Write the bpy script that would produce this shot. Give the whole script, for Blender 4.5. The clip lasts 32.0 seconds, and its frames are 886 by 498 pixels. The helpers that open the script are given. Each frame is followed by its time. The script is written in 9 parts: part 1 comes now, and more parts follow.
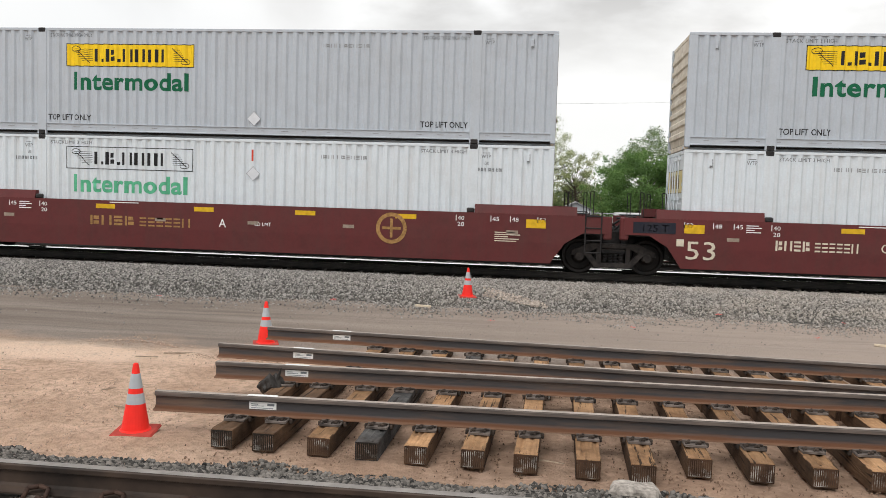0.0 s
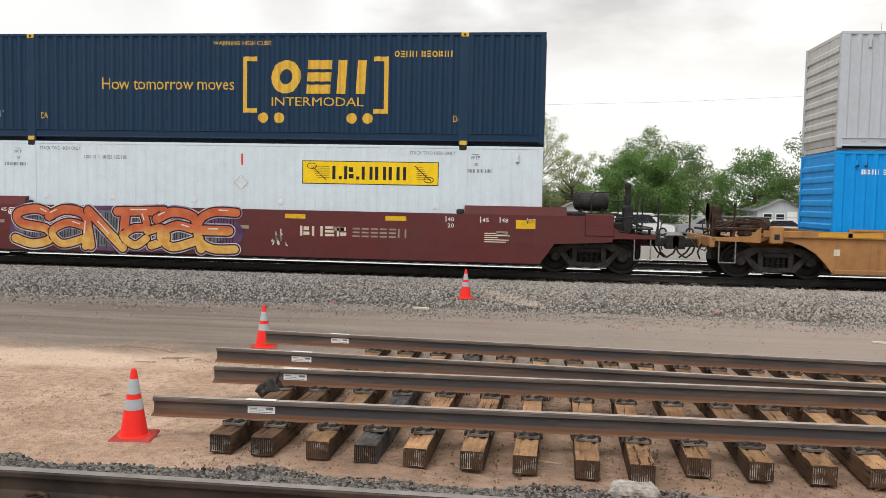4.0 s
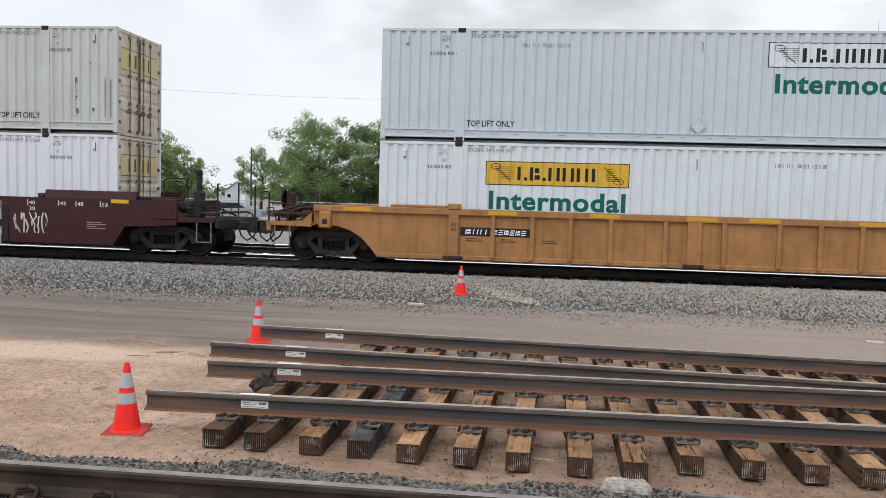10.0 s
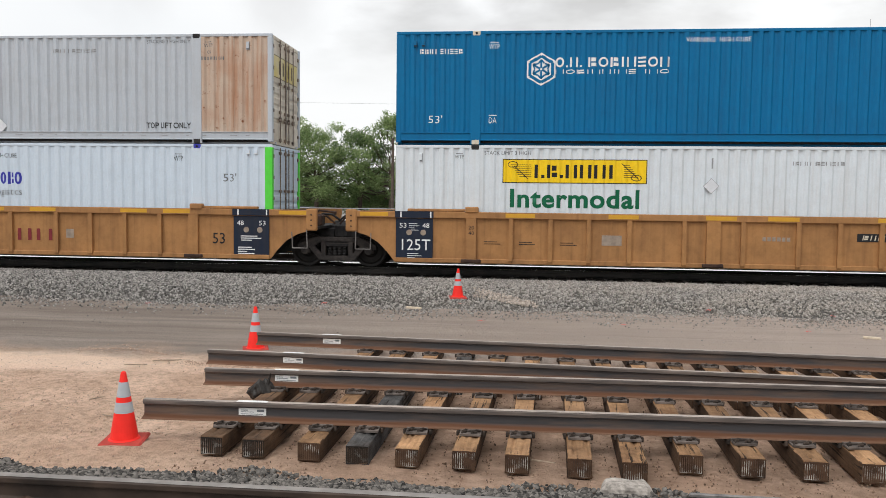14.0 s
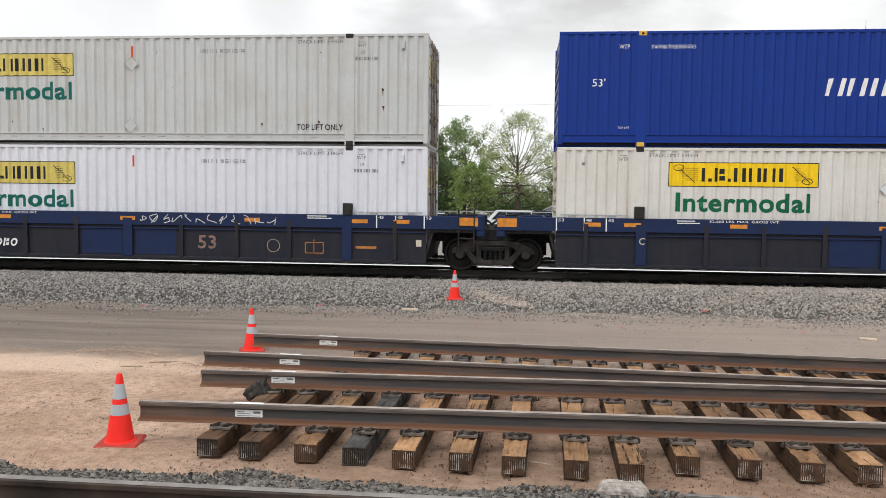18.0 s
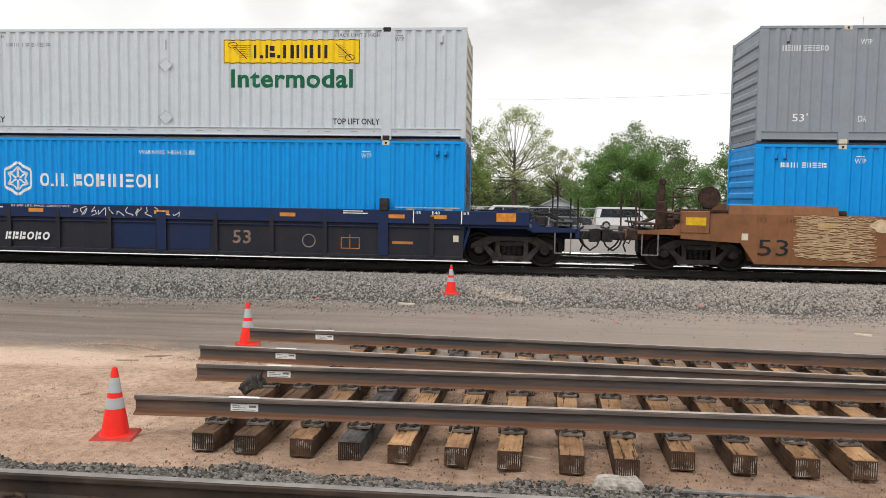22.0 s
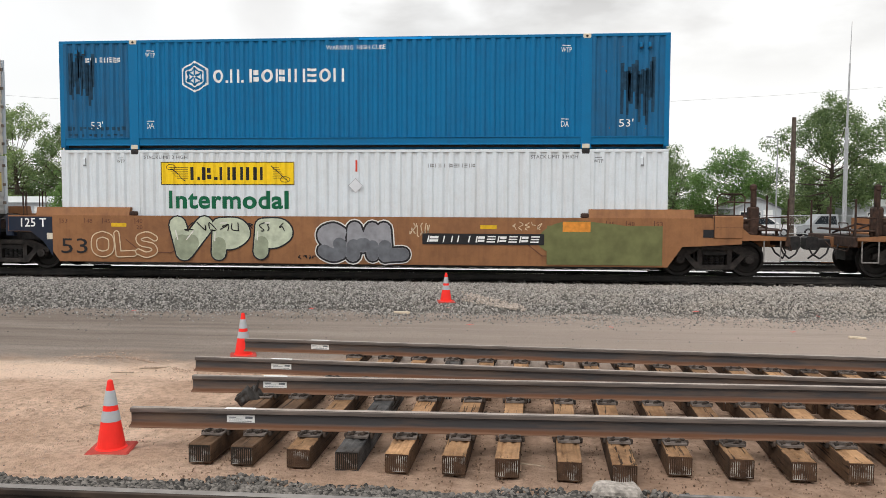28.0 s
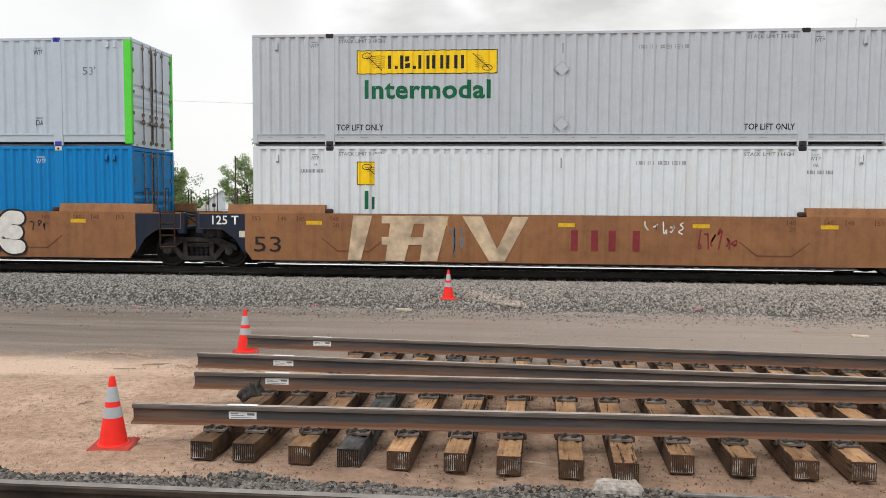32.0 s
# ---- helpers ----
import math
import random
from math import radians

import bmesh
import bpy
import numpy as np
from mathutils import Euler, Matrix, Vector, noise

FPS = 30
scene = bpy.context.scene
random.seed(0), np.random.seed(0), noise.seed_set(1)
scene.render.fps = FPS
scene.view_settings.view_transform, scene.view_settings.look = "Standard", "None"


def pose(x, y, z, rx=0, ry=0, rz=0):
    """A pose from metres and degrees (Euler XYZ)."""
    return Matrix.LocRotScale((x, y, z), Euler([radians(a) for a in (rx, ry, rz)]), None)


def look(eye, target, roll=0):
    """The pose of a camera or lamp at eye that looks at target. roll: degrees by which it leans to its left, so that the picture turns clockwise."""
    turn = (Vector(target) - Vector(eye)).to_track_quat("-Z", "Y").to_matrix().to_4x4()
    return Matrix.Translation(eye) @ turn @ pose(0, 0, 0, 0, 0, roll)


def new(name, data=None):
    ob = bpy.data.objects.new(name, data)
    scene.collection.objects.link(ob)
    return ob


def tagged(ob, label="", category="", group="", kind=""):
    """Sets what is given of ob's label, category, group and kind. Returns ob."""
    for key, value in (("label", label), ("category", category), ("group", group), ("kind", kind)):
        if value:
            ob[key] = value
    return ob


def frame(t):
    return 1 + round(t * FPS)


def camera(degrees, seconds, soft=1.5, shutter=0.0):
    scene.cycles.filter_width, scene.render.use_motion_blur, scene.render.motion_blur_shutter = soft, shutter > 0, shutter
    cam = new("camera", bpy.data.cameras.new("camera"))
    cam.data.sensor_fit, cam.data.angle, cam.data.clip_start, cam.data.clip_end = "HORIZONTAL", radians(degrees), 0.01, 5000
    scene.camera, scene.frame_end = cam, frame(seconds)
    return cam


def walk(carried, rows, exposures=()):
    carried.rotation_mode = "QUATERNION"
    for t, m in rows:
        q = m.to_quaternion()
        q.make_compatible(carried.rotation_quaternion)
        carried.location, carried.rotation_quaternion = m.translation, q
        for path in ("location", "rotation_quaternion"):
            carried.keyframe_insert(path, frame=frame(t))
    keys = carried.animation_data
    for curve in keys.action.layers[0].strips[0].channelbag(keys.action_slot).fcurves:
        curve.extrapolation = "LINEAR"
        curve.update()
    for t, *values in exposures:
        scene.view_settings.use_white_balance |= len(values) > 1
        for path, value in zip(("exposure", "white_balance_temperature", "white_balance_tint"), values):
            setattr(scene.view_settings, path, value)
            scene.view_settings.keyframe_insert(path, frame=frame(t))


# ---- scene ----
LENS = 58.59
cam = camera(LENS, 32.0, soft=0.35)
PATH = [
    (0.0, look((-0.020, -0.006, 2.354), (-2.303, 19.820, 1.067), 1.79)),
    (0.5, look((-0.016, -0.010, 2.355), (-2.329, 19.813, 1.073), 1.71)),
    (1.0, look((-0.014, -0.013, 2.354), (-2.281, 19.818, 1.105), 1.68)),
    (1.5, look((-0.012, -0.014, 2.356), (-2.244, 19.824, 1.150), 1.64)),
    (2.0, look((-0.012, -0.014, 2.353), (-2.226, 19.827, 1.151), 1.52)),
    (2.5, look((-0.010, -0.011, 2.354), (-2.248, 19.826, 1.136), 1.40)),
    (3.0, look((-0.011, -0.010, 2.354), (-2.290, 19.819, 1.088), 1.22)),
    (3.5, look((-0.011, -0.009, 2.356), (-2.246, 19.827, 1.117), 1.12)),
    (5.5, look((-0.008, -0.003, 2.356), (-2.236, 19.830, 1.066), 1.27)),
    (6.0, look((-0.005, 0.001, 2.354), (-2.235, 19.832, 1.027), 1.18)),
    (6.5, look((0.001, 0.003, 2.353), (-2.183, 19.837, 1.006), 1.21)),
    (7.0, look((0.000, 0.004, 2.356), (-2.156, 19.843, 1.029), 1.30)),
    (7.5, look((0.001, 0.001, 2.358), (-2.172, 19.839, 1.036), 1.52)),
    (8.0, look((-0.004, -0.000, 2.359), (-2.201, 19.836, 1.054), 1.74)),
    (8.5, look((-0.003, 0.001, 2.356), (-2.181, 19.839, 1.039), 1.89)),
    (9.0, look((-0.003, 0.003, 2.357), (-2.188, 19.840, 1.031), 1.84)),
    (9.5, look((-0.002, 0.004, 2.355), (-2.159, 19.843, 1.018), 1.75)),
    (10.0, look((-0.000, 0.004, 2.353), (-2.129, 19.845, 1.020), 1.65)),
    (10.5, look((0.001, 0.004, 2.352), (-2.087, 19.848, 1.001), 1.39)),
    (11.0, look((0.005, 0.007, 2.350), (-2.062, 19.852, 0.977), 1.10)),
    (11.5, look((0.006, 0.008, 2.351), (-2.062, 19.854, 0.985), 1.08)),
    (12.0, look((0.008, 0.010, 2.351), (-2.081, 19.855, 0.998), 0.97)),
    (12.5, look((0.007, 0.012, 2.355), (-2.116, 19.855, 1.038), 0.78)),
    (13.0, look((0.008, 0.014, 2.357), (-2.092, 19.860, 1.039), 0.74)),
    (13.5, look((0.008, 0.015, 2.359), (-2.068, 19.865, 1.073), 0.81)),
    (14.0, look((0.012, 0.015, 2.356), (-2.044, 19.870, 1.102), 0.68)),
    (14.5, look((0.013, 0.017, 2.354), (-2.004, 19.877, 1.123), 0.62)),
    (16.5, look((0.008, 0.019, 2.356), (-1.964, 19.882, 1.093), 0.67)),
    (17.0, look((0.009, 0.018, 2.355), (-1.956, 19.882, 1.112), 0.58)),
    (17.5, look((0.009, 0.017, 2.356), (-1.987, 19.880, 1.142), 0.59)),
    (18.0, look((0.012, 0.017, 2.355), (-1.960, 19.882, 1.139), 0.67)),
    (18.5, look((0.012, 0.021, 2.357), (-1.943, 19.888, 1.151), 0.69)),
    (19.0, look((0.011, 0.024, 2.354), (-1.964, 19.889, 1.141), 0.71)),
    (19.5, look((0.010, 0.026, 2.351), (-1.961, 19.889, 1.095), 0.74)),
    (20.0, look((0.010, 0.029, 2.349), (-1.962, 19.886, 1.013), 0.67)),
    (20.5, look((0.015, 0.030, 2.351), (-1.931, 19.886, 0.963), 0.75)),
    (21.0, look((0.015, 0.032, 2.350), (-1.875, 19.895, 0.965), 0.73)),
    (21.5, look((0.015, 0.029, 2.351), (-1.856, 19.895, 0.987), 0.82)),
    (22.0, look((0.013, 0.029, 2.352), (-1.872, 19.895, 1.007), 0.89)),
    (22.5, look((0.015, 0.026, 2.354), (-1.874, 19.893, 1.039), 0.94)),
    (23.0, look((0.015, 0.021, 2.357), (-1.856, 19.894, 1.102), 0.99)),
    (23.5, look((0.012, 0.014, 2.359), (-1.811, 19.895, 1.167), 1.11)),
    (24.0, look((0.008, 0.010, 2.360), (-1.764, 19.901, 1.254), 1.04)),
    (24.5, look((0.007, 0.012, 2.359), (-1.740, 19.906, 1.277), 0.89)),
    (25.0, look((0.009, 0.017, 2.360), (-1.722, 19.912, 1.258), 0.76)),
    (25.5, look((0.011, 0.020, 2.362), (-1.712, 19.913, 1.221), 0.64)),
    (27.5, look((0.010, 0.021, 2.358), (-1.730, 19.911, 1.187), 0.30)),
    (28.0, look((0.007, 0.018, 2.358), (-1.735, 19.909, 1.211), 0.22)),
    (28.5, look((0.007, 0.019, 2.356), (-1.719, 19.913, 1.226), 0.13)),
    (29.0, look((0.007, 0.022, 2.356), (-1.726, 19.915, 1.231), 0.06)),
    (29.5, look((0.009, 0.029, 2.354), (-1.731, 19.920, 1.206), 0.06)),
    (30.0, look((0.011, 0.030, 2.355), (-1.748, 19.916, 1.155), 0.14)),
    (30.5, look((0.011, 0.029, 2.356), (-1.752, 19.912, 1.114), 0.18)),
    (31.0, look((0.012, 0.027, 2.357), (-1.751, 19.911, 1.121), 0.21)),
    (31.5, look((0.010, 0.027, 2.357), (-1.774, 19.909, 1.118), 0.27)),
    (32.0, look((0.008, 0.027, 2.358), (-1.794, 19.908, 1.137), 0.36)),
]
walk(cam, PATH, exposures=[(0, 0, 6500, 10), (3, 0.04, 6600, 10), (6, -0.04, 6450, 10), (8, -0.08, 6150, 10), (12, -0.08, 6120, 10), (14, -0.02, 6400, 10),
                          (18, 0.04, 6400, 10), (20, 0.08, 6700, 10), (22, 0.05, 6600, 10), (25, 0.08, 6550, 10), (28, 0.04, 6500, 10), (30, -0.03, 6450, 10), (32, 0, 6500, 10)])

# ---- light ----
world = bpy.data.worlds.new("overcast")
scene.world = world
world.use_nodes = True
wn, wl = world.node_tree.nodes, world.node_tree.links
wn.clear()
SUN_EL, SUN_ROT = 58.0, 205.0
sky = wn.new("ShaderNodeTexSky")
sky.sky_type = "NISHITA"
sky.sun_disc = False
sky.sun_elevation, sky.sun_rotation = radians(SUN_EL), radians(SUN_ROT)
sky.air_density, sky.dust_density = 1.0, 3.0
geo = wn.new("ShaderNodeTexCoord")
flat = wn.new("ShaderNodeMapping")
flat.inputs["Scale"].default_value = (1.0, 1.0, 2.6)
flat.inputs["Location"].default_value = (0.35, 0.1, 0.4)
n1 = wn.new("ShaderNodeTexNoise")
n1.inputs["Scale"].default_value, n1.inputs["Detail"].default_value, n1.inputs["Roughness"].default_value = 3.2, 6.0, 0.5
r1 = wn.new("ShaderNodeValToRGB")
r1.color_ramp.elements[0].position, r1.color_ramp.elements[0].color = 0.33, (0.50, 0.49, 0.48, 1)
r1.color_ramp.elements[1].position, r1.color_ramp.elements[1].color = 0.47, (1.03, 1.035, 1.03, 1)
n2 = wn.new("ShaderNodeTexNoise")
n2.inputs["Scale"].default_value, n2.inputs["Detail"].default_value = 1.7, 4.0
r2 = wn.new("ShaderNodeValToRGB")
r2.color_ramp.elements[0].position, r2.color_ramp.elements[0].color = 0.40, (0, 0, 0, 1)
r2.color_ramp.elements[1].position, r2.color_ramp.elements[1].color = 0.75, (1, 1, 1, 1)
gain = wn.new("ShaderNodeVectorMath")
gain.operation = "SCALE"
gain.inputs["Scale"].default_value = 0.13
veil = wn.new("ShaderNodeMix")
veil.data_type = "RGBA"
bg = wn.new("ShaderNodeBackground")
bg.inputs["Strength"].default_value = 1.0
wout = wn.new("ShaderNodeOutputWorld")
wl.new(geo.outputs["Generated"], flat.inputs["Vector"])
wl.new(flat.outputs["Vector"], n1.inputs["Vector"])
wl.new(flat.outputs["Vector"], n2.inputs["Vector"])
wl.new(n1.outputs["Fac"], r1.inputs["Fac"])
wl.new(n2.outputs["Fac"], r2.inputs["Fac"])
wl.new(sky.outputs["Color"], gain.inputs[0])
dim = wn.new("ShaderNodeMath")
dim.operation = "MULTIPLY_ADD"
dim.inputs[1].default_value, dim.inputs[2].default_value = -0.13, 1.0
wl.new(r2.outputs["Color"], dim.inputs[0])
wl.new(dim.outputs["Value"], veil.inputs["Factor"])
wl.new(gain.outputs["Vector"], veil.inputs["A"])
# clouds thin out towards the bright horizon
up = wn.new("ShaderNodeSeparateXYZ")
wl.new(geo.outputs["Generated"], up.inputs["Vector"])
rise = wn.new("ShaderNodeMapRange")
rise.inputs["From Min"].default_value, rise.inputs["From Max"].default_value = 0.12, 0.30
wl.new(up.outputs["Z"], rise.inputs["Value"])
low = wn.new("ShaderNodeMix")
low.data_type = "RGBA"
low.inputs["A"].default_value = (1.03, 1.03, 1.015, 1)
wl.new(rise.outputs["Result"], low.inputs["Factor"])
wl.new(r1.outputs["Color"], low.inputs["B"])
wisps = low.outputs["Result"]
for way, wide, depth in (((-0.02, 0.972, 0.262), 0.060, 0.50), ((-0.30, 0.93, 0.245), 0.075, 0.28), ((0.215, 0.951, 0.25), 0.07, 0.2), ((-0.46, 0.86, 0.25), 0.09, 0.22)):
    away = wn.new("ShaderNodeVectorMath")
    away.operation = "DISTANCE"
    away.inputs[1].default_value = way
    wl.new(geo.outputs["Generated"], away.inputs[0])
    ragged = wn.new("ShaderNodeMath")
    ragged.operation = "MULTIPLY_ADD"
    ragged.inputs[1].default_value = -0.09
    n3 = wn.new("ShaderNodeTexNoise")
    n3.inputs["Scale"].default_value, n3.inputs["Detail"].default_value = 13.0, 5.0
    wl.new(geo.outputs["Generated"], n3.inputs["Vector"])
    wl.new(n3.outputs["Fac"], ragged.inputs[0])
    wl.new(away.outputs["Value"], ragged.inputs[2])
    fall = wn.new("ShaderNodeMapRange")
    fall.interpolation_type = "SMOOTHSTEP"
    fall.inputs["From Min"].default_value, fall.inputs["From Max"].default_value = wide - 0.045, -0.045
    fall.inputs["To Max"].default_value = depth
    wl.new(ragged.outputs["Value"], fall.inputs["Value"])
    mixed = wn.new("ShaderNodeMix")
    mixed.data_type = "RGBA"
    mixed.inputs["B"].default_value = (0.50, 0.475, 0.46, 1)
    wl.new(fall.outputs["Result"], mixed.inputs["Factor"])
    wl.new(wisps, mixed.inputs["A"])
    wisps = mixed.outputs["Result"]
wl.new(wisps, veil.inputs["B"])
wl.new(veil.outputs["Result"], bg.inputs["Color"])
wl.new(bg.outputs["Background"], wout.inputs["Surface"])

sun = new("sun", bpy.data.lights.new("sun", "SUN"))
sun.data.energy, sun.data.angle, sun.data.color = 1.75, radians(35), (1.0, 0.99, 0.975)
a, e = radians(SUN_ROT), radians(SUN_EL)
sun.matrix_world = look((math.sin(a) * math.cos(e) * 50, math.cos(a) * math.cos(e) * 50, math.sin(e) * 50), (0, 0, 0))

# ---- materials ----
def node_mat(name, gloss=0.2):
    m = bpy.data.materials.new(name)
    m.use_nodes = True
    nt = m.node_tree
    nt.nodes["Principled BSDF"].inputs["Specular IOR Level"].default_value = gloss
    return m, nt.nodes, nt.links, nt.nodes["Principled BSDF"]


def noise_node(n, l, vec, scale, detail=4.0, rough=0.55):
    t = n.new("ShaderNodeTexNoise")
    t.inputs["Scale"].default_value, t.inputs["Detail"].default_value, t.inputs["Roughness"].default_value = scale, detail, rough
    l.new(vec, t.inputs["Vector"])
    return t.outputs["Fac"]


def ramp(n, l, fac, lo, hi, c0=(0, 0, 0, 1), c1=(1, 1, 1, 1)):
    r = n.new("ShaderNodeValToRGB")
    r.color_ramp.elements[0].position, r.color_ramp.elements[0].color = lo, c0
    r.color_ramp.elements[1].position, r.color_ramp.elements[1].color = hi, c1
    l.new(fac, r.inputs["Fac"])
    return r.outputs["Color"]


def blend(n, l, fac, a, b, mode="MIX"):
    x = n.new("ShaderNodeMix")
    x.data_type, x.blend_type = "RGBA", mode
    for sock, v in (("Factor", fac), ("A", a), ("B", b)):
        if isinstance(v, (int, float)):
            x.inputs[sock].default_value = v
        elif isinstance(v, tuple):
            x.inputs[sock].default_value = (*v[:3], 1)
        else:
            l.new(v, x.inputs[sock])
    return x.outputs["Result"]


def times(n, l, a, k):
    x = n.new("ShaderNodeMath")
    x.operation = "MULTIPLY"
    l.new(a, x.inputs[0])
    if isinstance(k, (int, float)):
        x.inputs[1].default_value = k
    else:
        l.new(k, x.inputs[1])
    return x.outputs["Value"]


def coords(n, l, scale=(1, 1, 1), shift=(0, 0, 0), per_object=False):
    c = n.new("ShaderNodeTexCoord")
    mp = n.new("ShaderNodeMapping")
    mp.inputs["Scale"].default_value = scale
    mp.inputs["Location"].default_value = shift
    l.new(c.outputs["Object"], mp.inputs["Vector"])
    if per_object:
        oi = n.new("ShaderNodeObjectInfo")
        cm = n.new("ShaderNodeCombineXYZ")
        mu = n.new("ShaderNodeMath")
        mu.operation = "MULTIPLY"
        mu.inputs[1].default_value = 37.0
        l.new(oi.outputs["Random"], mu.inputs[0])
        for k in range(3):
            l.new(mu.outputs["Value"], cm.inputs[k])
        l.new(cm.outputs["Vector"], mp.inputs["Location"])
    return mp.outputs["Vector"]


def bump(n, l, bsdf, height, strength, dist=0.01):
    b = n.new("ShaderNodeBump")
    b.inputs["Strength"].default_value, b.inputs["Distance"].default_value = strength, dist
    l.new(height, b.inputs["Height"])
    l.new(b.outputs["Normal"], bsdf.inputs["Normal"])


def paint(name, col, rough=0.5, dirt=0.25, dirt_col=(0.16, 0.12, 0.09), rust=0.0, streak=0.3, metal=0.0, seed=0.0, grime=0.1):
    """Weathered paint: broad stains, vertical streaks and rust spots."""
    m, n, l, b = node_mat(name, 0.5)
    v = coords(n, l, (1, 1, 1), (seed, seed * 0.7, seed * 1.3))
    vs = coords(n, l, (7, 7, 0.35), (seed * 2, seed, 0))
    broad = ramp(n, l, noise_node(n, l, v, 0.9, 6), 0.42, 0.78)
    runs = ramp(n, l, noise_node(n, l, vs, 1.0, 5), 0.48, 0.8)
    fine = ramp(n, l, noise_node(n, l, v, 24, 3), 0.3, 0.7, (0.965, 0.965, 0.965, 1), (1.025, 1.025, 1.025, 1))
    c = blend(n, l, times(n, l, broad, dirt), col, dirt_col)
    c = blend(n, l, times(n, l, runs, streak), c, dirt_col)
    c = blend(n, l, times(n, l, ramp(n, l, noise_node(n, l, v, 3.1, 8, 0.72), 0.45, 0.72), grime), c, tuple(k * 0.42 for k in dirt_col))
    if rust:
        spots = ramp(n, l, noise_node(n, l, v, 5.5, 6, 0.65), 0.72 - 0.3 * rust, 0.78 - 0.2 * rust)
        c = blend(n, l, spots, c, (0.20, 0.075, 0.03))
    c = blend(n, l, 1.0, c, fine, "MULTIPLY")
    l.new(c, b.inputs["Base Color"])
    rr = ramp(n, l, noise_node(n, l, v, 6, 4), 0.3, 0.7, (rough - 0.08,) * 3 + (1,), (rough + 0.12,) * 3 + (1,))
    l.new(rr, b.inputs["Roughness"])
    b.inputs["Metallic"].default_value = metal
    bump(n, l, b, noise_node(n, l, v, 5, 3), 0.05, 0.006)
    b.inputs["Specular IOR Level"].default_value = 0.2   # dusty paint
    return m


def plain(name, col, rough=0.6, metal=0.0, vary=0.15, scale=8.0):
    m, n, l, b = node_mat(name)
    v = coords(n, l)
    k = ramp(n, l, noise_node(n, l, v, scale, 4), 0.3, 0.7, (1 - vary,) * 3 + (1,), (1 + vary,) * 3 + (1,))
    l.new(blend(n, l, 1.0, col, k, "MULTIPLY"), b.inputs["Base Color"])
    b.inputs["Roughness"].default_value, b.inputs["Metallic"].default_value = rough, metal
    return m


def rusty(name, c0, c1, rough=0.75, scale=7.0, metal=0.2):
    m, n, l, b = node_mat(name)
    v = coords(n, l, per_object=True)
    c = blend(n, l, ramp(n, l, noise_node(n, l, v, scale, 6, 0.6), 0.35, 0.68), c0, c1)
    l.new(c, b.inputs["Base Color"])
    b.inputs["Roughness"].default_value, b.inputs["Metallic"].default_value = rough, metal
    bump(n, l, b, noise_node(n, l, v, scale * 6, 4), 0.3, 0.004)
    b.inputs["Specular IOR Level"].default_value = 0.3
    return m


def tie_wood(name, c0, c1):
    m, n, l, b = node_mat(name)
    v = coords(n, l, (14, 1.2, 14), per_object=True)
    w = coords(n, l, (2.5, 2.5, 2.5), per_object=True)
    k = coords(n, l, (30, 1.6, 30), per_object=True)
    grain = noise_node(n, l, v, 2.2, 7, 0.65)
    c = blend(n, l, ramp(n, l, noise_node(n, l, w, 0.8, 7, 0.68), 0.36, 0.66), c0, c1)
    c = blend(n, l, times(n, l, ramp(n, l, grain, 0.42, 0.72), 0.45), c, tuple(q * 0.55 for q in c0))
    c = blend(n, l, times(n, l, ramp(n, l, noise_node(n, l, w, 1.5, 6, 0.6), 0.52, 0.74), 0.6), c, (0.045, 0.028, 0.019))
    crack = ramp(n, l, noise_node(n, l, k, 0.8, 5, 0.6), 0.60, 0.635)
    c = blend(n, l, times(n, l, crack, 0.9), c, (0.014, 0.009, 0.006))
    oi = n.new("ShaderNodeObjectInfo")
    sh = ramp(n, l, oi.outputs["Random"], 0.0, 1.0, (0.68, 0.66, 0.64, 1), (1.22, 1.17, 1.1, 1))
    l.new(blend(n, l, 1.0, c, sh, "MULTIPLY"), b.inputs["Base Color"])
    b.inputs["Roughness"].default_value = 0.85
    bump(n, l, b, grain, 0.9, 0.02)
    return m


def island_mat(name, c0, c1, rough=0.9, dust=None):
    """Colour that differs from piece to piece of one joined mesh."""
    m, n, l, b = node_mat(name)
    g = n.new("ShaderNodeNewGeometry")
    c = ramp(n, l, g.outputs["Random Per Island"], 0.0, 1.0, (*c0, 1), (*c1, 1))
    v = coords(n, l)
    k = ramp(n, l, noise_node(n, l, v, 30, 3), 0.3, 0.7, (0.85,) * 3 + (1,), (1.12,) * 3 + (1,))
    if dust:
        sx = n.new("ShaderNodeSeparateXYZ")
        l.new(v, sx.inputs["Vector"])
        along = n.new("ShaderNodeMapRange")
        along.inputs["From Min"].default_value, along.inputs["From Max"].default_value = -7.0, 6.0
        l.new(sx.outputs["X"], along.inputs["Value"])
        heap = ramp(n, l, noise_node(n, l, v, 0.7, 5, 0.6), 0.35, 0.65, (0.12, 0.12, 0.12, 1), (0.46, 0.46, 0.46, 1))
        c = blend(n, l, times(n, l, along.outputs["Result"], heap), c, dust)
    l.new(blend(n, l, 1.0, c, k, "MULTIPLY"), b.inputs["Base Color"])
    b.inputs["Roughness"].default_value = rough
    return m


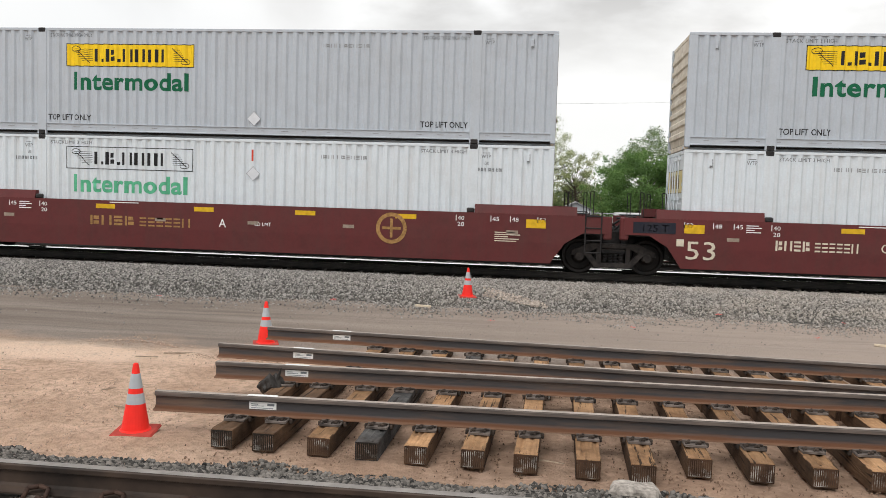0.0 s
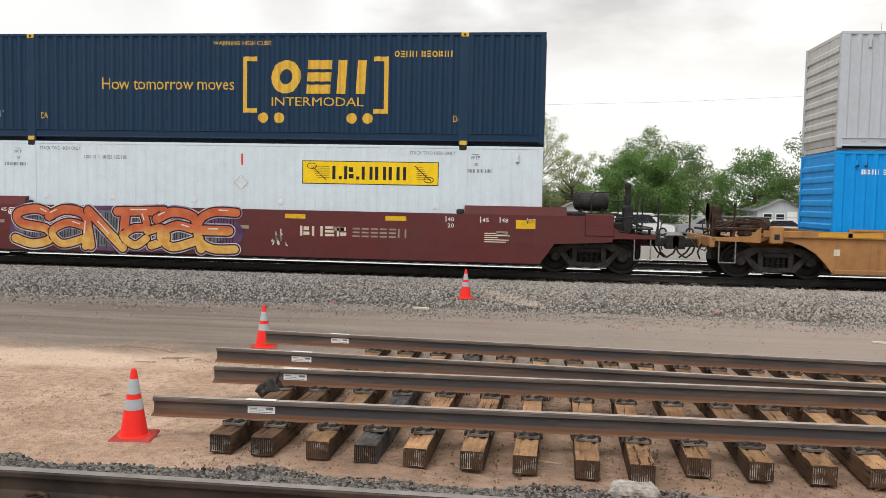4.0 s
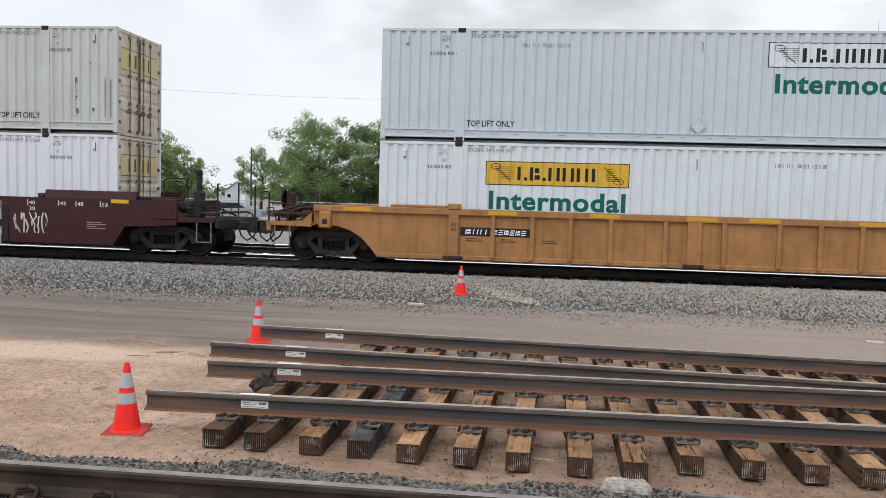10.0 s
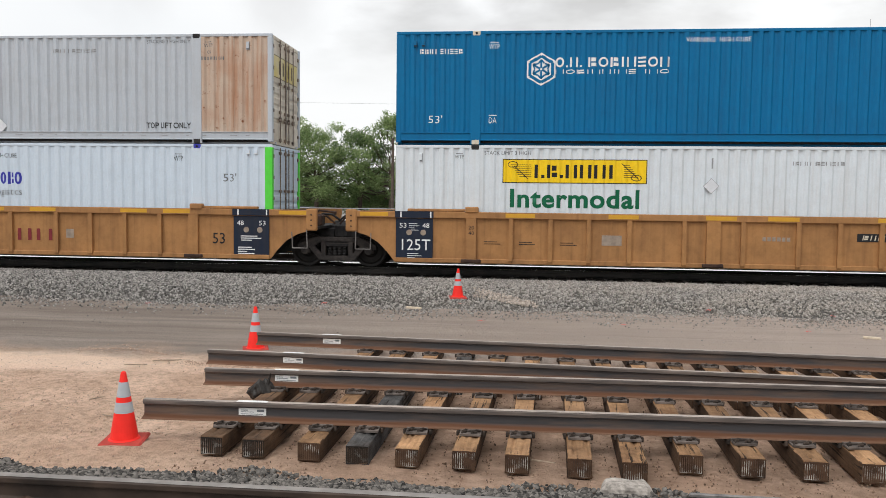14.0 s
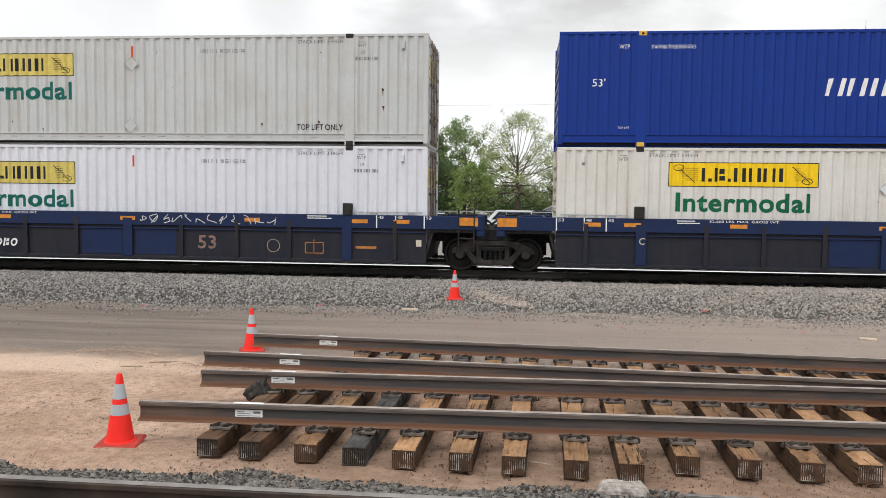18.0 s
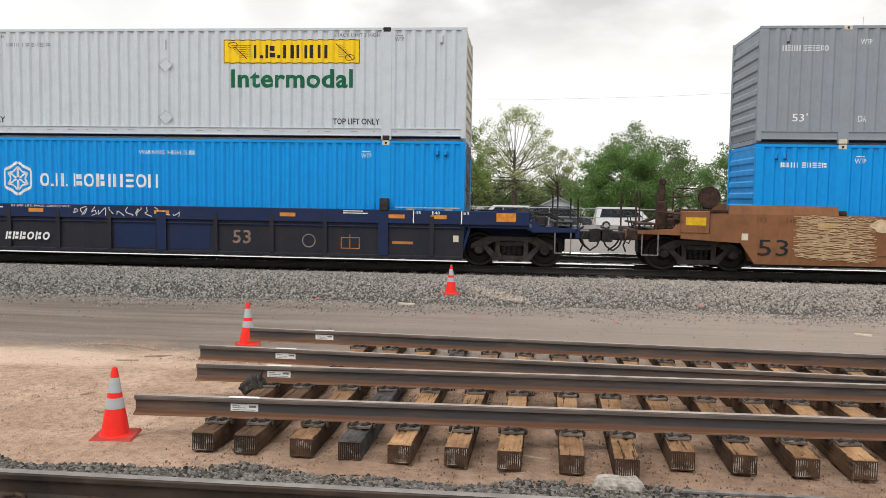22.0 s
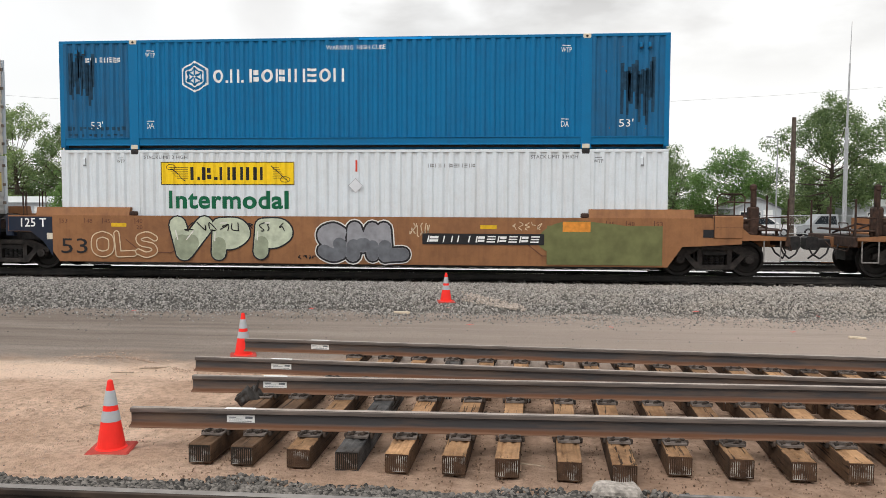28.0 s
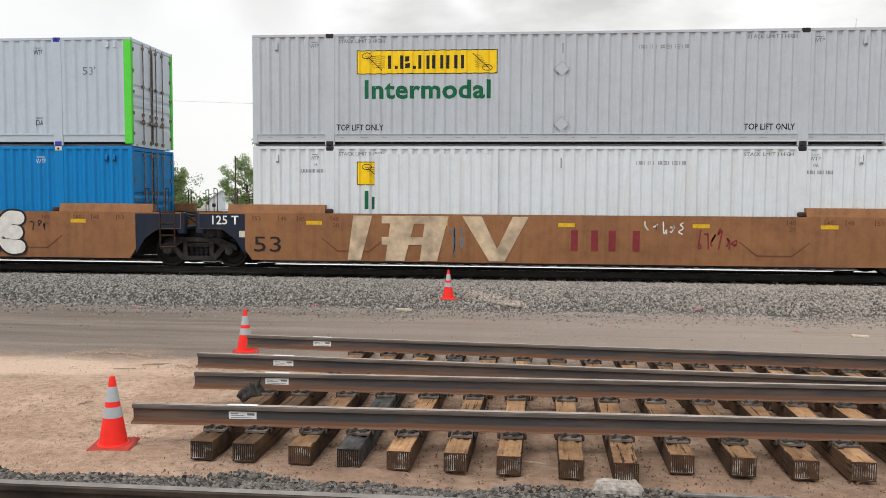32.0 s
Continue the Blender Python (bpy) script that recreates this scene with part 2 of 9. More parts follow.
def leaf_mat(name, c0, c1):
    m, n, l, b = node_mat(name, 0.4)
    g = n.new("ShaderNodeNewGeometry")
    c = ramp(n, l, g.outputs["Random Per Island"], 0.0, 1.0, (*c0, 1), (*c1, 1))
    k = ramp(n, l, noise_node(n, l, coords(n, l, per_object=True), 0.55, 4, 0.6), 0.34, 0.66, (0.62, 0.66, 0.62, 1), (1.16, 1.12, 1.05, 1))
    c = blend(n, l, 1.0, c, k, "MULTIPLY")
    l.new(c, b.inputs["Base Color"])
    b.inputs["Roughness"].default_value = 0.6
    tr = n.new("ShaderNodeBsdfTranslucent")
    l.new(c, tr.inputs["Color"])
    mx = n.new("ShaderNodeMixShader")
    mx.inputs["Fac"].default_value = 0.6
    l.new(b.outputs["BSDF"], mx.inputs[1])
    l.new(tr.outputs["BSDF"], mx.inputs[2])
    l.new(mx.outputs["Shader"], n["Material Output"].inputs["Surface"])
    return m


def ground_mat():
    """Pinkish sand near the stored track, grey compacted gravel on the service road, pale dirt further off."""
    m, n, l, b = node_mat("sand_and_gravel")
    c = n.new("ShaderNodeTexCoord")
    sp = n.new("ShaderNodeSeparateXYZ")
    l.new(c.outputs["Object"], sp.inputs["Vector"])
    v = c.outputs["Object"]
    wob = noise_node(n, l, v, 0.55, 6, 0.6)
    edge = n.new("ShaderNodeMath")
    edge.operation = "MULTIPLY_ADD"
    edge.inputs[1].default_value = 3.4
    l.new(wob, edge.inputs[0])
    l.new(sp.outputs["Y"], edge.inputs[2])
    road = n.new("ShaderNodeMapRange")
    road.inputs["From Min"].default_value, road.inputs["From Max"].default_value = 12.4, 13.7
    l.new(edge.outputs["Value"], road.inputs["Value"])
    sand = blend(n, l, ramp(n, l, noise_node(n, l, v, 1.1, 7, 0.62), 0.32, 0.68), (0.60, 0.398, 0.280), (0.86, 0.615, 0.462))
    sand = blend(n, l, ramp(n, l, noise_node(n, l, v, 9, 6, 0.7), 0.45, 0.8), sand, (0.31, 0.190, 0.125))
    # smooth pale hollow beside the road; darker turned-up dirt between the ties, some tie shade coloured in
    hollow = n.new("ShaderNodeVectorMath")
    hollow.operation = "DISTANCE"
    hollow.inputs[1].default_value = (-7.3, 10.6, 0.0)
    sq = n.new("ShaderNodeMapping")
    sq.inputs["Scale"].default_value = (0.42, 1.75, 0.0)
    sq.inputs["Location"].default_value = (-7.3 * 0.58, -10.6 * 0.75, 0.0)
    l.new(v, sq.inputs["Vector"])
    l.new(sq.outputs["Vector"], hollow.inputs[0])
    hz = n.new("ShaderNodeMath")
    hz.operation = "MULTIPLY_ADD"
    hz.inputs[1].default_value = 1.4
    l.new(noise_node(n, l, v, 1.6, 5, 0.6), hz.inputs[0])
    l.new(hollow.outputs["Value"], hz.inputs[2])
    sand = blend(n, l, times(n, l, ramp(n, l, times(n, l, hz.outputs["Value"], 0.33), 0.46, 0.70, (1, 1, 1, 1), (0, 0, 0, 1)), 0.85), sand, (0.92, 0.69, 0.53))
    dx = n.new("ShaderNodeMapRange")
    dx.inputs["From Min"].default_value, dx.inputs["From Max"].default_value = -3.4, -1.6
    l.new(sp.outputs["X"], dx.inputs["Value"])
    dm = times(n, l, dx.outputs["Result"], ramp(n, l, noise_node(n, l, v, 2.2, 6, 0.65), 0.25, 0.60))
    sand = blend(n, l, times(n, l, dm, 0.78), sand, (0.275, 0.172, 0.115))
    crumbs = times(n, l, ramp(n, l, noise_node(n, l, v, 22, 5, 0.75), 0.55, 0.66), ramp(n, l, noise_node(n, l, v, 2.6, 4, 0.6), 0.36, 0.62))
    sand = blend(n, l, times(n, l, crumbs, 0.6), sand, (0.17, 0.105, 0.07))
    st = coords(n, l, (0.12, 1.6, 1))
    grav = blend(n, l, ramp(n, l, noise_node(n, l, st, 1.4, 6, 0.6), 0.3, 0.7), (0.225, 0.182, 0.152), (0.405, 0.335, 0.282))
    grav = blend(n, l, ramp(n, l, noise_node(n, l, v, 38, 4, 0.7), 0.5, 0.75), grav, (0.18, 0.155, 0.135))
    worn = n.new("ShaderNodeMapRange")
    worn.inputs["From Min"].default_value, worn.inputs["From Max"].default_value = -6.0, 5.0
    l.new(sp.outputs["X"], worn.inputs["Value"])
    grav = blend(n, l, times(n, l, worn.outputs["Result"], 0.75), grav, (0.545, 0.44, 0.372))
    ruts = coords(n, l, (0.10, 3.2, 1), (3.1, 0.4, 0))
    grav = blend(n, l, times(n, l, ramp(n, l, noise_node(n, l, ruts, 1.0, 6, 0.65), 0.52, 0.70), 0.35), grav, (0.20, 0.165, 0.14))
    col = blend(n, l, road.outputs["Result"], sand, grav)
    far = n.new("ShaderNodeMapRange")
    far.inputs["From Min"].default_value, far.inputs["From Max"].default_value = 31.0, 34.0
    l.new(sp.outputs["Y"], far.inputs["Value"])
    col = blend(n, l, far.outputs["Result"], col, (0.33, 0.305, 0.28))
    l.new(col, b.inputs["Base Color"])
    b.inputs["Roughness"].default_value = 0.95
    h = n.new("ShaderNodeMath")
    h.operation = "MULTIPLY_ADD"
    h.inputs[1].default_value = 0.35
    l.new(noise_node(n, l, v, 45, 4, 0.7), h.inputs[0])
    l.new(noise_node(n, l, v, 5, 7, 0.65), h.inputs[2])
    bump(n, l, b, h.outputs["Value"], 1.0, 0.13)
    return m


def fade_paint(name):
    """Spray paint that runs from coral at the top to amber at the bottom, with an uneven, blotched seam."""
    m, n, l, b = node_mat(name)
    tc = n.new("ShaderNodeTexCoord")
    sx = n.new("ShaderNodeSeparateXYZ")
    l.new(tc.outputs["Object"], sx.inputs["Vector"])
    wob = n.new("ShaderNodeMath")
    wob.operation = "MULTIPLY_ADD"
    wob.inputs[1].default_value = 0.5
    l.new(noise_node(n, l, tc.outputs["Object"], 1.3, 4, 0.6), wob.inputs[0])
    l.new(sx.outputs["Z"], wob.inputs[2])
    up = n.new("ShaderNodeMapRange")
    up.inputs["From Min"].default_value, up.inputs["From Max"].default_value = 0.92, 1.22
    l.new(wob.outputs["Value"], up.inputs["Value"])
    low = blend(n, l, ramp(n, l, noise_node(n, l, tc.outputs["Object"], 4, 5, 0.6), 0.42, 0.62), (0.66, 0.42, 0.13), (0.60, 0.27, 0.05))
    top = blend(n, l, ramp(n, l, noise_node(n, l, tc.outputs["Object"], 3, 5, 0.6), 0.4, 0.7), (0.56, 0.150, 0.065), (0.43, 0.085, 0.035))
    l.new(blend(n, l, up.outputs["Result"], low, top), b.inputs["Base Color"])
    b.inputs["Roughness"].default_value = 0.5
    return m


def rail_mat():
    """Rail steel: grey head, dark mill-scaled web, rust on the fillet and foot."""
    m, n, l, b = node_mat("rail_steel")
    v = coords(n, l, (0.6, 6, 6), per_object=True)
    rough_ = noise_node(n, l, v, 2.5, 6, 0.6)
    tc = n.new("ShaderNodeTexCoord")
    sx = n.new("ShaderNodeSeparateXYZ")
    l.new(tc.outputs["Object"], sx.inputs["Vector"])
    wob = n.new("ShaderNodeMath")
    wob.operation = "MULTIPLY_ADD"
    wob.inputs[1].default_value = 0.05
    l.new(rough_, wob.inputs[0])
    l.new(sx.outputs["Z"], wob.inputs[2])

    def over(lo, hi):
        r = n.new("ShaderNodeMapRange")
        r.inputs["From Min"].default_value, r.inputs["From Max"].default_value = lo, hi
        l.new(wob.outputs["Value"], r.inputs["Value"])
        return r.outputs["Result"]

    c = blend(n, l, ramp(n, l, rough_, 0.35, 0.7), (0.165, 0.086, 0.052), (0.34, 0.215, 0.148))
    c = blend(n, l, over(0.030, 0.045), c, (0.120, 0.055, 0.030))
    web = blend(n, l, ramp(n, l, noise_node(n, l, v, 1.1, 6, 0.65), 0.45, 0.72), (0.068, 0.064, 0.065), (0.180, 0.120, 0.086))
    c = blend(n, l, over(0.056, 0.085), c, web)
    head = blend(n, l, ramp(n, l, noise_node(n, l, v, 3.0, 6, 0.6), 0.4, 0.7), (0.095, 0.080, 0.072), (0.19, 0.152, 0.13))
    c = blend(n, l, over(0.163, 0.172), c, head)
    l.new(c, b.inputs["Base Color"])
    b.inputs["Roughness"].default_value, b.inputs["Metallic"].default_value = 0.6, 0.0
    bump(n, l, b, noise_node(n, l, v, 30, 4), 0.2, 0.003)
    return m


def end_steel(name, start):
    """Galvanised comb plates, pale where clean, mostly rusted or smeared with creosote."""
    m, n, l, b = node_mat(name)
    v = coords(n, l, per_object=True)
    c = blend(n, l, ramp(n, l, noise_node(n, l, v, 6, 5, 0.6), 0.35, 0.65), (0.045, 0.028, 0.020), (0.135, 0.085, 0.055))
    c = blend(n, l, ramp(n, l, noise_node(n, l, v, 9, 4, 0.55), start, start + 0.13), c, (0.50, 0.50, 0.47))
    l.new(c, b.inputs["Base Color"])
    b.inputs["Roughness"].default_value, b.inputs["Metallic"].default_value = 0.6, 0.1
    return m


M = {}
M["ground"] = ground_mat()
M["rail"] = rail_mat()
# near-black steel for the rails of both main tracks
M["rail_black"] = rusty("oil_blackened_rail", (0.008, 0.0075, 0.007), (0.030, 0.025, 0.021), 0.55, 3.0, 0.0)
M["rail_dark"] = rusty("dark_brown_rail", (0.022, 0.016, 0.013), (0.075, 0.050, 0.037), 0.6, 2.5, 0.0)
M["rail_top"] = plain("worn_rail_head", (0.96, 0.96, 0.95), 0.04, 1.0, 0.03)
M["rail_top_near"] = plain("greasy_rail_head", (0.27, 0.245, 0.225), 0.45, 0.3, 0.25)
M["rail_top_dull"] = plain("dull_rail_head", (0.40, 0.335, 0.29), 0.5, 0.25, 0.25)
M["stone"] = island_mat("ballast_stone", (0.075, 0.071, 0.067), (0.455, 0.425, 0.392), dust=(0.50, 0.43, 0.36))
M["stone_near"] = island_mat("near_ballast_stone", (0.022, 0.021, 0.020), (0.235, 0.213, 0.190))
M["bed"] = plain("ballast_bed", (0.10, 0.092, 0.082), 0.95, 0, 0.4, 30)
M["tie_tan"] = tie_wood("tan_tie_wood", (0.185, 0.100, 0.050), (0.50, 0.305, 0.168))
M["tie_brown"] = tie_wood("brown_tie_wood", (0.052, 0.032, 0.021), (0.185, 0.112, 0.068))
# tan ties' upright faces: creosote brown, darkened further with shade put into the colour
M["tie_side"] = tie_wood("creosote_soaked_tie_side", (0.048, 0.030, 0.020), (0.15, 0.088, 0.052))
M["tie_black"] = tie_wood("creosoted_tie_wood", (0.026, 0.026, 0.028), (0.17, 0.168, 0.17))
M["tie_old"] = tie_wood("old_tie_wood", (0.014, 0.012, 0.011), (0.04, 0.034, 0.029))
M["plate"] = rusty("tie_plate_steel", (0.060, 0.049, 0.043), (0.25, 0.208, 0.182))
M["spike"] = rusty("spike_steel", (0.026, 0.021, 0.018), (0.10, 0.072, 0.056))
M["end_plate"] = end_steel("tie_end_plate", 0.46)
M["end_seal"] = plain("tie_end_sealant", (0.022, 0.018, 0.015), 0.8, 0, 0.4, 20)
M["orange"] = plain("cone_orange", (0.90, 0.035, 0.025), 0.5, 0, 0.06)
M["cone_base"] = plain("cone_base_orange", (0.42, 0.055, 0.04), 0.7, 0, 0.2)
M["reflect"] = plain("reflective_band", (0.42, 0.44, 0.46), 0.35, 0, 0.08)
M["end_plate_old"] = end_steel("dark_tie_end_plate", 0.52)
M["end_seal_brown"] = rusty("brown_tie_end_grain", (0.035, 0.019, 0.012), (0.115, 0.062, 0.036), 0.9, 9.0, 0.0)
M["bag"] = plain("black_plastic", (0.030, 0.026, 0.023), 0.42, 0, 0.3, 12)
M["concrete"] = plain("pale_concrete", (0.34, 0.305, 0.27), 0.9, 0, 0.45, 22)
M["scrap"] = plain("weathered_wood_scrap", (0.34, 0.26, 0.19), 0.9, 0, 0.35, 20)
M["pink"] = plain("survey_pink", (0.72, 0.13, 0.11), 0.7, 0, 0.2, 20)
M["pebble"] = island_mat("pebbles", (0.20, 0.15, 0.12), (0.46, 0.36, 0.30))
M["clod"] = island_mat("sand_clods", (0.36, 0.245, 0.18), (0.60, 0.44, 0.34))
M["stone_pale"] = island_mat("pale_stones", (0.30, 0.25, 0.21), (0.52, 0.44, 0.375))
M["tag"] = plain("white_paper_tag", (0.78, 0.78, 0.76), 0.6, 0, 0.06)
M["ink"] = plain("black_ink", (0.02, 0.02, 0.022), 0.6, 0, 0.1)
M["white"] = plain("white_lettering", (0.78, 0.78, 0.77), 0.55, 0, 0.08)
M["cream_ink"] = plain("cream_lettering", (0.62, 0.56, 0.45), 0.55, 0, 0.12)
M["faded"] = plain("faded_lettering", (0.30, 0.24, 0.19), 0.6, 0, 0.2)
M["grey_ink"] = plain("grey_lettering", (0.16, 0.17, 0.18), 0.6, 0, 0.15)
M["faint_ink"] = plain("faint_lettering", (0.30, 0.31, 0.32), 0.6, 0, 0.2)
M["yellow"] = plain("sign_yellow", (0.86, 0.58, 0.015), 0.45, 0, 0.06)
M["door_sign"] = rusty("worn_door_sign_yellow", (0.62, 0.50, 0.16), (0.66, 0.60, 0.42), 0.6, 1.6, 0.0)
M["sign_brown"] = plain("faded_brown_lettering", (0.16, 0.12, 0.075), 0.6, 0, 0.3, 9)
M["end_iron"] = rusty("rusted_door_gear", (0.10, 0.075, 0.060), (0.32, 0.255, 0.205), 0.7, 9, 0.1)
M["yellow_old"] = plain("faded_sign_yellow", (0.62, 0.51, 0.14), 0.5, 0, 0.12)
M["gold"] = plain("gold_sign_yellow", (0.62, 0.40, 0.05), 0.5, 0, 0.12)
M["marker"] = plain("yellow_marker", (0.66, 0.40, 0.02), 0.5, 0, 0.15)
M["marker_o"] = plain("orange_marker", (0.62, 0.24, 0.04), 0.5, 0, 0.2)
M["green"] = plain("sign_green", (0.006, 0.119, 0.0553), 0.5, 0, 0.1)
M["teal"] = plain("sign_teal", (0.0064, 0.122, 0.0986), 0.5, 0, 0.1)
M["green_old"] = plain("faded_sign_green", (0.10, 0.42, 0.24), 0.5, 0, 0.15)
M["lime"] = plain("lime_green", (0.10, 0.62, 0.06), 0.45, 0, 0.06)
M["leaf_green"] = plain("leaf_logo_green", (0.02, 0.40, 0.10), 0.45, 0, 0.06)
M["violet"] = plain("violet_blue", (0.045, 0.05, 0.35), 0.5, 0, 0.08)
M["csx_gold"] = plain("gold_lettering", (0.68, 0.42, 0.06), 0.5, 0, 0.08)
M["orange_ink"] = plain("orange_lettering", (0.85, 0.26, 0.02), 0.5, 0, 0.06)
M["brown_ink"] = plain("brown_lettering", (0.12, 0.05, 0.03), 0.5, 0, 0.1)
M["red"] = plain("red_mark", (0.62, 0.06, 0.03), 0.5, 0, 0.1)
M["maroon_ink"] = plain("maroon_lettering", (0.20, 0.03, 0.035), 0.55, 0, 0.15)
M["decal"] = plain("placard_white", (0.66, 0.68, 0.71), 0.5, 0, 0.06)
M["galv_dull"] = rusty("dull_grey_steel_rod", (0.12, 0.11, 0.105), (0.30, 0.28, 0.265), 0.6, 9.0, 0.2)
M["steel"] = rusty("dark_running_gear", (0.014, 0.012, 0.0115), (0.056, 0.046, 0.041), 0.7, 6, 0.0)
M["wheel"] = rusty("wheel_steel", (0.005, 0.0045, 0.004), (0.016, 0.012, 0.010), 0.6, 5, 0.0)
M["gear"] = rusty("rusty_brake_gear", (0.028, 0.018, 0.015), (0.085, 0.048, 0.034), 0.75, 7, 0.3)
M["gear_dark"] = rusty("black_fittings", (0.009, 0.009, 0.010), (0.035, 0.031, 0.03), 0.65, 7, 0.0)
M["galv"] = plain("galvanised_steel", (0.42, 0.43, 0.44), 0.5, 0.6, 0.15)
M["rust"] = paint("rusted_through_paint", (0.52, 0.42, 0.34), 0.75, 0.5, (0.36, 0.14, 0.05), 0.35, 0.9)
# container paints
M["jbh_grey"] = paint("pale_grey_container_paint", (0.475, 0.52, 0.57), 0.5, 0.14, (0.32, 0.30, 0.28), 0.0, 0.16, seed=1.3)
M["jbh_cool"] = paint("cool_grey_container_paint", (0.545, 0.608, 0.668), 0.5, 0.10, (0.36, 0.35, 0.34), 0.0, 0.12, seed=1.7)
M["jbh_white"] = paint("white_container_paint", (0.665, 0.72, 0.76), 0.45, 0.12, (0.45, 0.38, 0.31), 0.0, 0.22, seed=4.1)
M["jbh_cream"] = paint("cream_container_paint", (0.68, 0.67, 0.63), 0.5, 0.16, (0.42, 0.32, 0.22), 0.0, 0.3, seed=2.7)
M["jbh_dirty"] = paint("stained_white_container_paint", (0.53, 0.56, 0.565), 0.55, 0.22, (0.40, 0.32, 0.25), 0.04, 0.36, seed=7.7)
M["jbh_new"] = paint("cool_white_container_paint", (0.70, 0.715, 0.77), 0.4, 0.06, (0.45, 0.4, 0.36), 0.0, 0.1, seed=5.2)
M["jbh_pale"] = paint("pale_blue_white_container_paint", (0.63, 0.73, 0.80), 0.4, 0.08, (0.4, 0.36, 0.32), 0.0, 0.1, seed=8.9)
M["end_cream"] = paint("weathered_end_paint", (0.70, 0.645, 0.545), 0.6, 0.42, (0.34, 0.23, 0.15), 0.22, 0.5, seed=3.3, grime=0.3)
M["blue_bright"] = paint("bright_blue_container_paint", (0.0, 0.285, 0.74), 0.42, 0.08, (0.02, 0.12, 0.3), 0.0, 0.08, seed=1.9)
M["blue_mid"] = paint("mid_blue_container_paint", (0.0, 0.205, 0.53), 0.45, 0.14, (0.03, 0.1, 0.2), 0.0, 0.2, seed=6.1)
M["blue_deep"] = paint("deep_blue_container_paint", (0.0, 0.145, 0.335), 0.45, 0.14, (0.015, 0.05, 0.11), 0.0, 0.22, seed=9.2)
M["blue_worn"] = paint("streaked_deep_blue_paint", (0.008, 0.12, 0.27), 0.5, 0.3, (0.03, 0.045, 0.06), 0.12, 0.55, seed=2.2)
M["navy_box"] = paint("slate_navy_container_paint", (0.0081, 0.0343, 0.0784), 0.45, 0.14, (0.04, 0.06, 0.08), 0.0, 0.2, seed=3.9)
M["royal"] = paint("royal_blue_container_paint", (0.006, 0.036, 0.25), 0.4, 0.1, (0.015, 0.02, 0.1), 0.0, 0.15, seed=5.9)
M["box_grey"] = paint("mid_grey_container_paint", (0.265, 0.305, 0.35), 0.5, 0.1, (0.18, 0.18, 0.18), 0.0, 0.15, seed=8.2)
M["cofc"] = paint("ice_white_container_paint", (0.58, 0.665, 0.75), 0.4, 0.06, (0.4, 0.42, 0.45), 0.0, 0.08, seed=0.8)
# well car paints
M["bnsf"] = paint("oxide_red_car_paint", (0.125, 0.030, 0.030), 0.5, 0.45, (0.085, 0.045, 0.04), 0.02, 0.4, seed=1.1, grime=0.3)
M["ttx_y"] = paint("ochre_car_paint", (0.41, 0.205, 0.078), 0.6, 0.55, (0.17, 0.085, 0.04), 0.05, 0.55, seed=2.1, grime=0.3)
M["ttx_dull"] = paint("dulled_brown_car_paint", (0.245, 0.110, 0.050), 0.6, 0.5, (0.12, 0.058, 0.035), 0.04, 0.55, seed=4.9, grime=0.35)
M["ttx_yl"] = paint("yellow_edge_paint", (0.62, 0.33, 0.035), 0.5, 0.3, (0.4, 0.2, 0.05), 0.0, 0.25, seed=2.5)
M["ttx_o"] = paint("faded_brown_orange_car_paint", (0.300, 0.140, 0.062), 0.6, 0.5, (0.15, 0.07, 0.04), 0.04, 0.55, seed=4.4, grime=0.3)
M["fec"] = paint("dark_maroon_car_paint", (0.056, 0.019, 0.022), 0.55, 0.3, (0.03, 0.02, 0.02), 0.0, 0.3, seed=5.5, grime=0.3)
M["navy_car"] = paint("navy_car_paint", (0.011, 0.024, 0.078), 0.5, 0.25, (0.03, 0.03, 0.045), 0.0, 0.25, seed=6.6, grime=0.3)
M["soot"] = paint("sooty_grey_panel", (0.019, 0.021, 0.032), 0.6, 0.4, (0.045, 0.035, 0.030), 0.0, 0.4, seed=7.1, grime=0.3)
M["slate_panel"] = paint("slate_stencil_panel", (0.012, 0.020, 0.040), 0.55, 0.2, (0.06, 0.05, 0.04), 0.0, 0.25, seed=7.9)
M["olive"] = plain("olive_patch", (0.14, 0.145, 0.06), 0.65, 0, 0.2, 3)
M["purple"] = plain("violet_spray_paint", (0.105, 0.05, 0.115), 0.5, 0, 0.3, 3)
M["spray_fade"] = fade_paint("orange_to_amber_spray_paint")
M["spray_halo"] = rusty("white_and_lilac_spray_paint", (0.21, 0.12, 0.22), (0.70, 0.66, 0.70), 0.55, 2.4, 0.0)
M["spray_white"] = plain("white_spray_paint", (0.66, 0.64, 0.60), 0.55, 0, 0.12, 5)
M["spray_cream"] = plain("cream_spray_paint", (0.60, 0.47, 0.32), 0.55, 0, 0.2, 5)
M["spray_dun"] = plain("dun_spray_paint", (0.20, 0.175, 0.14), 0.6, 0, 0.5, 6)
M["spray_oat"] = plain("oat_spray_paint", (0.36, 0.315, 0.24), 0.6, 0, 0.35, 6)
M["spray_wash"] = plain("washed_out_spray_paint", (0.50, 0.385, 0.265), 0.6, 0, 0.35, 3)
M["brown_stencil"] = plain("worn_orange_stencil", (0.40, 0.17, 0.05), 0.6, 0, 0.3, 12)
M["pink_stencil"] = plain("worn_pinkish_stencil", (0.24, 0.155, 0.125), 0.6, 0, 0.35, 12)
M["csx_worn"] = plain("worn_gold_lettering", (0.34, 0.19, 0.07), 0.55, 0, 0.3, 14)
M["spray_grey"] = plain("grey_spray_paint", (0.26, 0.26, 0.28), 0.55, 0, 0.2, 5)
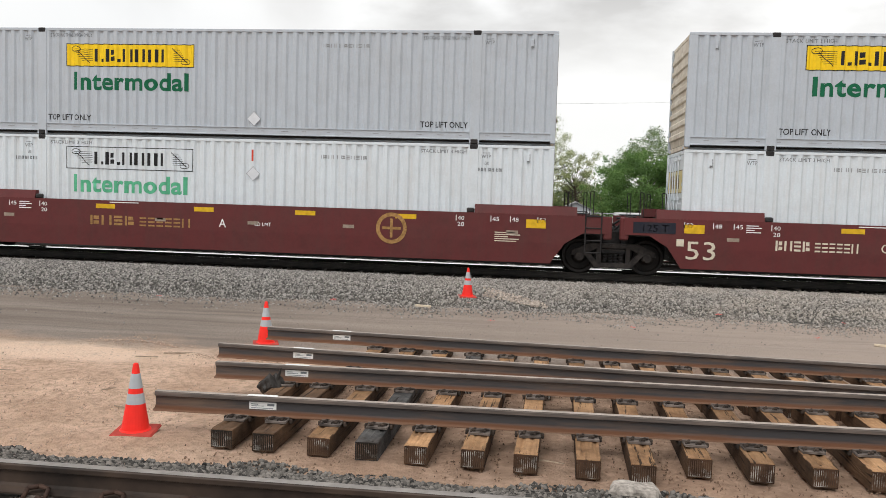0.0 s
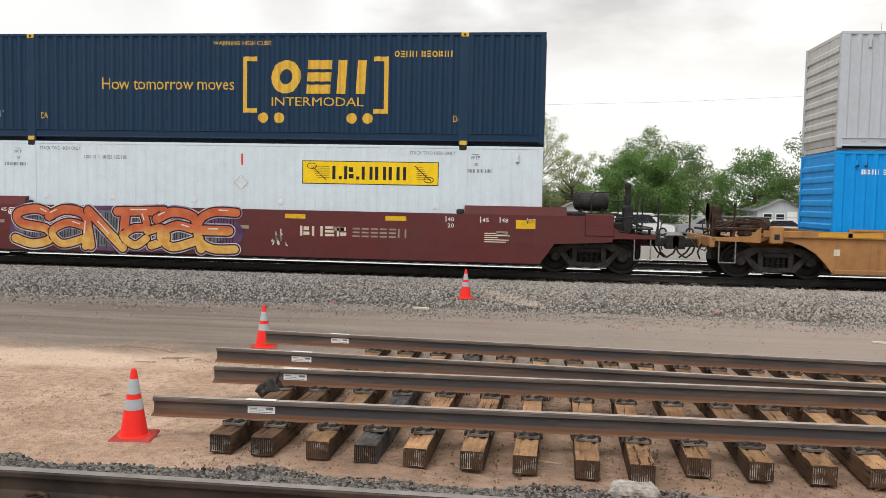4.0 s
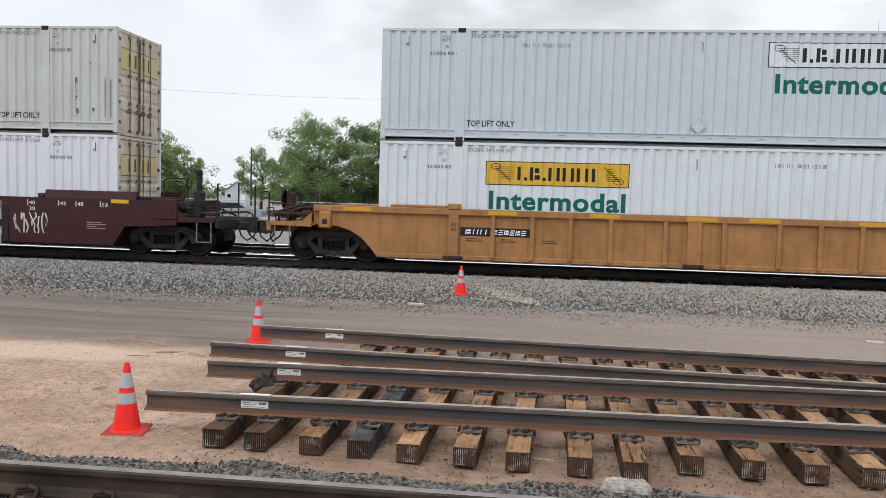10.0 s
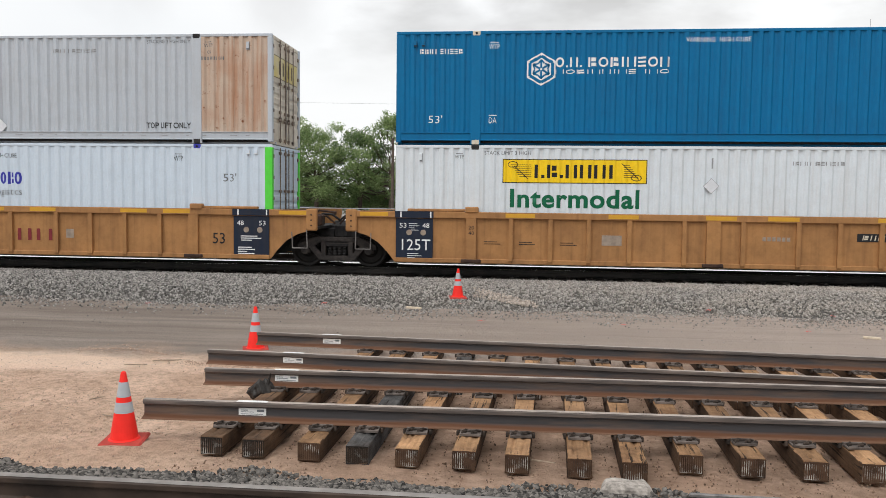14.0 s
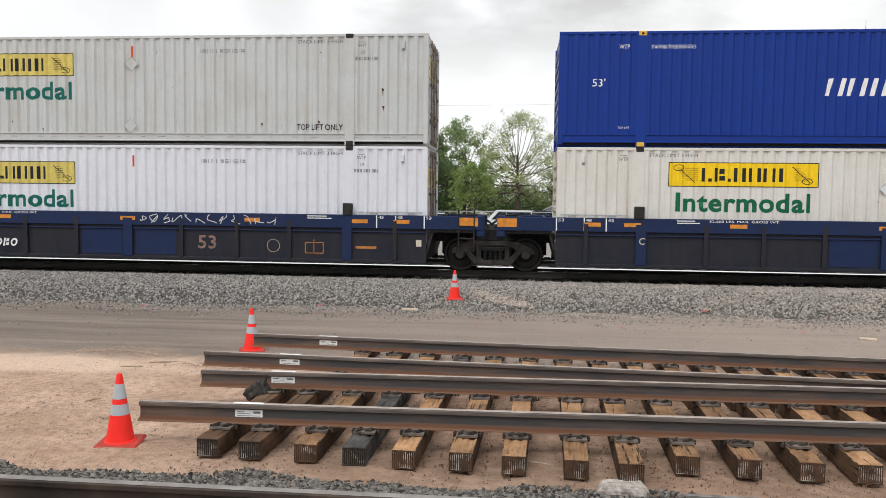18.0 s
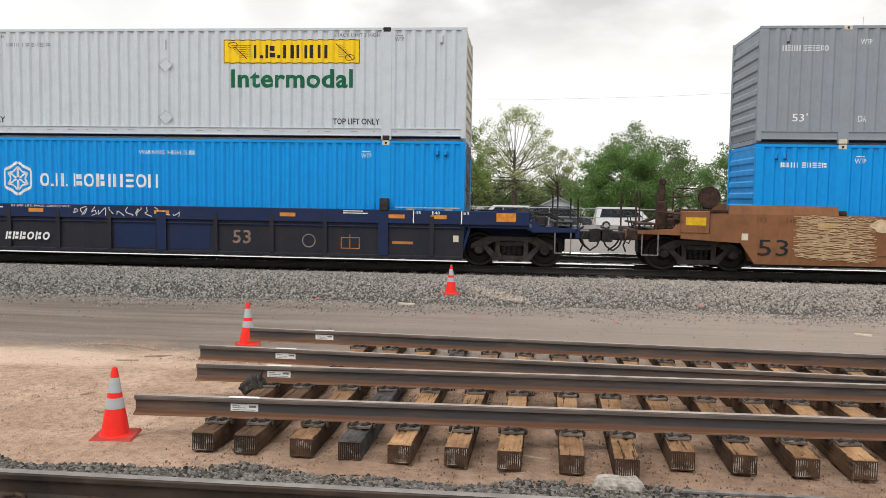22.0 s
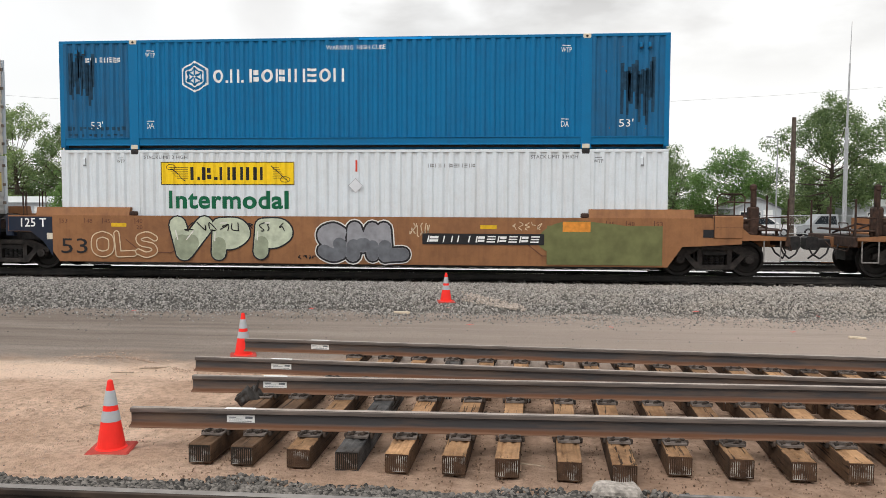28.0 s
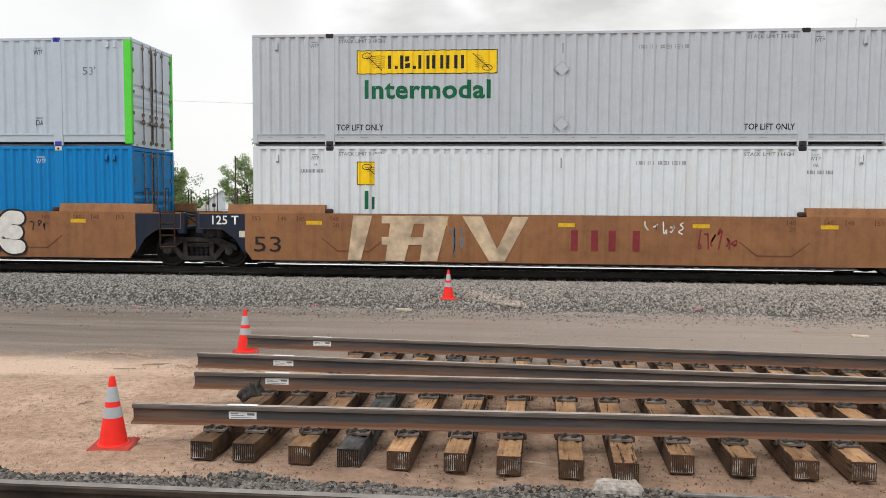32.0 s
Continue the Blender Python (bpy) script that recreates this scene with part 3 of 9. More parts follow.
M["spray_sage"] = plain("sage_spray_paint", (0.28, 0.31, 0.22), 0.55, 0, 0.2, 5)
M["spray_brown"] = plain("brown_spray_paint", (0.085, 0.035, 0.032), 0.55, 0, 0.2, 5)
M["spray_sky"] = plain("blue_grey_spray_paint", (0.10, 0.19, 0.26), 0.55, 0, 0.25, 4)

M["spray_smoke"] = plain("smoky_spray_paint", (0.17, 0.15, 0.15), 0.6, 0, 0.35, 4)
M["spray_green"] = plain("pale_green_spray_paint", (0.46, 0.50, 0.38), 0.55, 0, 0.2, 5)
M["spray_slate"] = plain("slate_spray_paint", (0.13, 0.135, 0.15), 0.55, 0, 0.25, 5)
M["spray_taupe"] = plain("taupe_spray_paint", (0.30, 0.22, 0.17), 0.55, 0, 0.3, 5)
M["plate_grey"] = plain("weathered_black_panel", (0.055, 0.055, 0.058), 0.6, 0, 0.3, 6)
M["ttx_red"] = plain("faded_red_panel", (0.33, 0.13, 0.065), 0.6, 0, 0.4, 5)
M["crumb"] = island_mat("dark_dirt_crumbs", (0.10, 0.062, 0.040), (0.36, 0.235, 0.16))
M["scrap_pale"] = plain("pale_wood_scrap", (0.60, 0.50, 0.38), 0.85, 0, 0.2, 20)
M["cofc_dim"] = paint("dull_ice_white_container_paint", (0.46, 0.535, 0.61), 0.4, 0.08, (0.34, 0.36, 0.4), 0.0, 0.1, seed=0.9)
M["end_grey"] = paint("weathered_grey_end_paint", (0.54, 0.54, 0.53), 0.5, 0.35, (0.24, 0.17, 0.12), 0.16, 0.5, seed=3.7)
M["spray_buff"] = plain("buff_spray_paint", (0.46, 0.33, 0.20), 0.6, 0, 0.2, 6)
M["streak"] = plain("dark_blue_grime", (0.012, 0.045, 0.085), 0.7, 0, 0.4, 9)
M["rust_pale"] = rusty("pale_rust_run", (0.34, 0.19, 0.10), (0.54, 0.42, 0.32), 0.8, 14, 0.0)
M["smoke_pale"] = plain("pale_grey_spray_paint", (0.40, 0.365, 0.345), 0.6, 0, 0.35, 6)
M["smoke_dark"] = rusty("smoky_grey_spray_paint", (0.075, 0.036, 0.034), (0.165, 0.125, 0.118), 0.6, 3.0, 0.0)
M["ink_brown"] = plain("dark_brown_stencil", (0.075, 0.035, 0.024), 0.6, 0, 0.2, 8)
M["emblem_tan"] = plain("worn_tan_emblem_paint", (0.26, 0.145, 0.085), 0.6, 0, 0.35, 8)
M["rust_run"] = plain("rust_run", (0.075, 0.032, 0.018), 0.85, 0, 0.4, 30)
# ---- mesh helpers ----
class Shape:
    """Collects vertices and faces of one part."""

    def __init__(self):
        self.v, self.f = [], []

    def add(self, verts, faces):
        k = len(self.v)
        self.v.extend([tuple(p) for p in verts])
        self.f.extend([tuple(i + k for i in q) for q in faces])
        return self

    def box(self, x0, x1, y0, y1, z0, z1):
        return self.add([(x, y, z) for z in (z0, z1) for y in (y0, y1) for x in (x0, x1)],
                        [(0, 2, 3, 1), (4, 5, 7, 6), (0, 1, 5, 4), (2, 6, 7, 3), (0, 4, 6, 2), (1, 3, 7, 5)])

    def cbox(self, x0, x1, y0, y1, z0, z1, c=0.01):
        """A box with chamfered edges along y and at its ends."""
        prof = [(x0 + c, z0), (x1 - c, z0), (x1, z0 + c), (x1, z1 - c), (x1 - c, z1), (x0 + c, z1), (x0, z1 - c), (x0, z0 + c)]
        cx, cz = (x0 + x1) / 2, (z0 + z1) / 2
        sx, sz = 1 - 2 * c / (x1 - x0), 1 - 2 * c / (z1 - z0)
        small = [(cx + (x - cx) * sx, cz + (z - cz) * sz) for x, z in prof]
        rings = [(y0, small), (y0 + c, prof), (y1 - c, prof), (y1, small)]
        verts = [(x, y, z) for y, r in rings for x, z in r]
        faces = [tuple(range(7, -1, -1)), tuple(range(24, 32))]
        for r in range(3):
            faces += [(r * 8 + i, r * 8 + (i + 1) % 8, r * 8 + 8 + (i + 1) % 8, r * 8 + 8 + i) for i in range(8)]
        return self.add(verts, faces)

    def prism(self, prof, y0, y1):
        """A polygon of (x, z) pushed from y0 to y1."""
        n = len(prof)
        verts = [(x, y0, z) for x, z in prof] + [(x, y1, z) for x, z in prof]
        faces = [tuple(range(n)), tuple(range(2 * n - 1, n - 1, -1))]
        faces += [(i, i + n, (i + 1) % n + n, (i + 1) % n) for i in range(n)]
        return self.add(verts, faces)

    def prism_x(self, prof, x0, x1):
        """A polygon of (y, z) pushed from x0 to x1."""
        n = len(prof)
        verts = [(x0, y, z) for y, z in prof] + [(x1, y, z) for y, z in prof]
        faces = [tuple(range(n)), tuple(range(2 * n - 1, n - 1, -1))]
        faces += [(i, i + n, (i + 1) % n + n, (i + 1) % n) for i in range(n)]
        return self.add(verts, faces)

    def tube(self, p, q, r, n=8, r2=None):
        p, q = Vector(p), Vector(q)
        d = (q - p).normalized()
        u = d.orthogonal().normalized()
        w = d.cross(u)
        r2 = r if r2 is None else r2
        ring = [(math.cos(2 * math.pi * i / n), math.sin(2 * math.pi * i / n)) for i in range(n)]
        verts = [p + (u * c + w * s) * r for c, s in ring] + [q + (u * c + w * s) * r2 for c, s in ring]
        faces = [tuple(range(n - 1, -1, -1)), tuple(range(n, 2 * n))]
        faces += [(i, (i + 1) % n, (i + 1) % n + n, i + n) for i in range(n)]
        return self.add(verts, faces)

    def path(self, pts, r, n=6):
        for a_, b_ in zip(pts, pts[1:]):
            self.tube(a_, b_, r, n)
        return self

    def lathe(self, prof, n=24, axis="z", centre=(0, 0, 0)):
        """prof of (radius, height) turned about an axis."""
        verts, faces = [], []
        for r, h in prof:
            for i in range(n):
                c, s = math.cos(2 * math.pi * i / n) * r, math.sin(2 * math.pi * i / n) * r
                verts.append({"z": (c, s, h), "y": (c, h, s), "x": (h, c, s)}[axis])
        for k in range(len(prof) - 1):
            faces += [(k * n + i, k * n + (i + 1) % n, k * n + n + (i + 1) % n, k * n + n + i) for i in range(n)]
        faces += [tuple(range(n - 1, -1, -1)), tuple(range((len(prof) - 1) * n, len(prof) * n))]
        return self.add([Vector(p) + Vector(centre) for p in verts], faces)

    def mirror_x(self, about):
        self.v = [(2 * about - x, y, z) for x, y, z in self.v]
        self.f = [tuple(reversed(q)) for q in self.f]
        return self

    def mesh(self, name):
        me = bpy.data.meshes.new(name)
        me.from_pydata(self.v, [], self.f)
        me.update()
        return me


def smooth(me):
    me.polygons.foreach_set("use_smooth", [True] * len(me.polygons))
    return me


def part(name, shape, material, parent=None, label="", at=None, soft=False):
    """One mesh object, under its thing or part. shape: a Shape or a ready mesh."""
    me = shape.mesh(name) if isinstance(shape, Shape) else shape
    if soft:
        smooth(me)
    if material is not None and not me.materials:
        me.materials.append(M[material] if isinstance(material, str) else material)
    ob = new(name, me)
    if parent is not None:
        ob.parent = parent
    if at is not None:
        ob.matrix_basis = at
    return tagged(ob, label)


def thing(name, label, category, group="", kind="", at=None):
    ob = new(name)
    if at is not None:
        ob.matrix_basis = at
    return tagged(ob, label, category, group, kind)


text_cache = {}


def text_mesh(words, size, mat_key, stretch=1.0, bold=0.0):
    """A flat mesh of the words, standing in the xz plane, its lower left at the origin."""
    key = (words, round(size, 3), mat_key, stretch, bold)
    if key not in text_cache:
        cu = bpy.data.curves.new("words", "FONT")
        cu.body, cu.size, cu.resolution_u, cu.offset = words, size / 0.729, 2 if bold < 0.015 else 4, bold
        cu.space_character = 1.0 + bold * 4
        tmp = bpy.data.objects.new("words", cu)
        scene.collection.objects.link(tmp)
        me = bpy.data.meshes.new_from_object(tmp.evaluated_get(bpy.context.evaluated_depsgraph_get()))
        bpy.data.objects.remove(tmp)
        x0 = min((v.co.x for v in me.vertices), default=0)
        for v in me.vertices:
            v.co = ((v.co.x - x0) * stretch, 0, v.co.y)
        me.materials.clear()
        me.materials.append(M[mat_key])
        text_cache[key] = me
    return text_cache[key]


def words(parent, txt, x, z, size, mat_key, y, width=None, name="lettering", bold=0.0):
    """Lettering on a side that faces -y; width: to fit it into."""
    st = 1.0
    me = text_mesh(txt, size, mat_key, 1.0, bold)
    if width:
        w = max(v.co.x for v in me.vertices)
        st = round(width / w, 3)
        me = text_mesh(txt, size, mat_key, st, bold)
    ob = part(name, me, None, parent, at=pose(x, y, z))
    return tagged(ob, kind="stuff") if name == "lettering" and len(txt) > 1 else ob


def bars(parent, x0, x1, z0, z1, n, mat_key, y, name="lettering_bar", skew=0.0, fill=0.72):
    """Marks that are not spelled out: a row of n plain blocks, one mesh."""
    s = Shape()
    w = (x1 - x0) / n
    for i in range(n):
        a_ = x0 + i * w
        b_ = a_ + w * fill
        s.add([(a_, y, z0), (b_, y, z0), (b_ + skew, y, z1), (a_ + skew, y, z1)], [(0, 1, 2, 3)])
    return tagged(part(name, s, mat_key, parent), kind="stuff")


def strokes(parent, spec, x0, x1, z0, z1, mat_key, y, w=0.2, skew=0.0):
    """A brand's marks, not spelled out: i one bar, h two bars, o a ring, b a bar and two blocks, s three bars, . a dot."""
    wide = {"i": 0.42, "h": 1.0, "o": 1.08, "b": 0.88, "s": 0.84, ".": 0.26, " ": 0.42}
    gap = 0.24
    k = (x1 - x0) / (sum(wide[ch] for ch in spec) + gap * (len(spec) - 1))
    h = z1 - z0
    sw = w * h
    s = Shape()

    def quad(a_, b_, lo, hi):
        s.add([(a_ + skew * (lo - z0), y, lo), (b_ + skew * (lo - z0), y, lo), (b_ + skew * (hi - z0), y, hi), (a_ + skew * (hi - z0), y, hi)], [(0, 1, 2, 3)])

    x = x0
    for ch in spec:
        e = x + wide[ch] * k
        if ch == "i":
            quad((x + e - sw) / 2, (x + e + sw) / 2, z0, z1)
        elif ch == "h":
            quad(x, x + sw, z0, z1)
            quad(e - sw, e, z0, z1)
        elif ch == "b":
            quad(x, x + sw, z0, z1)
            quad(x + sw * 1.5, e, z0 + h * 0.08, z0 + h * 0.42)
            quad(x + sw * 1.5, e - sw * 0.2, z0 + h * 0.56, z1 - h * 0.06)
        elif ch == "s":
            for lo in (0.0, 0.5 - w / 2, 1.0 - w):
                quad(x, e, z0 + lo * h, z0 + (lo + w) * h)
        elif ch == ".":
            quad(x, x + sw, z0, z0 + sw)
        elif ch == "o":
            n = 18
            cx, cz, rx, rz = (x + e) / 2, z0 + h / 2, (e - x) / 2, h / 2
            ring = []
            for i in range(n):
                d = 2 * math.pi * i / n
                for q in (0.0, sw):
                    pz = cz + math.sin(d) * (rz - q)
                    ring.append((cx + math.cos(d) * (rx - q) + skew * (pz - z0), y, pz))
            s.add(ring, [(2 * i, (2 * i + 2) % (2 * n), (2 * i + 3) % (2 * n), 2 * i + 1) for i in range(n)])
        x = e + gap * k
    return tagged(part("lettering_block", s, mat_key, parent), kind="stuff")


def patch(parent, x0, x1, z0, z1, mat_key, y, name="patch", label="", thick=0.002):
    return part(name, Shape().box(x0, x1, y, y + thick, z0, z1), mat_key, parent, label)


def blob(shape, cx, cz, rx, rz, y, seed, n=22, wob=0.2):
    rnd = random.Random(seed)
    ph = [rnd.uniform(0, 6.28) for _ in range(4)]
    pts = []
    for i in range(n):
        a_ = 2 * math.pi * i / n
        k = 1 + wob * (math.sin(2 * a_ + ph[0]) * 0.5 + math.sin(3 * a_ + ph[1]) * 0.4 + math.sin(5 * a_ + ph[2]) * 0.3)
        pts.append((cx + math.cos(a_) * rx * k, y, cz + math.sin(a_) * rz * k))
    return shape.add(pts, [tuple(range(n))])


def ribbon(shape, pts, w, y):
    """A flat stroke along points of (x, z)."""
    n = len(pts)
    vs = []
    for i, (x, z) in enumerate(pts):
        a_, b_ = pts[max(i - 1, 0)], pts[min(i + 1, n - 1)]
        dx, dz = b_[0] - a_[0], b_[1] - a_[1]
        d = math.hypot(dx, dz) or 1
        vs += [(x - dz / d * w / 2, y, z + dx / d * w / 2), (x + dz / d * w / 2, y, z - dx / d * w / 2)]
    return shape.add(vs, [(2 * i, 2 * i + 1, 2 * i + 3, 2 * i + 2) for i in range(n - 1)])


# ---- plan ----
RAIL_Z = 0.509          # top of the main track's rails
TRACK_Y = 21.87         # centre line of the main track
GAUGE = 0.7525          # centre line to rail centre
BOX_L, BOX_H, BOX_W = 16.154, 2.896, 2.591
UNIT_X = dict(b1=-15.74, b2=3.65, b3=23.02, y1=46.35, f1=69.77, t1=93.19, t2=112.65, t3=132.13, n1=155.92, n2=175.42, n3=194.95,
              o1=218.39, o2=237.83, o3=257.27, q1=280.88, q2=300.37)
TRAVEL = [(0, 0.00), (1, 9.73), (2, 19.49), (3, 29.24), (4, 38.95), (5, 48.65), (6, 58.36), (7, 68.09), (8, 77.79), (9, 87.47), (10, 97.14),
          (11, 106.52), (12, 116.43), (13, 126.05), (14, 135.52), (15, 144.92), (16, 154.62), (17, 164.60), (18, 174.53), (19, 184.12),
          (20, 193.40), (21, 203.25), (22, 212.50), (23, 221.94), (24, 231.75), (25, 241.16), (26, 250.79), (27, 260.06), (28, 269.48),
          (29, 278.93), (30, 288.72), (31, 297.87), (32, 307.31)]

# ---- ground and tracks ----
def ground_sheet():
    """One sheet to the horizon, finer near the camera, with soft ruts and hummocks."""
    xs = sorted(set([-1800, -800, -400, -200, -120, -80, -50, -35] + [round(-26 + 0.2 * i, 2) for i in range(231)] + [28, 40, 60, 90, 140, 220, 400, 800, 1800]))
    ys = sorted(set([-900, -300, -100, -40, -20, -8, 0, 3] + [round(4 + 0.16 * i, 2) for i in range(94)] + [20, 24, 28, 32, 38, 45, 52, 60, 70, 85, 100, 130, 180, 300, 600, 1200, 2400]))
    v = []
    for y in ys:
        for x in xs:
            k = 1.0 if 5.5 < y < 17.2 and -26 < x < 21 else 0.0
            h = noise.noise((x * 0.9, y * 0.9, 3.1)) * 0.04 + noise.noise((x * 2.7, y * 2.7, 7.7)) * 0.028 + noise.noise((x * 0.25, y * 1.6, 1.2)) * 0.03
            if y > 11.2:
                h *= 0.45
            v.append((x, y, k * h - (0.012 if k else 0.0)))
    nx = len(xs)
    f = [(j * nx + i, j * nx + i + 1, j * nx + nx + i + 1, j * nx + nx + i) for j in range(len(ys) - 1) for i in range(nx - 1)]
    me = smooth(Shape().add(v, f).mesh("ground"))
    me.materials.append(M["ground"])
    return tagged(new("ground", me), "pinkish sand and grey compacted gravel beside railway tracks", "ground", kind="structure")


ground_sheet()

RAIL_PROF = [(-0.075, 0), (0.075, 0), (0.075, 0.011), (0.018, 0.03), (0.0095, 0.05), (0.0095, 0.13), (0.036, 0.142), (0.037, 0.172),
             (0.028, 0.184), (-0.028, 0.184), (-0.037, 0.172), (-0.036, 0.142), (-0.0095, 0.13), (-0.0095, 0.05), (-0.018, 0.03), (-0.075, 0.011)]
RAIL_H = 0.186


def rail(name, x0, y0, x1, y1, z, top_mat, parent, label="", gauge_face=False, mat_key="rail"):
    """A flat-bottomed rail from end to end, its foot at z; the running surface is a strip of its own."""
    L = math.hypot(x1 - x0, y1 - y0)
    s = Shape().prism_x(RAIL_PROF, 0, L)
    m = Matrix.Translation((x0, y0, z)) @ Matrix.Rotation(math.atan2(y1 - y0, x1 - x0), 4, "Z")
    r = part(name, s, mat_key, parent, label, at=m)
    crown = [(0.033, 0.1838), (0.025, 0.18475), (0.016, 0.18549), (0.007, 0.1859), (-0.007, 0.1859), (-0.016, 0.18549), (-0.025, 0.18475), (-0.033, 0.1838), (0.0, 0.178)]
    if gauge_face:
        half = [(0.0395, 0.146), (0.0374, 0.1735), (0.0325, 0.1815), (0.020, 0.1848), (0.007, 0.1861)]
        crown = half[2:] + [(-y_, z_) for y_, z_ in reversed(half)] + [(0.0325, 0.146)]
    part("running_surface", Shape().prism_x(crown, 0.001, L - 0.001), top_mat, r)
    return r


def stones(name, region, count, size, seed, mat_key, parent, label="", few=False):
    """Angular stones scattered over a region (a function from two numbers in 0..1 to a place), joined into one mesh."""
    rng = np.random.default_rng(seed)
    base = np.array([(0, 0, 1), (0.894, 0, 0.447), (0.276, 0.851, 0.447), (-0.724, 0.526, 0.447), (-0.724, -0.526, 0.447), (0.276, -0.851, 0.447),
                     (0.724, 0.526, -0.447), (-0.276, 0.851, -0.447), (-0.894, 0, -0.447), (-0.276, -0.851, -0.447), (0.724, -0.526, -0.447), (0, 0, -1)])
    tri = np.array([(0, 1, 2), (0, 2, 3), (0, 3, 4), (0, 4, 5), (0, 5, 1), (1, 6, 2), (2, 7, 3), (3, 8, 4), (4, 9, 5), (5, 10, 1),
                    (6, 7, 2), (7, 8, 3), (8, 9, 4), (9, 10, 5), (10, 6, 1), (6, 11, 7), (7, 11, 8), (8, 11, 9), (9, 11, 10), (10, 11, 6)])
    if few:
        base = np.array([(1, 0, 0), (-1, 0, 0), (0, 1, 0), (0, -1, 0), (0, 0, 1), (0, 0, -1.0)])
        tri = np.array([(0, 2, 4), (2, 1, 4), (1, 3, 4), (3, 0, 4), (2, 0, 5), (1, 2, 5), (3, 1, 5), (0, 3, 5)])
    nv = len(base)
    uv = rng.random((count, 2))
    pos = region(uv[:, 0], uv[:, 1])
    sc = size * (0.55 + 0.75 * rng.random((count, 1, 1))) * (0.65 + 0.6 * rng.random((count, 1, 3)))
    q = rng.normal(size=(count, 4))
    q /= np.linalg.norm(q, axis=1)[:, None]
    w, x, y, z = q.T
    rot = np.stack([np.stack([1 - 2 * (y * y + z * z), 2 * (x * y - z * w), 2 * (x * z + y * w)], -1),
                    np.stack([2 * (x * y + z * w), 1 - 2 * (x * x + z * z), 2 * (y * z - x * w)], -1),
                    np.stack([2 * (x * z - y * w), 2 * (y * z + x * w), 1 - 2 * (x * x + y * y)], -1)], 1)
    local = base[None] * sc * (0.62 + 0.7 * rng.random((count, nv, 1)))
    verts = np.einsum("nij,nkj->nki", rot, local) + pos[:, None, :]
    faces = (tri[None] + (np.arange(count) * nv)[:, None, None]).reshape(-1, 3)
    me = bpy.data.meshes.new(name)
    me.vertices.add(count * nv)
    me.vertices.foreach_set("co", verts.reshape(-1))
    me.loops.add(len(faces) * 3)
    me.loops.foreach_set("vertex_index", faces.reshape(-1))
    me.polygons.add(len(faces))
    me.polygons.foreach_set("loop_start", np.arange(0, len(faces) * 3, 3))
    me.update(calc_edges=True)
    me.materials.append(M[mat_key])
    ob = new(name, me)
    ob.parent = parent
    return tagged(ob, label, kind="stuff")


def bank_z(y):
    """Height of the main track's ballast across the line."""
    return np.interp(y, [16.6, 17.6, 19.5, 20.2, 20.6, 29.0, 30.5, 31.5], [-0.02, 0.05, 0.27, 0.295, 0.275, 0.275, 0.18, -0.02])


def main_tracks():
    bank = thing("ballast_bank", "grey crushed-stone ballast bank under two parallel railway tracks", "ballast", kind="structure")
    ys = [16.6, 17.1, 17.6, 18.6, 19.5, 20.2, 20.6, 29.0, 30.5, 31.5]
    v = [(x, y, float(bank_z(y)) - 0.02) for x in (-160, 160) for y in ys]
    n = len(ys)
    part("bed", Shape().add(v, [(i, i + 1, n + i + 1, n + i) for i in range(n - 1)]), "bed", bank)

    def slope(a_, b_):
        x, y = -19 + 35 * a_, 16.55 + 4.2 * np.sqrt(b_ * 0.96 + 0.04 * b_ ** 2)
        y = np.where(y < 17.2, y + 0.25 * np.sin(x * 1.3) * (17.2 - y), y)
        return np.stack([x, y, bank_z(y) + 0.005 * np.sin(x * 40)], -1)

    stones("stones", slope, 82000, 0.0285, 3, "stone", bank, "grey and tan crushed stones", True)

    def fringe(a_, b_):
        x = -19 + 35 * a_
        y = 16.95 + 0.35 * np.sin(x * 0.9) * np.sin(x * 2.3 + 1) - 1.5 * b_ ** 3.2 + 0.15 * np.sin(b_ * 80)
        return np.stack([x, y, np.maximum(bank_z(y), 0.0) + 0 * x], -1)

    stones("stones", fringe, 9000, 0.022, 5, "stone", bank, "", True)
    stones("stones", lambda a_, b_: np.stack([-24 + 46 * a_, 20.6 + 8 * b_, 0.272 + 0 * a_], -1), 16000, 0.034, 4, "stone", bank, "", True)
    for nm, yc, lab in (("main_track", TRACK_Y, "polished"), ("second_track", TRACK_Y + 4.25, "polished")):
        tr = thing(nm, "railway track with polished rail heads on dark wooden ties in ballast", "railway track", kind="structure")
        for s in (-1, 1):
            rail("rail", -160, yc + s * GAUGE, 160, yc + s * GAUGE, RAIL_Z - RAIL_H, "rail_top", tr, gauge_face=s > 0, mat_key="rail_black")
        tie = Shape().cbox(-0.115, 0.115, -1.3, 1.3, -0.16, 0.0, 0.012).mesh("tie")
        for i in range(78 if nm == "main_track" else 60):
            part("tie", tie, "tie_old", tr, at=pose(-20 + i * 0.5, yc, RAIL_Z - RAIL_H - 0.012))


main_tracks()


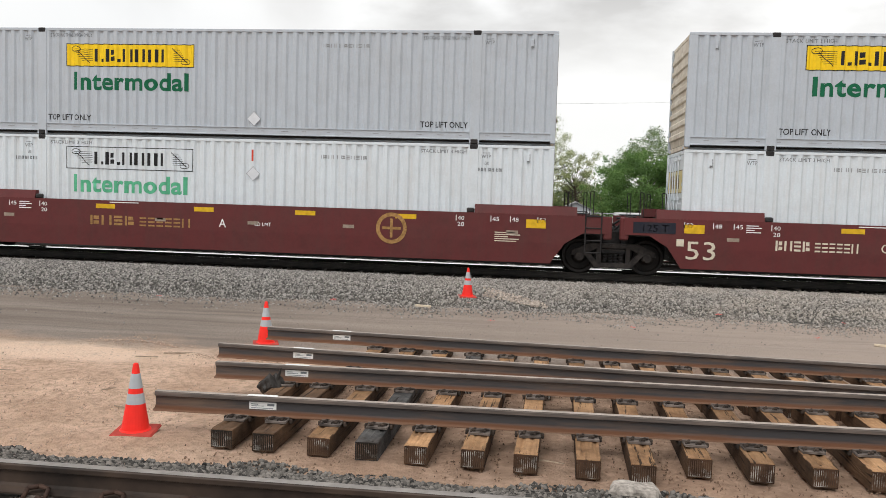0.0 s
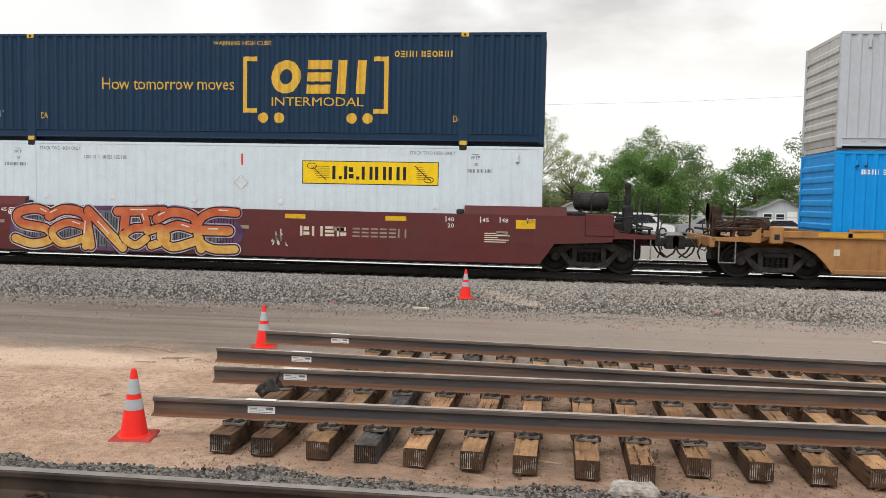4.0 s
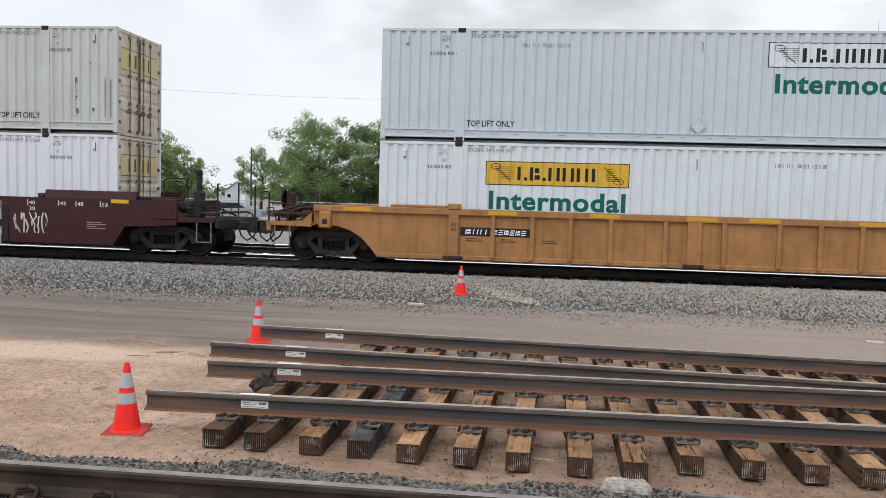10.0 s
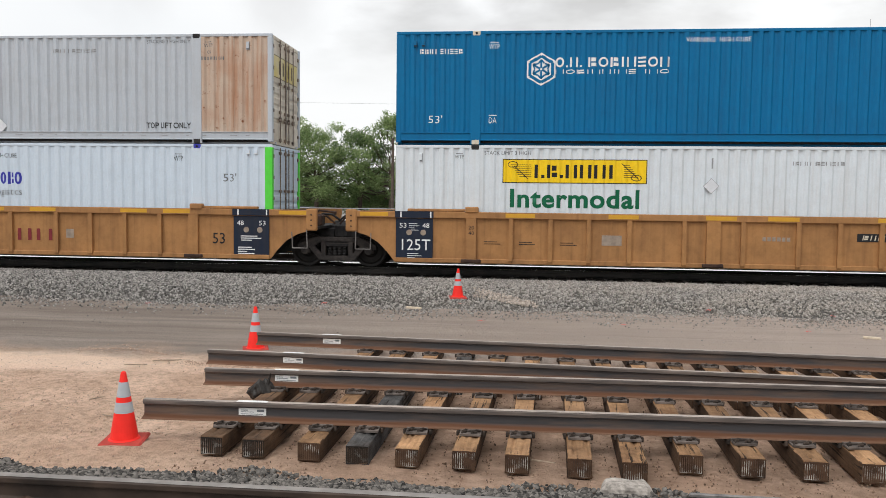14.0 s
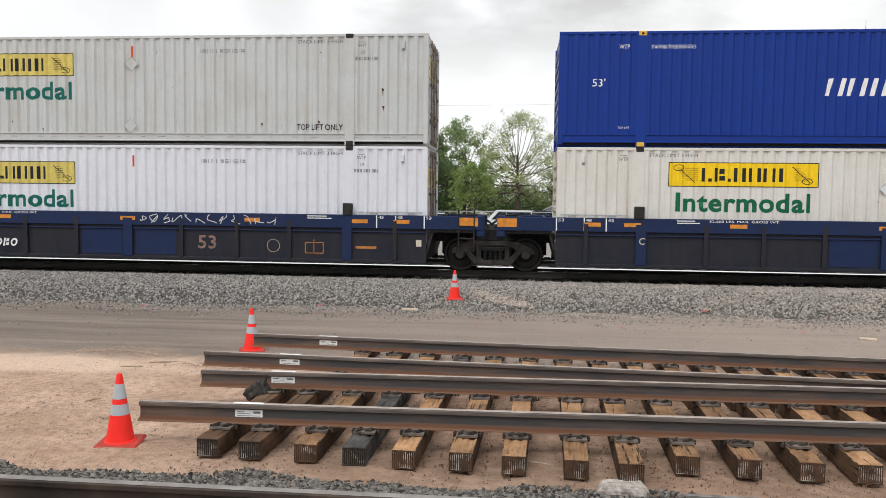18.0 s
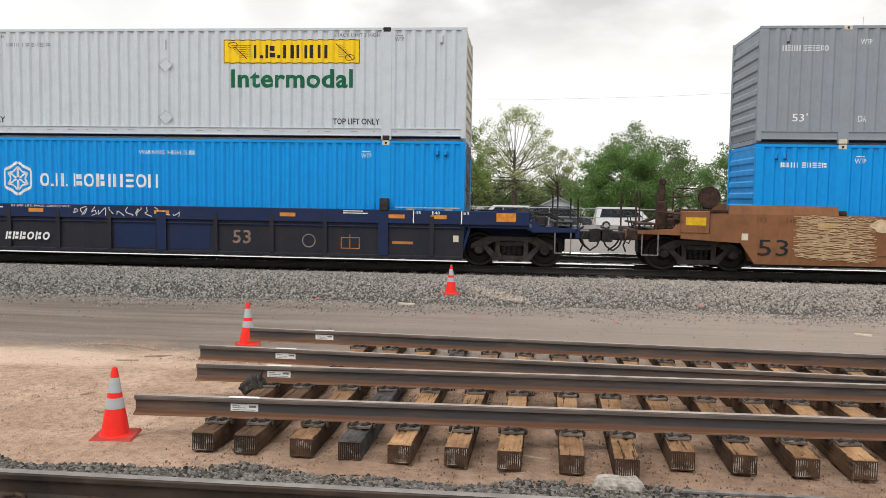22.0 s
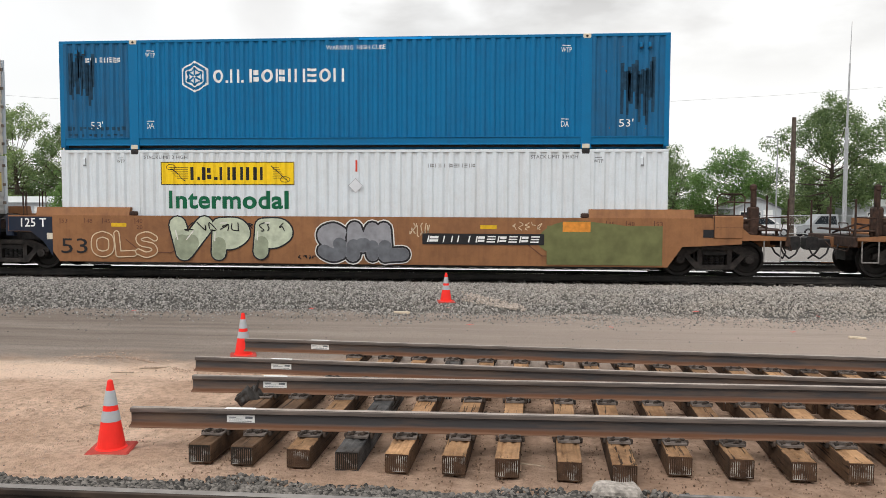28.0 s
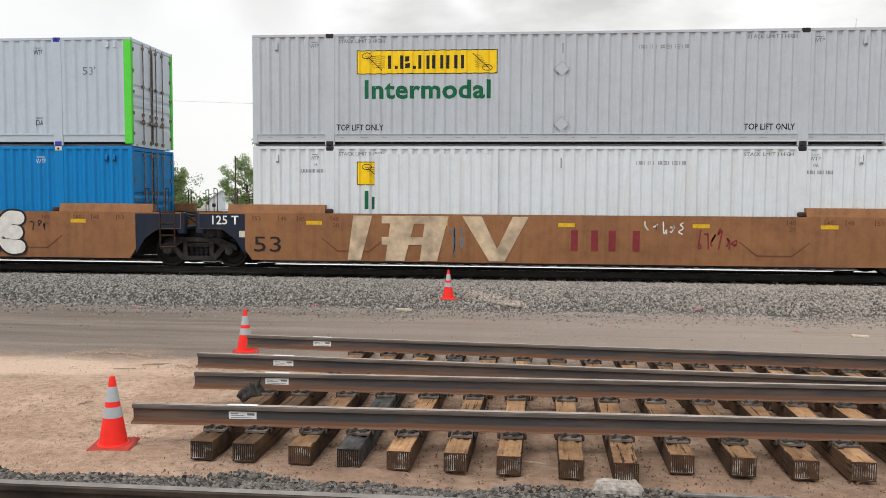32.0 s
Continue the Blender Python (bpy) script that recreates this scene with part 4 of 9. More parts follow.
def near_track():
    """The track nearest to the camera; one rail of it is seen."""
    z, y = 0.592, 4.60
    tr = thing("near_track", "worn railway rail with elastic clips on old ties in coarse ballast", "railway track", kind="structure")
    for yy in (y, y - 1.505):
        rail("rail", -40, yy, 40, yy, z - RAIL_H, "rail_top_near", tr, mat_key="rail_dark")
    tie = Shape().cbox(-0.115, 0.115, -2.05, 0.55, -0.17, 0.0, 0.012).mesh("tie")
    clip = Shape().path([(-0.07, -0.13, 0.0), (-0.07, -0.08, 0.05), (0.0, -0.06, 0.06), (0.07, -0.08, 0.05), (0.07, -0.13, 0.0), (0.02, -0.14, 0.02)], 0.016, 8)
    clip_me = smooth(clip.mesh("rail_clip"))
    pl = Shape().cbox(-0.1, 0.1, -0.19, 0.19, -0.02, 0.003, 0.004).mesh("tie_plate")
    for i in range(44):
        x = -11.05 + i * 0.5
        part("tie", tie, "tie_old", tr, at=pose(x, y, z - RAIL_H - 0.022))
        part("tie_plate", pl, "plate", tr, at=pose(x, y, z - RAIL_H))
        part("rail_clip", clip_me, "gear", tr, at=pose(x, y, z - RAIL_H))
    bank = thing("near_ballast", "coarse grey ballast stones heaped along the near rail", "ballast", kind="structure")
    prof = [(-0.9, 0.0), (0.6, 0.35), (4.3, 0.37), (4.75, 0.36), (5.3, 0.24), (6.3, -0.02)]
    v = [(x, yy, zz) for x in (-40, 40) for yy, zz in prof]
    n = len(prof)
    part("bed", Shape().add(v, [(i, i + 1, n + i + 1, n + i) for i in range(n - 1)]), "bed", bank)

    def shoulder(a_, b_):
        x = -6 + 11 * a_
        yy = 4.72 + 1.68 * b_ + 0.10 * np.sin(x * 2.1) * b_ + 0.07 * np.sin(x * 5.3 + 1) * b_
        return np.stack([x, yy, np.interp(yy, [4.7, 4.75, 5.3, 6.3, 6.6], [0.37, 0.365, 0.25, 0.005, -0.005])], -1)

    stones("stones", shoulder, 21000, 0.0215, 9, "stone_near", bank, "angular blue-grey stones")
    stones("stones", lambda a_, b_: np.stack([-6 + 11 * a_, 3.0 + 1.55 * b_, 0.365 + 0 * a_], -1), 9000, 0.024, 10, "stone_near", bank, "", True)


near_track()


# ---- stored track panels ----
def hewn_tie(length, seed):
    """A sawn tie whose top is checked along the grain, with chipped ends and edges."""
    rnd = random.Random(seed * 7 + 3)
    across = [-0.104, -0.098, -0.07, -0.045, -0.018, 0.012, 0.04, 0.072, 0.098, 0.104]
    along = [0.0, 0.012, 0.06, 0.13, 0.21, 0.30, 0.40, 0.55, 0.8, 1.1, 1.4, 1.7, 2.0, 2.2, length - 0.012, length]
    split = {rnd.randrange(2, 8): (rnd.uniform(0.02, 0.1), rnd.uniform(0.35, 0.9)) for _ in range(3)}
    s = Shape()
    v = []
    for q, y in enumerate(along):
        end = 0.007 if q in (0, len(along) - 1) else 0.0
        for k, x in enumerate(across):
            z = 0.184 - rnd.uniform(0, 0.0035) - end
            if k in (0, 9):
                z -= 0.007 + (rnd.uniform(0, 0.016) if rnd.random() < 0.22 else 0.0)
            if k in split and split[k][0] < y < split[k][1]:
                z -= rnd.uniform(0.008, 0.02)
            v.append((x + rnd.uniform(-0.004, 0.004) * (0 < k < 9), y, z))
        v += [(0.104, y, 0.008), (-0.104, y, 0.008)]
    w = len(across) + 2
    f = [(q * w + k, q * w + (k + 1) % w, (q + 1) * w + (k + 1) % w, (q + 1) * w + k) for q in range(len(along) - 1) for k in range(w)]
    f += [tuple(range(w - 1, -1, -1)), tuple(range((len(along) - 1) * w, len(along) * w))]
    return s.add(v, f)


def track_panel(name, label, rails, ties, group, z):
    """rails: (x0, y0, x1, y1) of each; ties: (x, y_near, y_far, turn in degrees, material)."""
    tp = thing(name, label, "track panel", group, at=pose(0, 0, z))
    for x0, y0, x1, y1 in rails:
        rail("rail", x0, y0, x1, y1, 0.205, "rail_top_dull", tp, "long rusty rail with a white paper tag")
    seen = {}
    pl = Shape().cbox(-0.1, 0.1, -0.205, 0.205, 0.0, 0.014, 0.004)
    pl.box(-0.1, 0.1, -0.205, -0.190, 0.014, 0.022).box(-0.1, -0.088, -0.19, -0.1, 0.014, 0.02).box(0.088, 0.1, -0.19, -0.1, 0.014, 0.02)
    pl.box(-0.1, 0.1, -0.105, -0.078, 0.02, 0.034).box(-0.1, 0.1, 0.078, 0.105, 0.02, 0.034)
    pl_me = pl.mesh("tie_plate")
    sp_me = Shape().path([(-0.03, -0.045, 0.018), (-0.02, -0.035, 0.034), (0.012, 0.0, 0.040), (0.035, 0.03, 0.026)], 0.009, 6).cbox(-0.018, 0.018, -0.03, 0.005, 0.016, 0.036, 0.004).mesh("spike")
    an_me = Shape().cbox(-0.013, 0.013, -0.100, 0.100, -0.030, -0.002, 0.006).cbox(-0.012, 0.012, -0.112, -0.080, -0.018, 0.020, 0.004).mesh("rail_anchor")
    comb = [(-0.092, 0.020), (0.092, 0.020), (0.092, 0.165)]
    for i in range(10):
        xx = 0.090 - i * 0.0180
        comb += [(xx - 0.003, 0.165 - 0.008 * (i % 2)), (xx - 0.003, 0.024), (xx - 0.0150, 0.024), (xx - 0.0150, 0.160 - 0.01 * (i % 3))]
    comb += [(-0.092, 0.160)]
    ep_me = Shape().prism(comb, -0.004, 0.002).mesh("end_plate")
    for x, ya, yb, turn, mk in ties:
        L = yb - ya
        key = (round(L, 1), mk, int(abs(x) * 37) % 5)
        if key not in seen:
            seen[key] = hewn_tie(key[0], key[2]).mesh("tie")
            seen[key].materials.append(M[mk])
            # second slot: darker wood that carries the upright faces' shade
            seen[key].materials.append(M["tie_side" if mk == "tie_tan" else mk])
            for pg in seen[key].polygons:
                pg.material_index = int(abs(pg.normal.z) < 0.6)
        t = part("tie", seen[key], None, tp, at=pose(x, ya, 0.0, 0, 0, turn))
        part("end_seal", Shape().box(-0.098, 0.098, -0.0025, 0.004, 0.016, 0.172), "end_seal_brown" if mk == "tie_tan" else "end_seal", t)
        part("end_plate", ep_me, "end_plate" if x > -1.0 or mk == "tie_black" else "end_plate_old", t, "ribbed steel end plate")
        for x0, y0, x1, y1 in rails:
            yr = y0 + (y1 - y0) * (x - x0) / (x1 - x0)
            xr = x - math.tan(radians(turn)) * (yr - ya)
            if xr > x0 + 0.1:
                ang = math.degrees(math.atan2(y1 - y0, x1 - x0))
                part("tie_plate", pl_me, "plate", tp, at=pose(xr, yr, 0.184, 0, 0, ang))
                for sx, sy, tw in ((-0.055, -0.115, 8), (0.05, -0.125, -14), (0.06, 0.115, 185), (-0.05, 0.125, 165)):
                    part("spike", sp_me, "spike", tp, at=pose(xr + sx, yr + sy, 0.184, 0, 0, tw))
                for sx in (-0.122, 0.122):
                    part("rail_anchor", an_me, "spike", tp, at=pose(xr + sx, yr, 0.184, 0, 0, ang))
    return tp


near_rails = [(-3.64, 7.255, 6.6, 7.535), (-3.62, 8.68, 6.6, 8.935)]
far_rails = [(-4.13, 10.0, 6.6, 9.36), (-3.95, 11.42, 6.6, 10.79)]
TIE_X = [-2.79, -2.39, -1.87, -1.425, -0.98, -0.48, -0.02, 0.51, 0.965, 1.475, 1.99, 2.50, 2.97, 3.48, 3.98, 4.48, 4.98, 5.48, 5.98, 6.44]
TIE_Y = [6.82, 6.795, 6.775, 6.745, 6.73, 6.735, 6.70, 6.665, 6.63, 6.90, 6.88, 6.86, 6.87, 6.90, 6.84, 6.92, 6.88, 6.90, 6.86, 6.9]
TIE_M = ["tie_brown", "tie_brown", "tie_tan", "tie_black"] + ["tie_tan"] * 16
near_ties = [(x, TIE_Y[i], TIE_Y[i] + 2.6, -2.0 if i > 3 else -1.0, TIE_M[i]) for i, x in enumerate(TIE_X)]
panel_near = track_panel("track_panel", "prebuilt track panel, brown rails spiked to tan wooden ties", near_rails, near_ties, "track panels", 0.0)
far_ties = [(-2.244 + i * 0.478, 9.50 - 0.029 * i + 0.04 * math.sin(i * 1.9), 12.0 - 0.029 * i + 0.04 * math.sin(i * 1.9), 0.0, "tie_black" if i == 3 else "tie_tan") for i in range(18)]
panel_far = track_panel("track_panel", "prebuilt track panel, dark rails on tan ties, sunk in sand", far_rails, far_ties, "track panels", -0.05)


def rail_tags():
    """White paper tags wrapped over the rails near their ends."""
    k = 0
    for (rails, tp) in ((near_rails, panel_near), (far_rails, panel_far)):
        for x0, y0, x1, y1 in rails:
            xs = (-2.70, -2.80, -3.09, -2.93)[k]
            ang = math.atan2(y1 - y0, x1 - x0)
            yc = y0 + (y1 - y0) * (xs - x0) / (x1 - x0)
            m = pose(xs, yc, 0.205, 0, 0, math.degrees(ang))
            t = part("paper_tag", Shape().box(0, 0.27, -0.0125, -0.0100, 0.055, 0.125), "tag", tp, "white printed paper tag on the rail web", at=m)
            part("tag_print", Shape().box(0.02, 0.09, -0.014, -0.0125, 0.10, 0.108).box(0.02, 0.15, -0.014, -0.0125, 0.085, 0.09)
                 .box(0.18, 0.25, -0.014, -0.0125, 0.09, 0.112).box(0.02, 0.24, -0.014, -0.0125, 0.065, 0.07), "grey_ink", t)
            part("paint_mark", Shape().prism([(-0.02 + 0.04 * math.sin(k), 0.187), (0.28, 0.187), (0.26, 0.190), (0.0, 0.190)], -0.03, 0.025), "tag", tp, at=m)
            k += 1


rail_tags()


def cone(x, y, turn, lean=0.0):
    c = thing("traffic_cone", "orange plastic traffic cone with two silver reflective bands", "traffic cone", "traffic cones",
              at=pose(x, y, 0.0, lean, 0, turn))
    b = Shape().cbox(-0.20, 0.20, -0.20, 0.20, 0.0, 0.036, 0.016)
    part("base", b, "cone_base", c, "scuffed square base")
    prof = lambda z: 0.133 - (0.133 - 0.026) * (z - 0.03) / 0.635
    part("body", Shape().lathe([(0.150, 0.03), (0.142, 0.045), (prof(0.05), 0.05), (prof(0.665), 0.665), (0.022, 0.678), (0.010, 0.685)], 28), "orange", c, soft=False)
    for z0, z1 in ((0.295, 0.395), (0.445, 0.585)):
        part("reflective_band", Shape().lathe([(prof(z0) + 0.002, z0), (prof(z1) + 0.002, z1)], 28), "reflect", c, "silver grey reflective band")
    return c


cone(-3.77, 7.10, 12)
cone(-4.16, 11.92, 20)
bpy.data.objects["traffic_cone.001"].location.z = -0.035
cone(-1.50, 18.05, 12, 1.5)
tagged(bpy.data.objects["traffic_cone.002"], "orange plastic traffic cone at the foot of the ballast")
bpy.data.objects["traffic_cone.002"].location.z = 0.09


def bag():
    """A crumpled black plastic bag caught on a tie end beside the rail."""
    rnd = random.Random(4)
    s = Shape()
    n, m = 40, 24
    v = []
    for j in range(m):
        t = j / (m - 1)
        for i in range(n):
            a_ = 2 * math.pi * i / n
            r = math.sin(math.pi * (0.08 + 0.84 * t)) * 0.125 * (1 + 0.13 * math.sin(3 * a_ + 8 * t) + 0.07 * math.sin(7 * a_ - 11 * t + 1) + 0.05 * math.sin(11 * a_ + 17 * t) + rnd.uniform(-0.02, 0.02)) + 0.012
            v.append((math.cos(a_) * r * 1.05, math.sin(a_) * r * 0.8, 0.27 * t + 0.03 * math.sin(2 * a_)))
    f = [(j * n + i, j * n + (i + 1) % n, j * n + n + (i + 1) % n, j * n + n + i) for j in range(m - 1) for i in range(n)]
    s.add(v, f + [tuple(range(n - 1, -1, -1)), tuple(range((m - 1) * n, m * n))])
    b = part("plastic_bag", s, "bag", None, "", at=pose(-2.90, 8.50, 0.03, 0, 4, 10))
    part("tip", Shape().tube((0.05, 0, 0.22), (0.085, 0.0, 0.37), 0.028, 6, 0.004), "bag", b)
    return tagged(b, "crumpled black plastic bag lying against a rail", "plastic bag")


def debris():
    rnd = random.Random(8)
    st = Shape()
    blk = Shape()
    n, k = 26, 15
    for i in range(n):
        for j in range(k):
            a_ = 2 * math.pi * j / k
            e_ = 0.5
            r = min(1.0, 7 * min(i + 0.3, n - 0.7 - i) / n)
            px = -0.22 + 0.44 * i / (n - 1)
            py = math.copysign(abs(math.cos(a_)) ** e_, math.cos(a_)) * 0.11 * r
            pz = math.copysign(abs(math.sin(a_)) ** e_, math.sin(a_)) * 0.085 * r
            q = 1 + 0.35 * noise.noise((px * 9, py * 12, pz * 12))
            blk.v.append((px + 0.02 * noise.noise((py * 20, pz * 20, px)), py * q, pz * q + 0.05))
    blk.f = [(i * k + j, i * k + (j + 1) % k, i * k + k + (j + 1) % k, i * k + k + j) for i in range(n - 1) for j in range(k)] + [tuple(range(k)), tuple(range((n - 1) * k, n * k))]
    tagged(part("concrete_block", blk, "concrete", at=pose(0.87, 6.42, -0.055, 4, 2, 4)), "broken pale concrete block half sunk in ballast", "concrete block")
    for i, (x, y, L, w, a_) in enumerate(((-6.2, 7.6, 0.16, 0.015, 40), (0.1, 7.08, 0.45, 0.02, -8), (-5.35, 10.4, 0.3, 0.015, 25), (-5.0, 10.75, 0.5, 0.02, 35),
                                          (-4.9, 8.6, 0.2, 0.012, 70), (-4.35, 7.9, 0.22, 0.012, -15), (-6.6, 9.2, 0.2, 0.01, 15))):
        s = Shape().cbox(-L / 2, L / 2, -w / 2, w / 2, 0.0, min(w, 0.03), 0.003)
        s.v = [(x_, y_ + 0.04 * L * math.sin(7 * x_ / L), z_) for x_, y_, z_ in s.v]
        tagged(part("wood_scrap", s, "scrap", at=pose(x, y, 0.0, 0, 3, a_)), "weathered splintered wood scrap lying on the ground", "wood scrap", "wood scraps")
    tagged(part("wood_scrap", Shape().cbox(-0.17, 0.17, -0.04, 0.04, 0.0, 0.045, 0.006), "scrap_pale", at=pose(-2.34, 16.72, 0.0, 0, 2, 3)), "pale split wood offcut lying on the gravel road", "wood scrap", "wood scraps")
    tagged(part("wood_scrap", Shape().cbox(-0.14, 0.14, -0.035, 0.035, 0.0, 0.04, 0.006), "scrap_pale", at=pose(6.1, 14.45, 0.0, 0, 2, -12)), "pale split wood offcut lying on the gravel road", "wood scrap", "wood scraps")
    # short strip of metal along the ballast edge
    tagged(part("metal_strip", Shape().cbox(0, 4.2, -0.018, 0.018, 0, 0.03, 0.006), "galv_dull", at=pose(1.35, 6.33, 0.02, 0, 0, -1.0)), "pale metal strip lying along the ballast edge", "metal strip")
    for x, y in ((-8.1, 16.3), (-4.38, 17.0), (-0.79, 15.1), (1.9, 15.1), (3.95, 17.3), (6.38, 17.0), (5.16, 14.9), (-1.38, 17.3)):
        s = Shape()
        ribbon(s, [(-0.07, -0.03), (0.0, 0.0), (0.06, 0.05)], 0.028, 0)
        ribbon(s, [(-0.05, 0.05), (0.03, -0.05)], 0.022, 0.001)
        s.v = [(a_, c_, b_) for a_, b_, c_ in s.v]
        g = float(bank_z(y)) if y > 16.6 else 0.0
        tagged(part("paint_mark", s, "pink", at=pose(x, y, g + 0.035, -8 if y > 16.8 else 0, 0, x * 40)), "fluorescent pink survey paint mark on the gravel", "paint mark", "survey marks")

    # pebbles and clods on sand and road
    def spread_(a_, b_):
        return np.stack([-9 + 19 * a_, 6.3 + 10.6 * b_ ** 1.1, 0.0 * a_ - 0.004], -1)

    gl = tagged(new("loose_pebbles"), "loose pebbles and clods scattered over sand and road", "pebbles", kind="stuff")
    stones("pebbles", spread_, 1100, 0.0065, 21, "pebble", gl, "", True)
    stones("clods", lambda a_, b_: np.stack([-8 + 5 * a_, 6.4 + 4.4 * b_, 0.0 * a_ - 0.003], -1), 420, 0.008, 22, "clod", gl)
    stones("clods", lambda a_, b_: np.stack([-6.8 + 3.4 * a_, 11.0 + 0.5 * np.sin(a_ * 5 + 0.6) + 0.38 * (2 * b_ - 1) ** 3, 0.0 * a_ + 0.004], -1), 650, 0.0095, 26, "clod", gl)
    stones("clods", lambda a_, b_: np.stack([-6.5 + 3.2 * np.floor(a_ * 9) / 9 + 0.25 * (2 * (a_ * 9 % 1) - 1) ** 3, 6.6 + 2.6 * np.floor(b_ * 5) / 5 + 0.18 * (2 * (b_ * 5 % 1) - 1) ** 3 + 0.3 * np.sin(a_ * 40), 0.0 * a_ + 0.002], -1), 700, 0.009, 27, "clod", gl)
    stones("crumbs", lambda a_, b_: np.stack([-3.0 + 10.5 * np.floor(a_ * 50) / 50 + 0.30 * (2 * (a_ * 50 % 1) - 1) ** 3, 6.4 + 3.4 * np.floor(b_ * 16) / 16 + 0.22 * (2 * (b_ * 16 % 1) - 1) ** 3 + 0.1 * np.sin(a_ * 90), 0.0 * a_ - 0.002], -1), 6000, 0.0095, 24, "crumb", gl, "", True)
    stones("crumbs", lambda a_, b_: np.stack([-10 + 18 * a_, 13.0 + 3.8 * b_, 0.0 * a_ - 0.003], -1), 170, 0.014, 25, "stone", gl)
    stones("pale_stones", lambda a_, b_: np.stack([-1.1 + 1.35 * a_ + 0.1 * np.sin(b_ * 50), 18.55 - 1.15 * a_ + (2 * b_ - 1) * 0.42 * (1.1 - 0.5 * a_), bank_z(18.55 - 1.15 * a_ + (2 * b_ - 1) * 0.42 * (1.1 - 0.5 * a_)) + 0.02], -1), 420, 0.026, 23, "stone_pale", gl)


bag()
debris()


# ---- containers ----
FACE = -BOX_W / 2
dirty = set()   # names of the stained containers
ribbed = []   # (container, its rib runs, rib depth)
moving = []   # (thing, place along the train, height above the rails)


RIB = (0.30, 0.50, 0.80)   # where the ribs' slopes begin and end, in pitches


def rib_depth(t):
    """Depth of the rib, as a share, at a share of its pitch."""
    return 0.0 if t < RIB[0] else (t - RIB[0]) / (RIB[1] - RIB[0]) if t < RIB[1] else 1.0 if t < RIB[2] else (1 - t) / (1 - RIB[2])


def corrugated(x0, x1, z0, z1, pitch, depth, y, out=-1):
    """A panel with vertical trapezoid ribs; its outer faces lie at y."""
    n = max(2, round((x1 - x0) / pitch))
    p = (x1 - x0) / n
    xs = []
    for i in range(n):
        a_ = x0 + i * p
        xs += [(a_, 0), (a_ + p * RIB[0], 0), (a_ + p * RIB[1], depth), (a_ + p * RIB[2], depth)]
    xs.append((x1, 0))
    v = [(x, y - out * d, z) for z in (z0, z1) for x, d in xs]
    k = len(xs)
    s = Shape().add(v, [(i, i + 1, k + i + 1, k + i) for i in range(k - 1)])
    return s


def ribbed_end(s, x, out):
    """Front end with horizontal ribs, at x, facing out."""
    prof = [(x - out * 0.03, 0.12)]
    for i in range(8):
        z = 0.30 + i * 0.30
        prof += [(x, z), (x + out * 0.04, z + 0.04), (x + out * 0.04, z + 0.15), (x, z + 0.19)]
    prof += [(x, BOX_H - 0.1), (x - out * 0.03, BOX_H - 0.1)]
    return s.prism(prof, -1.15, 1.15)


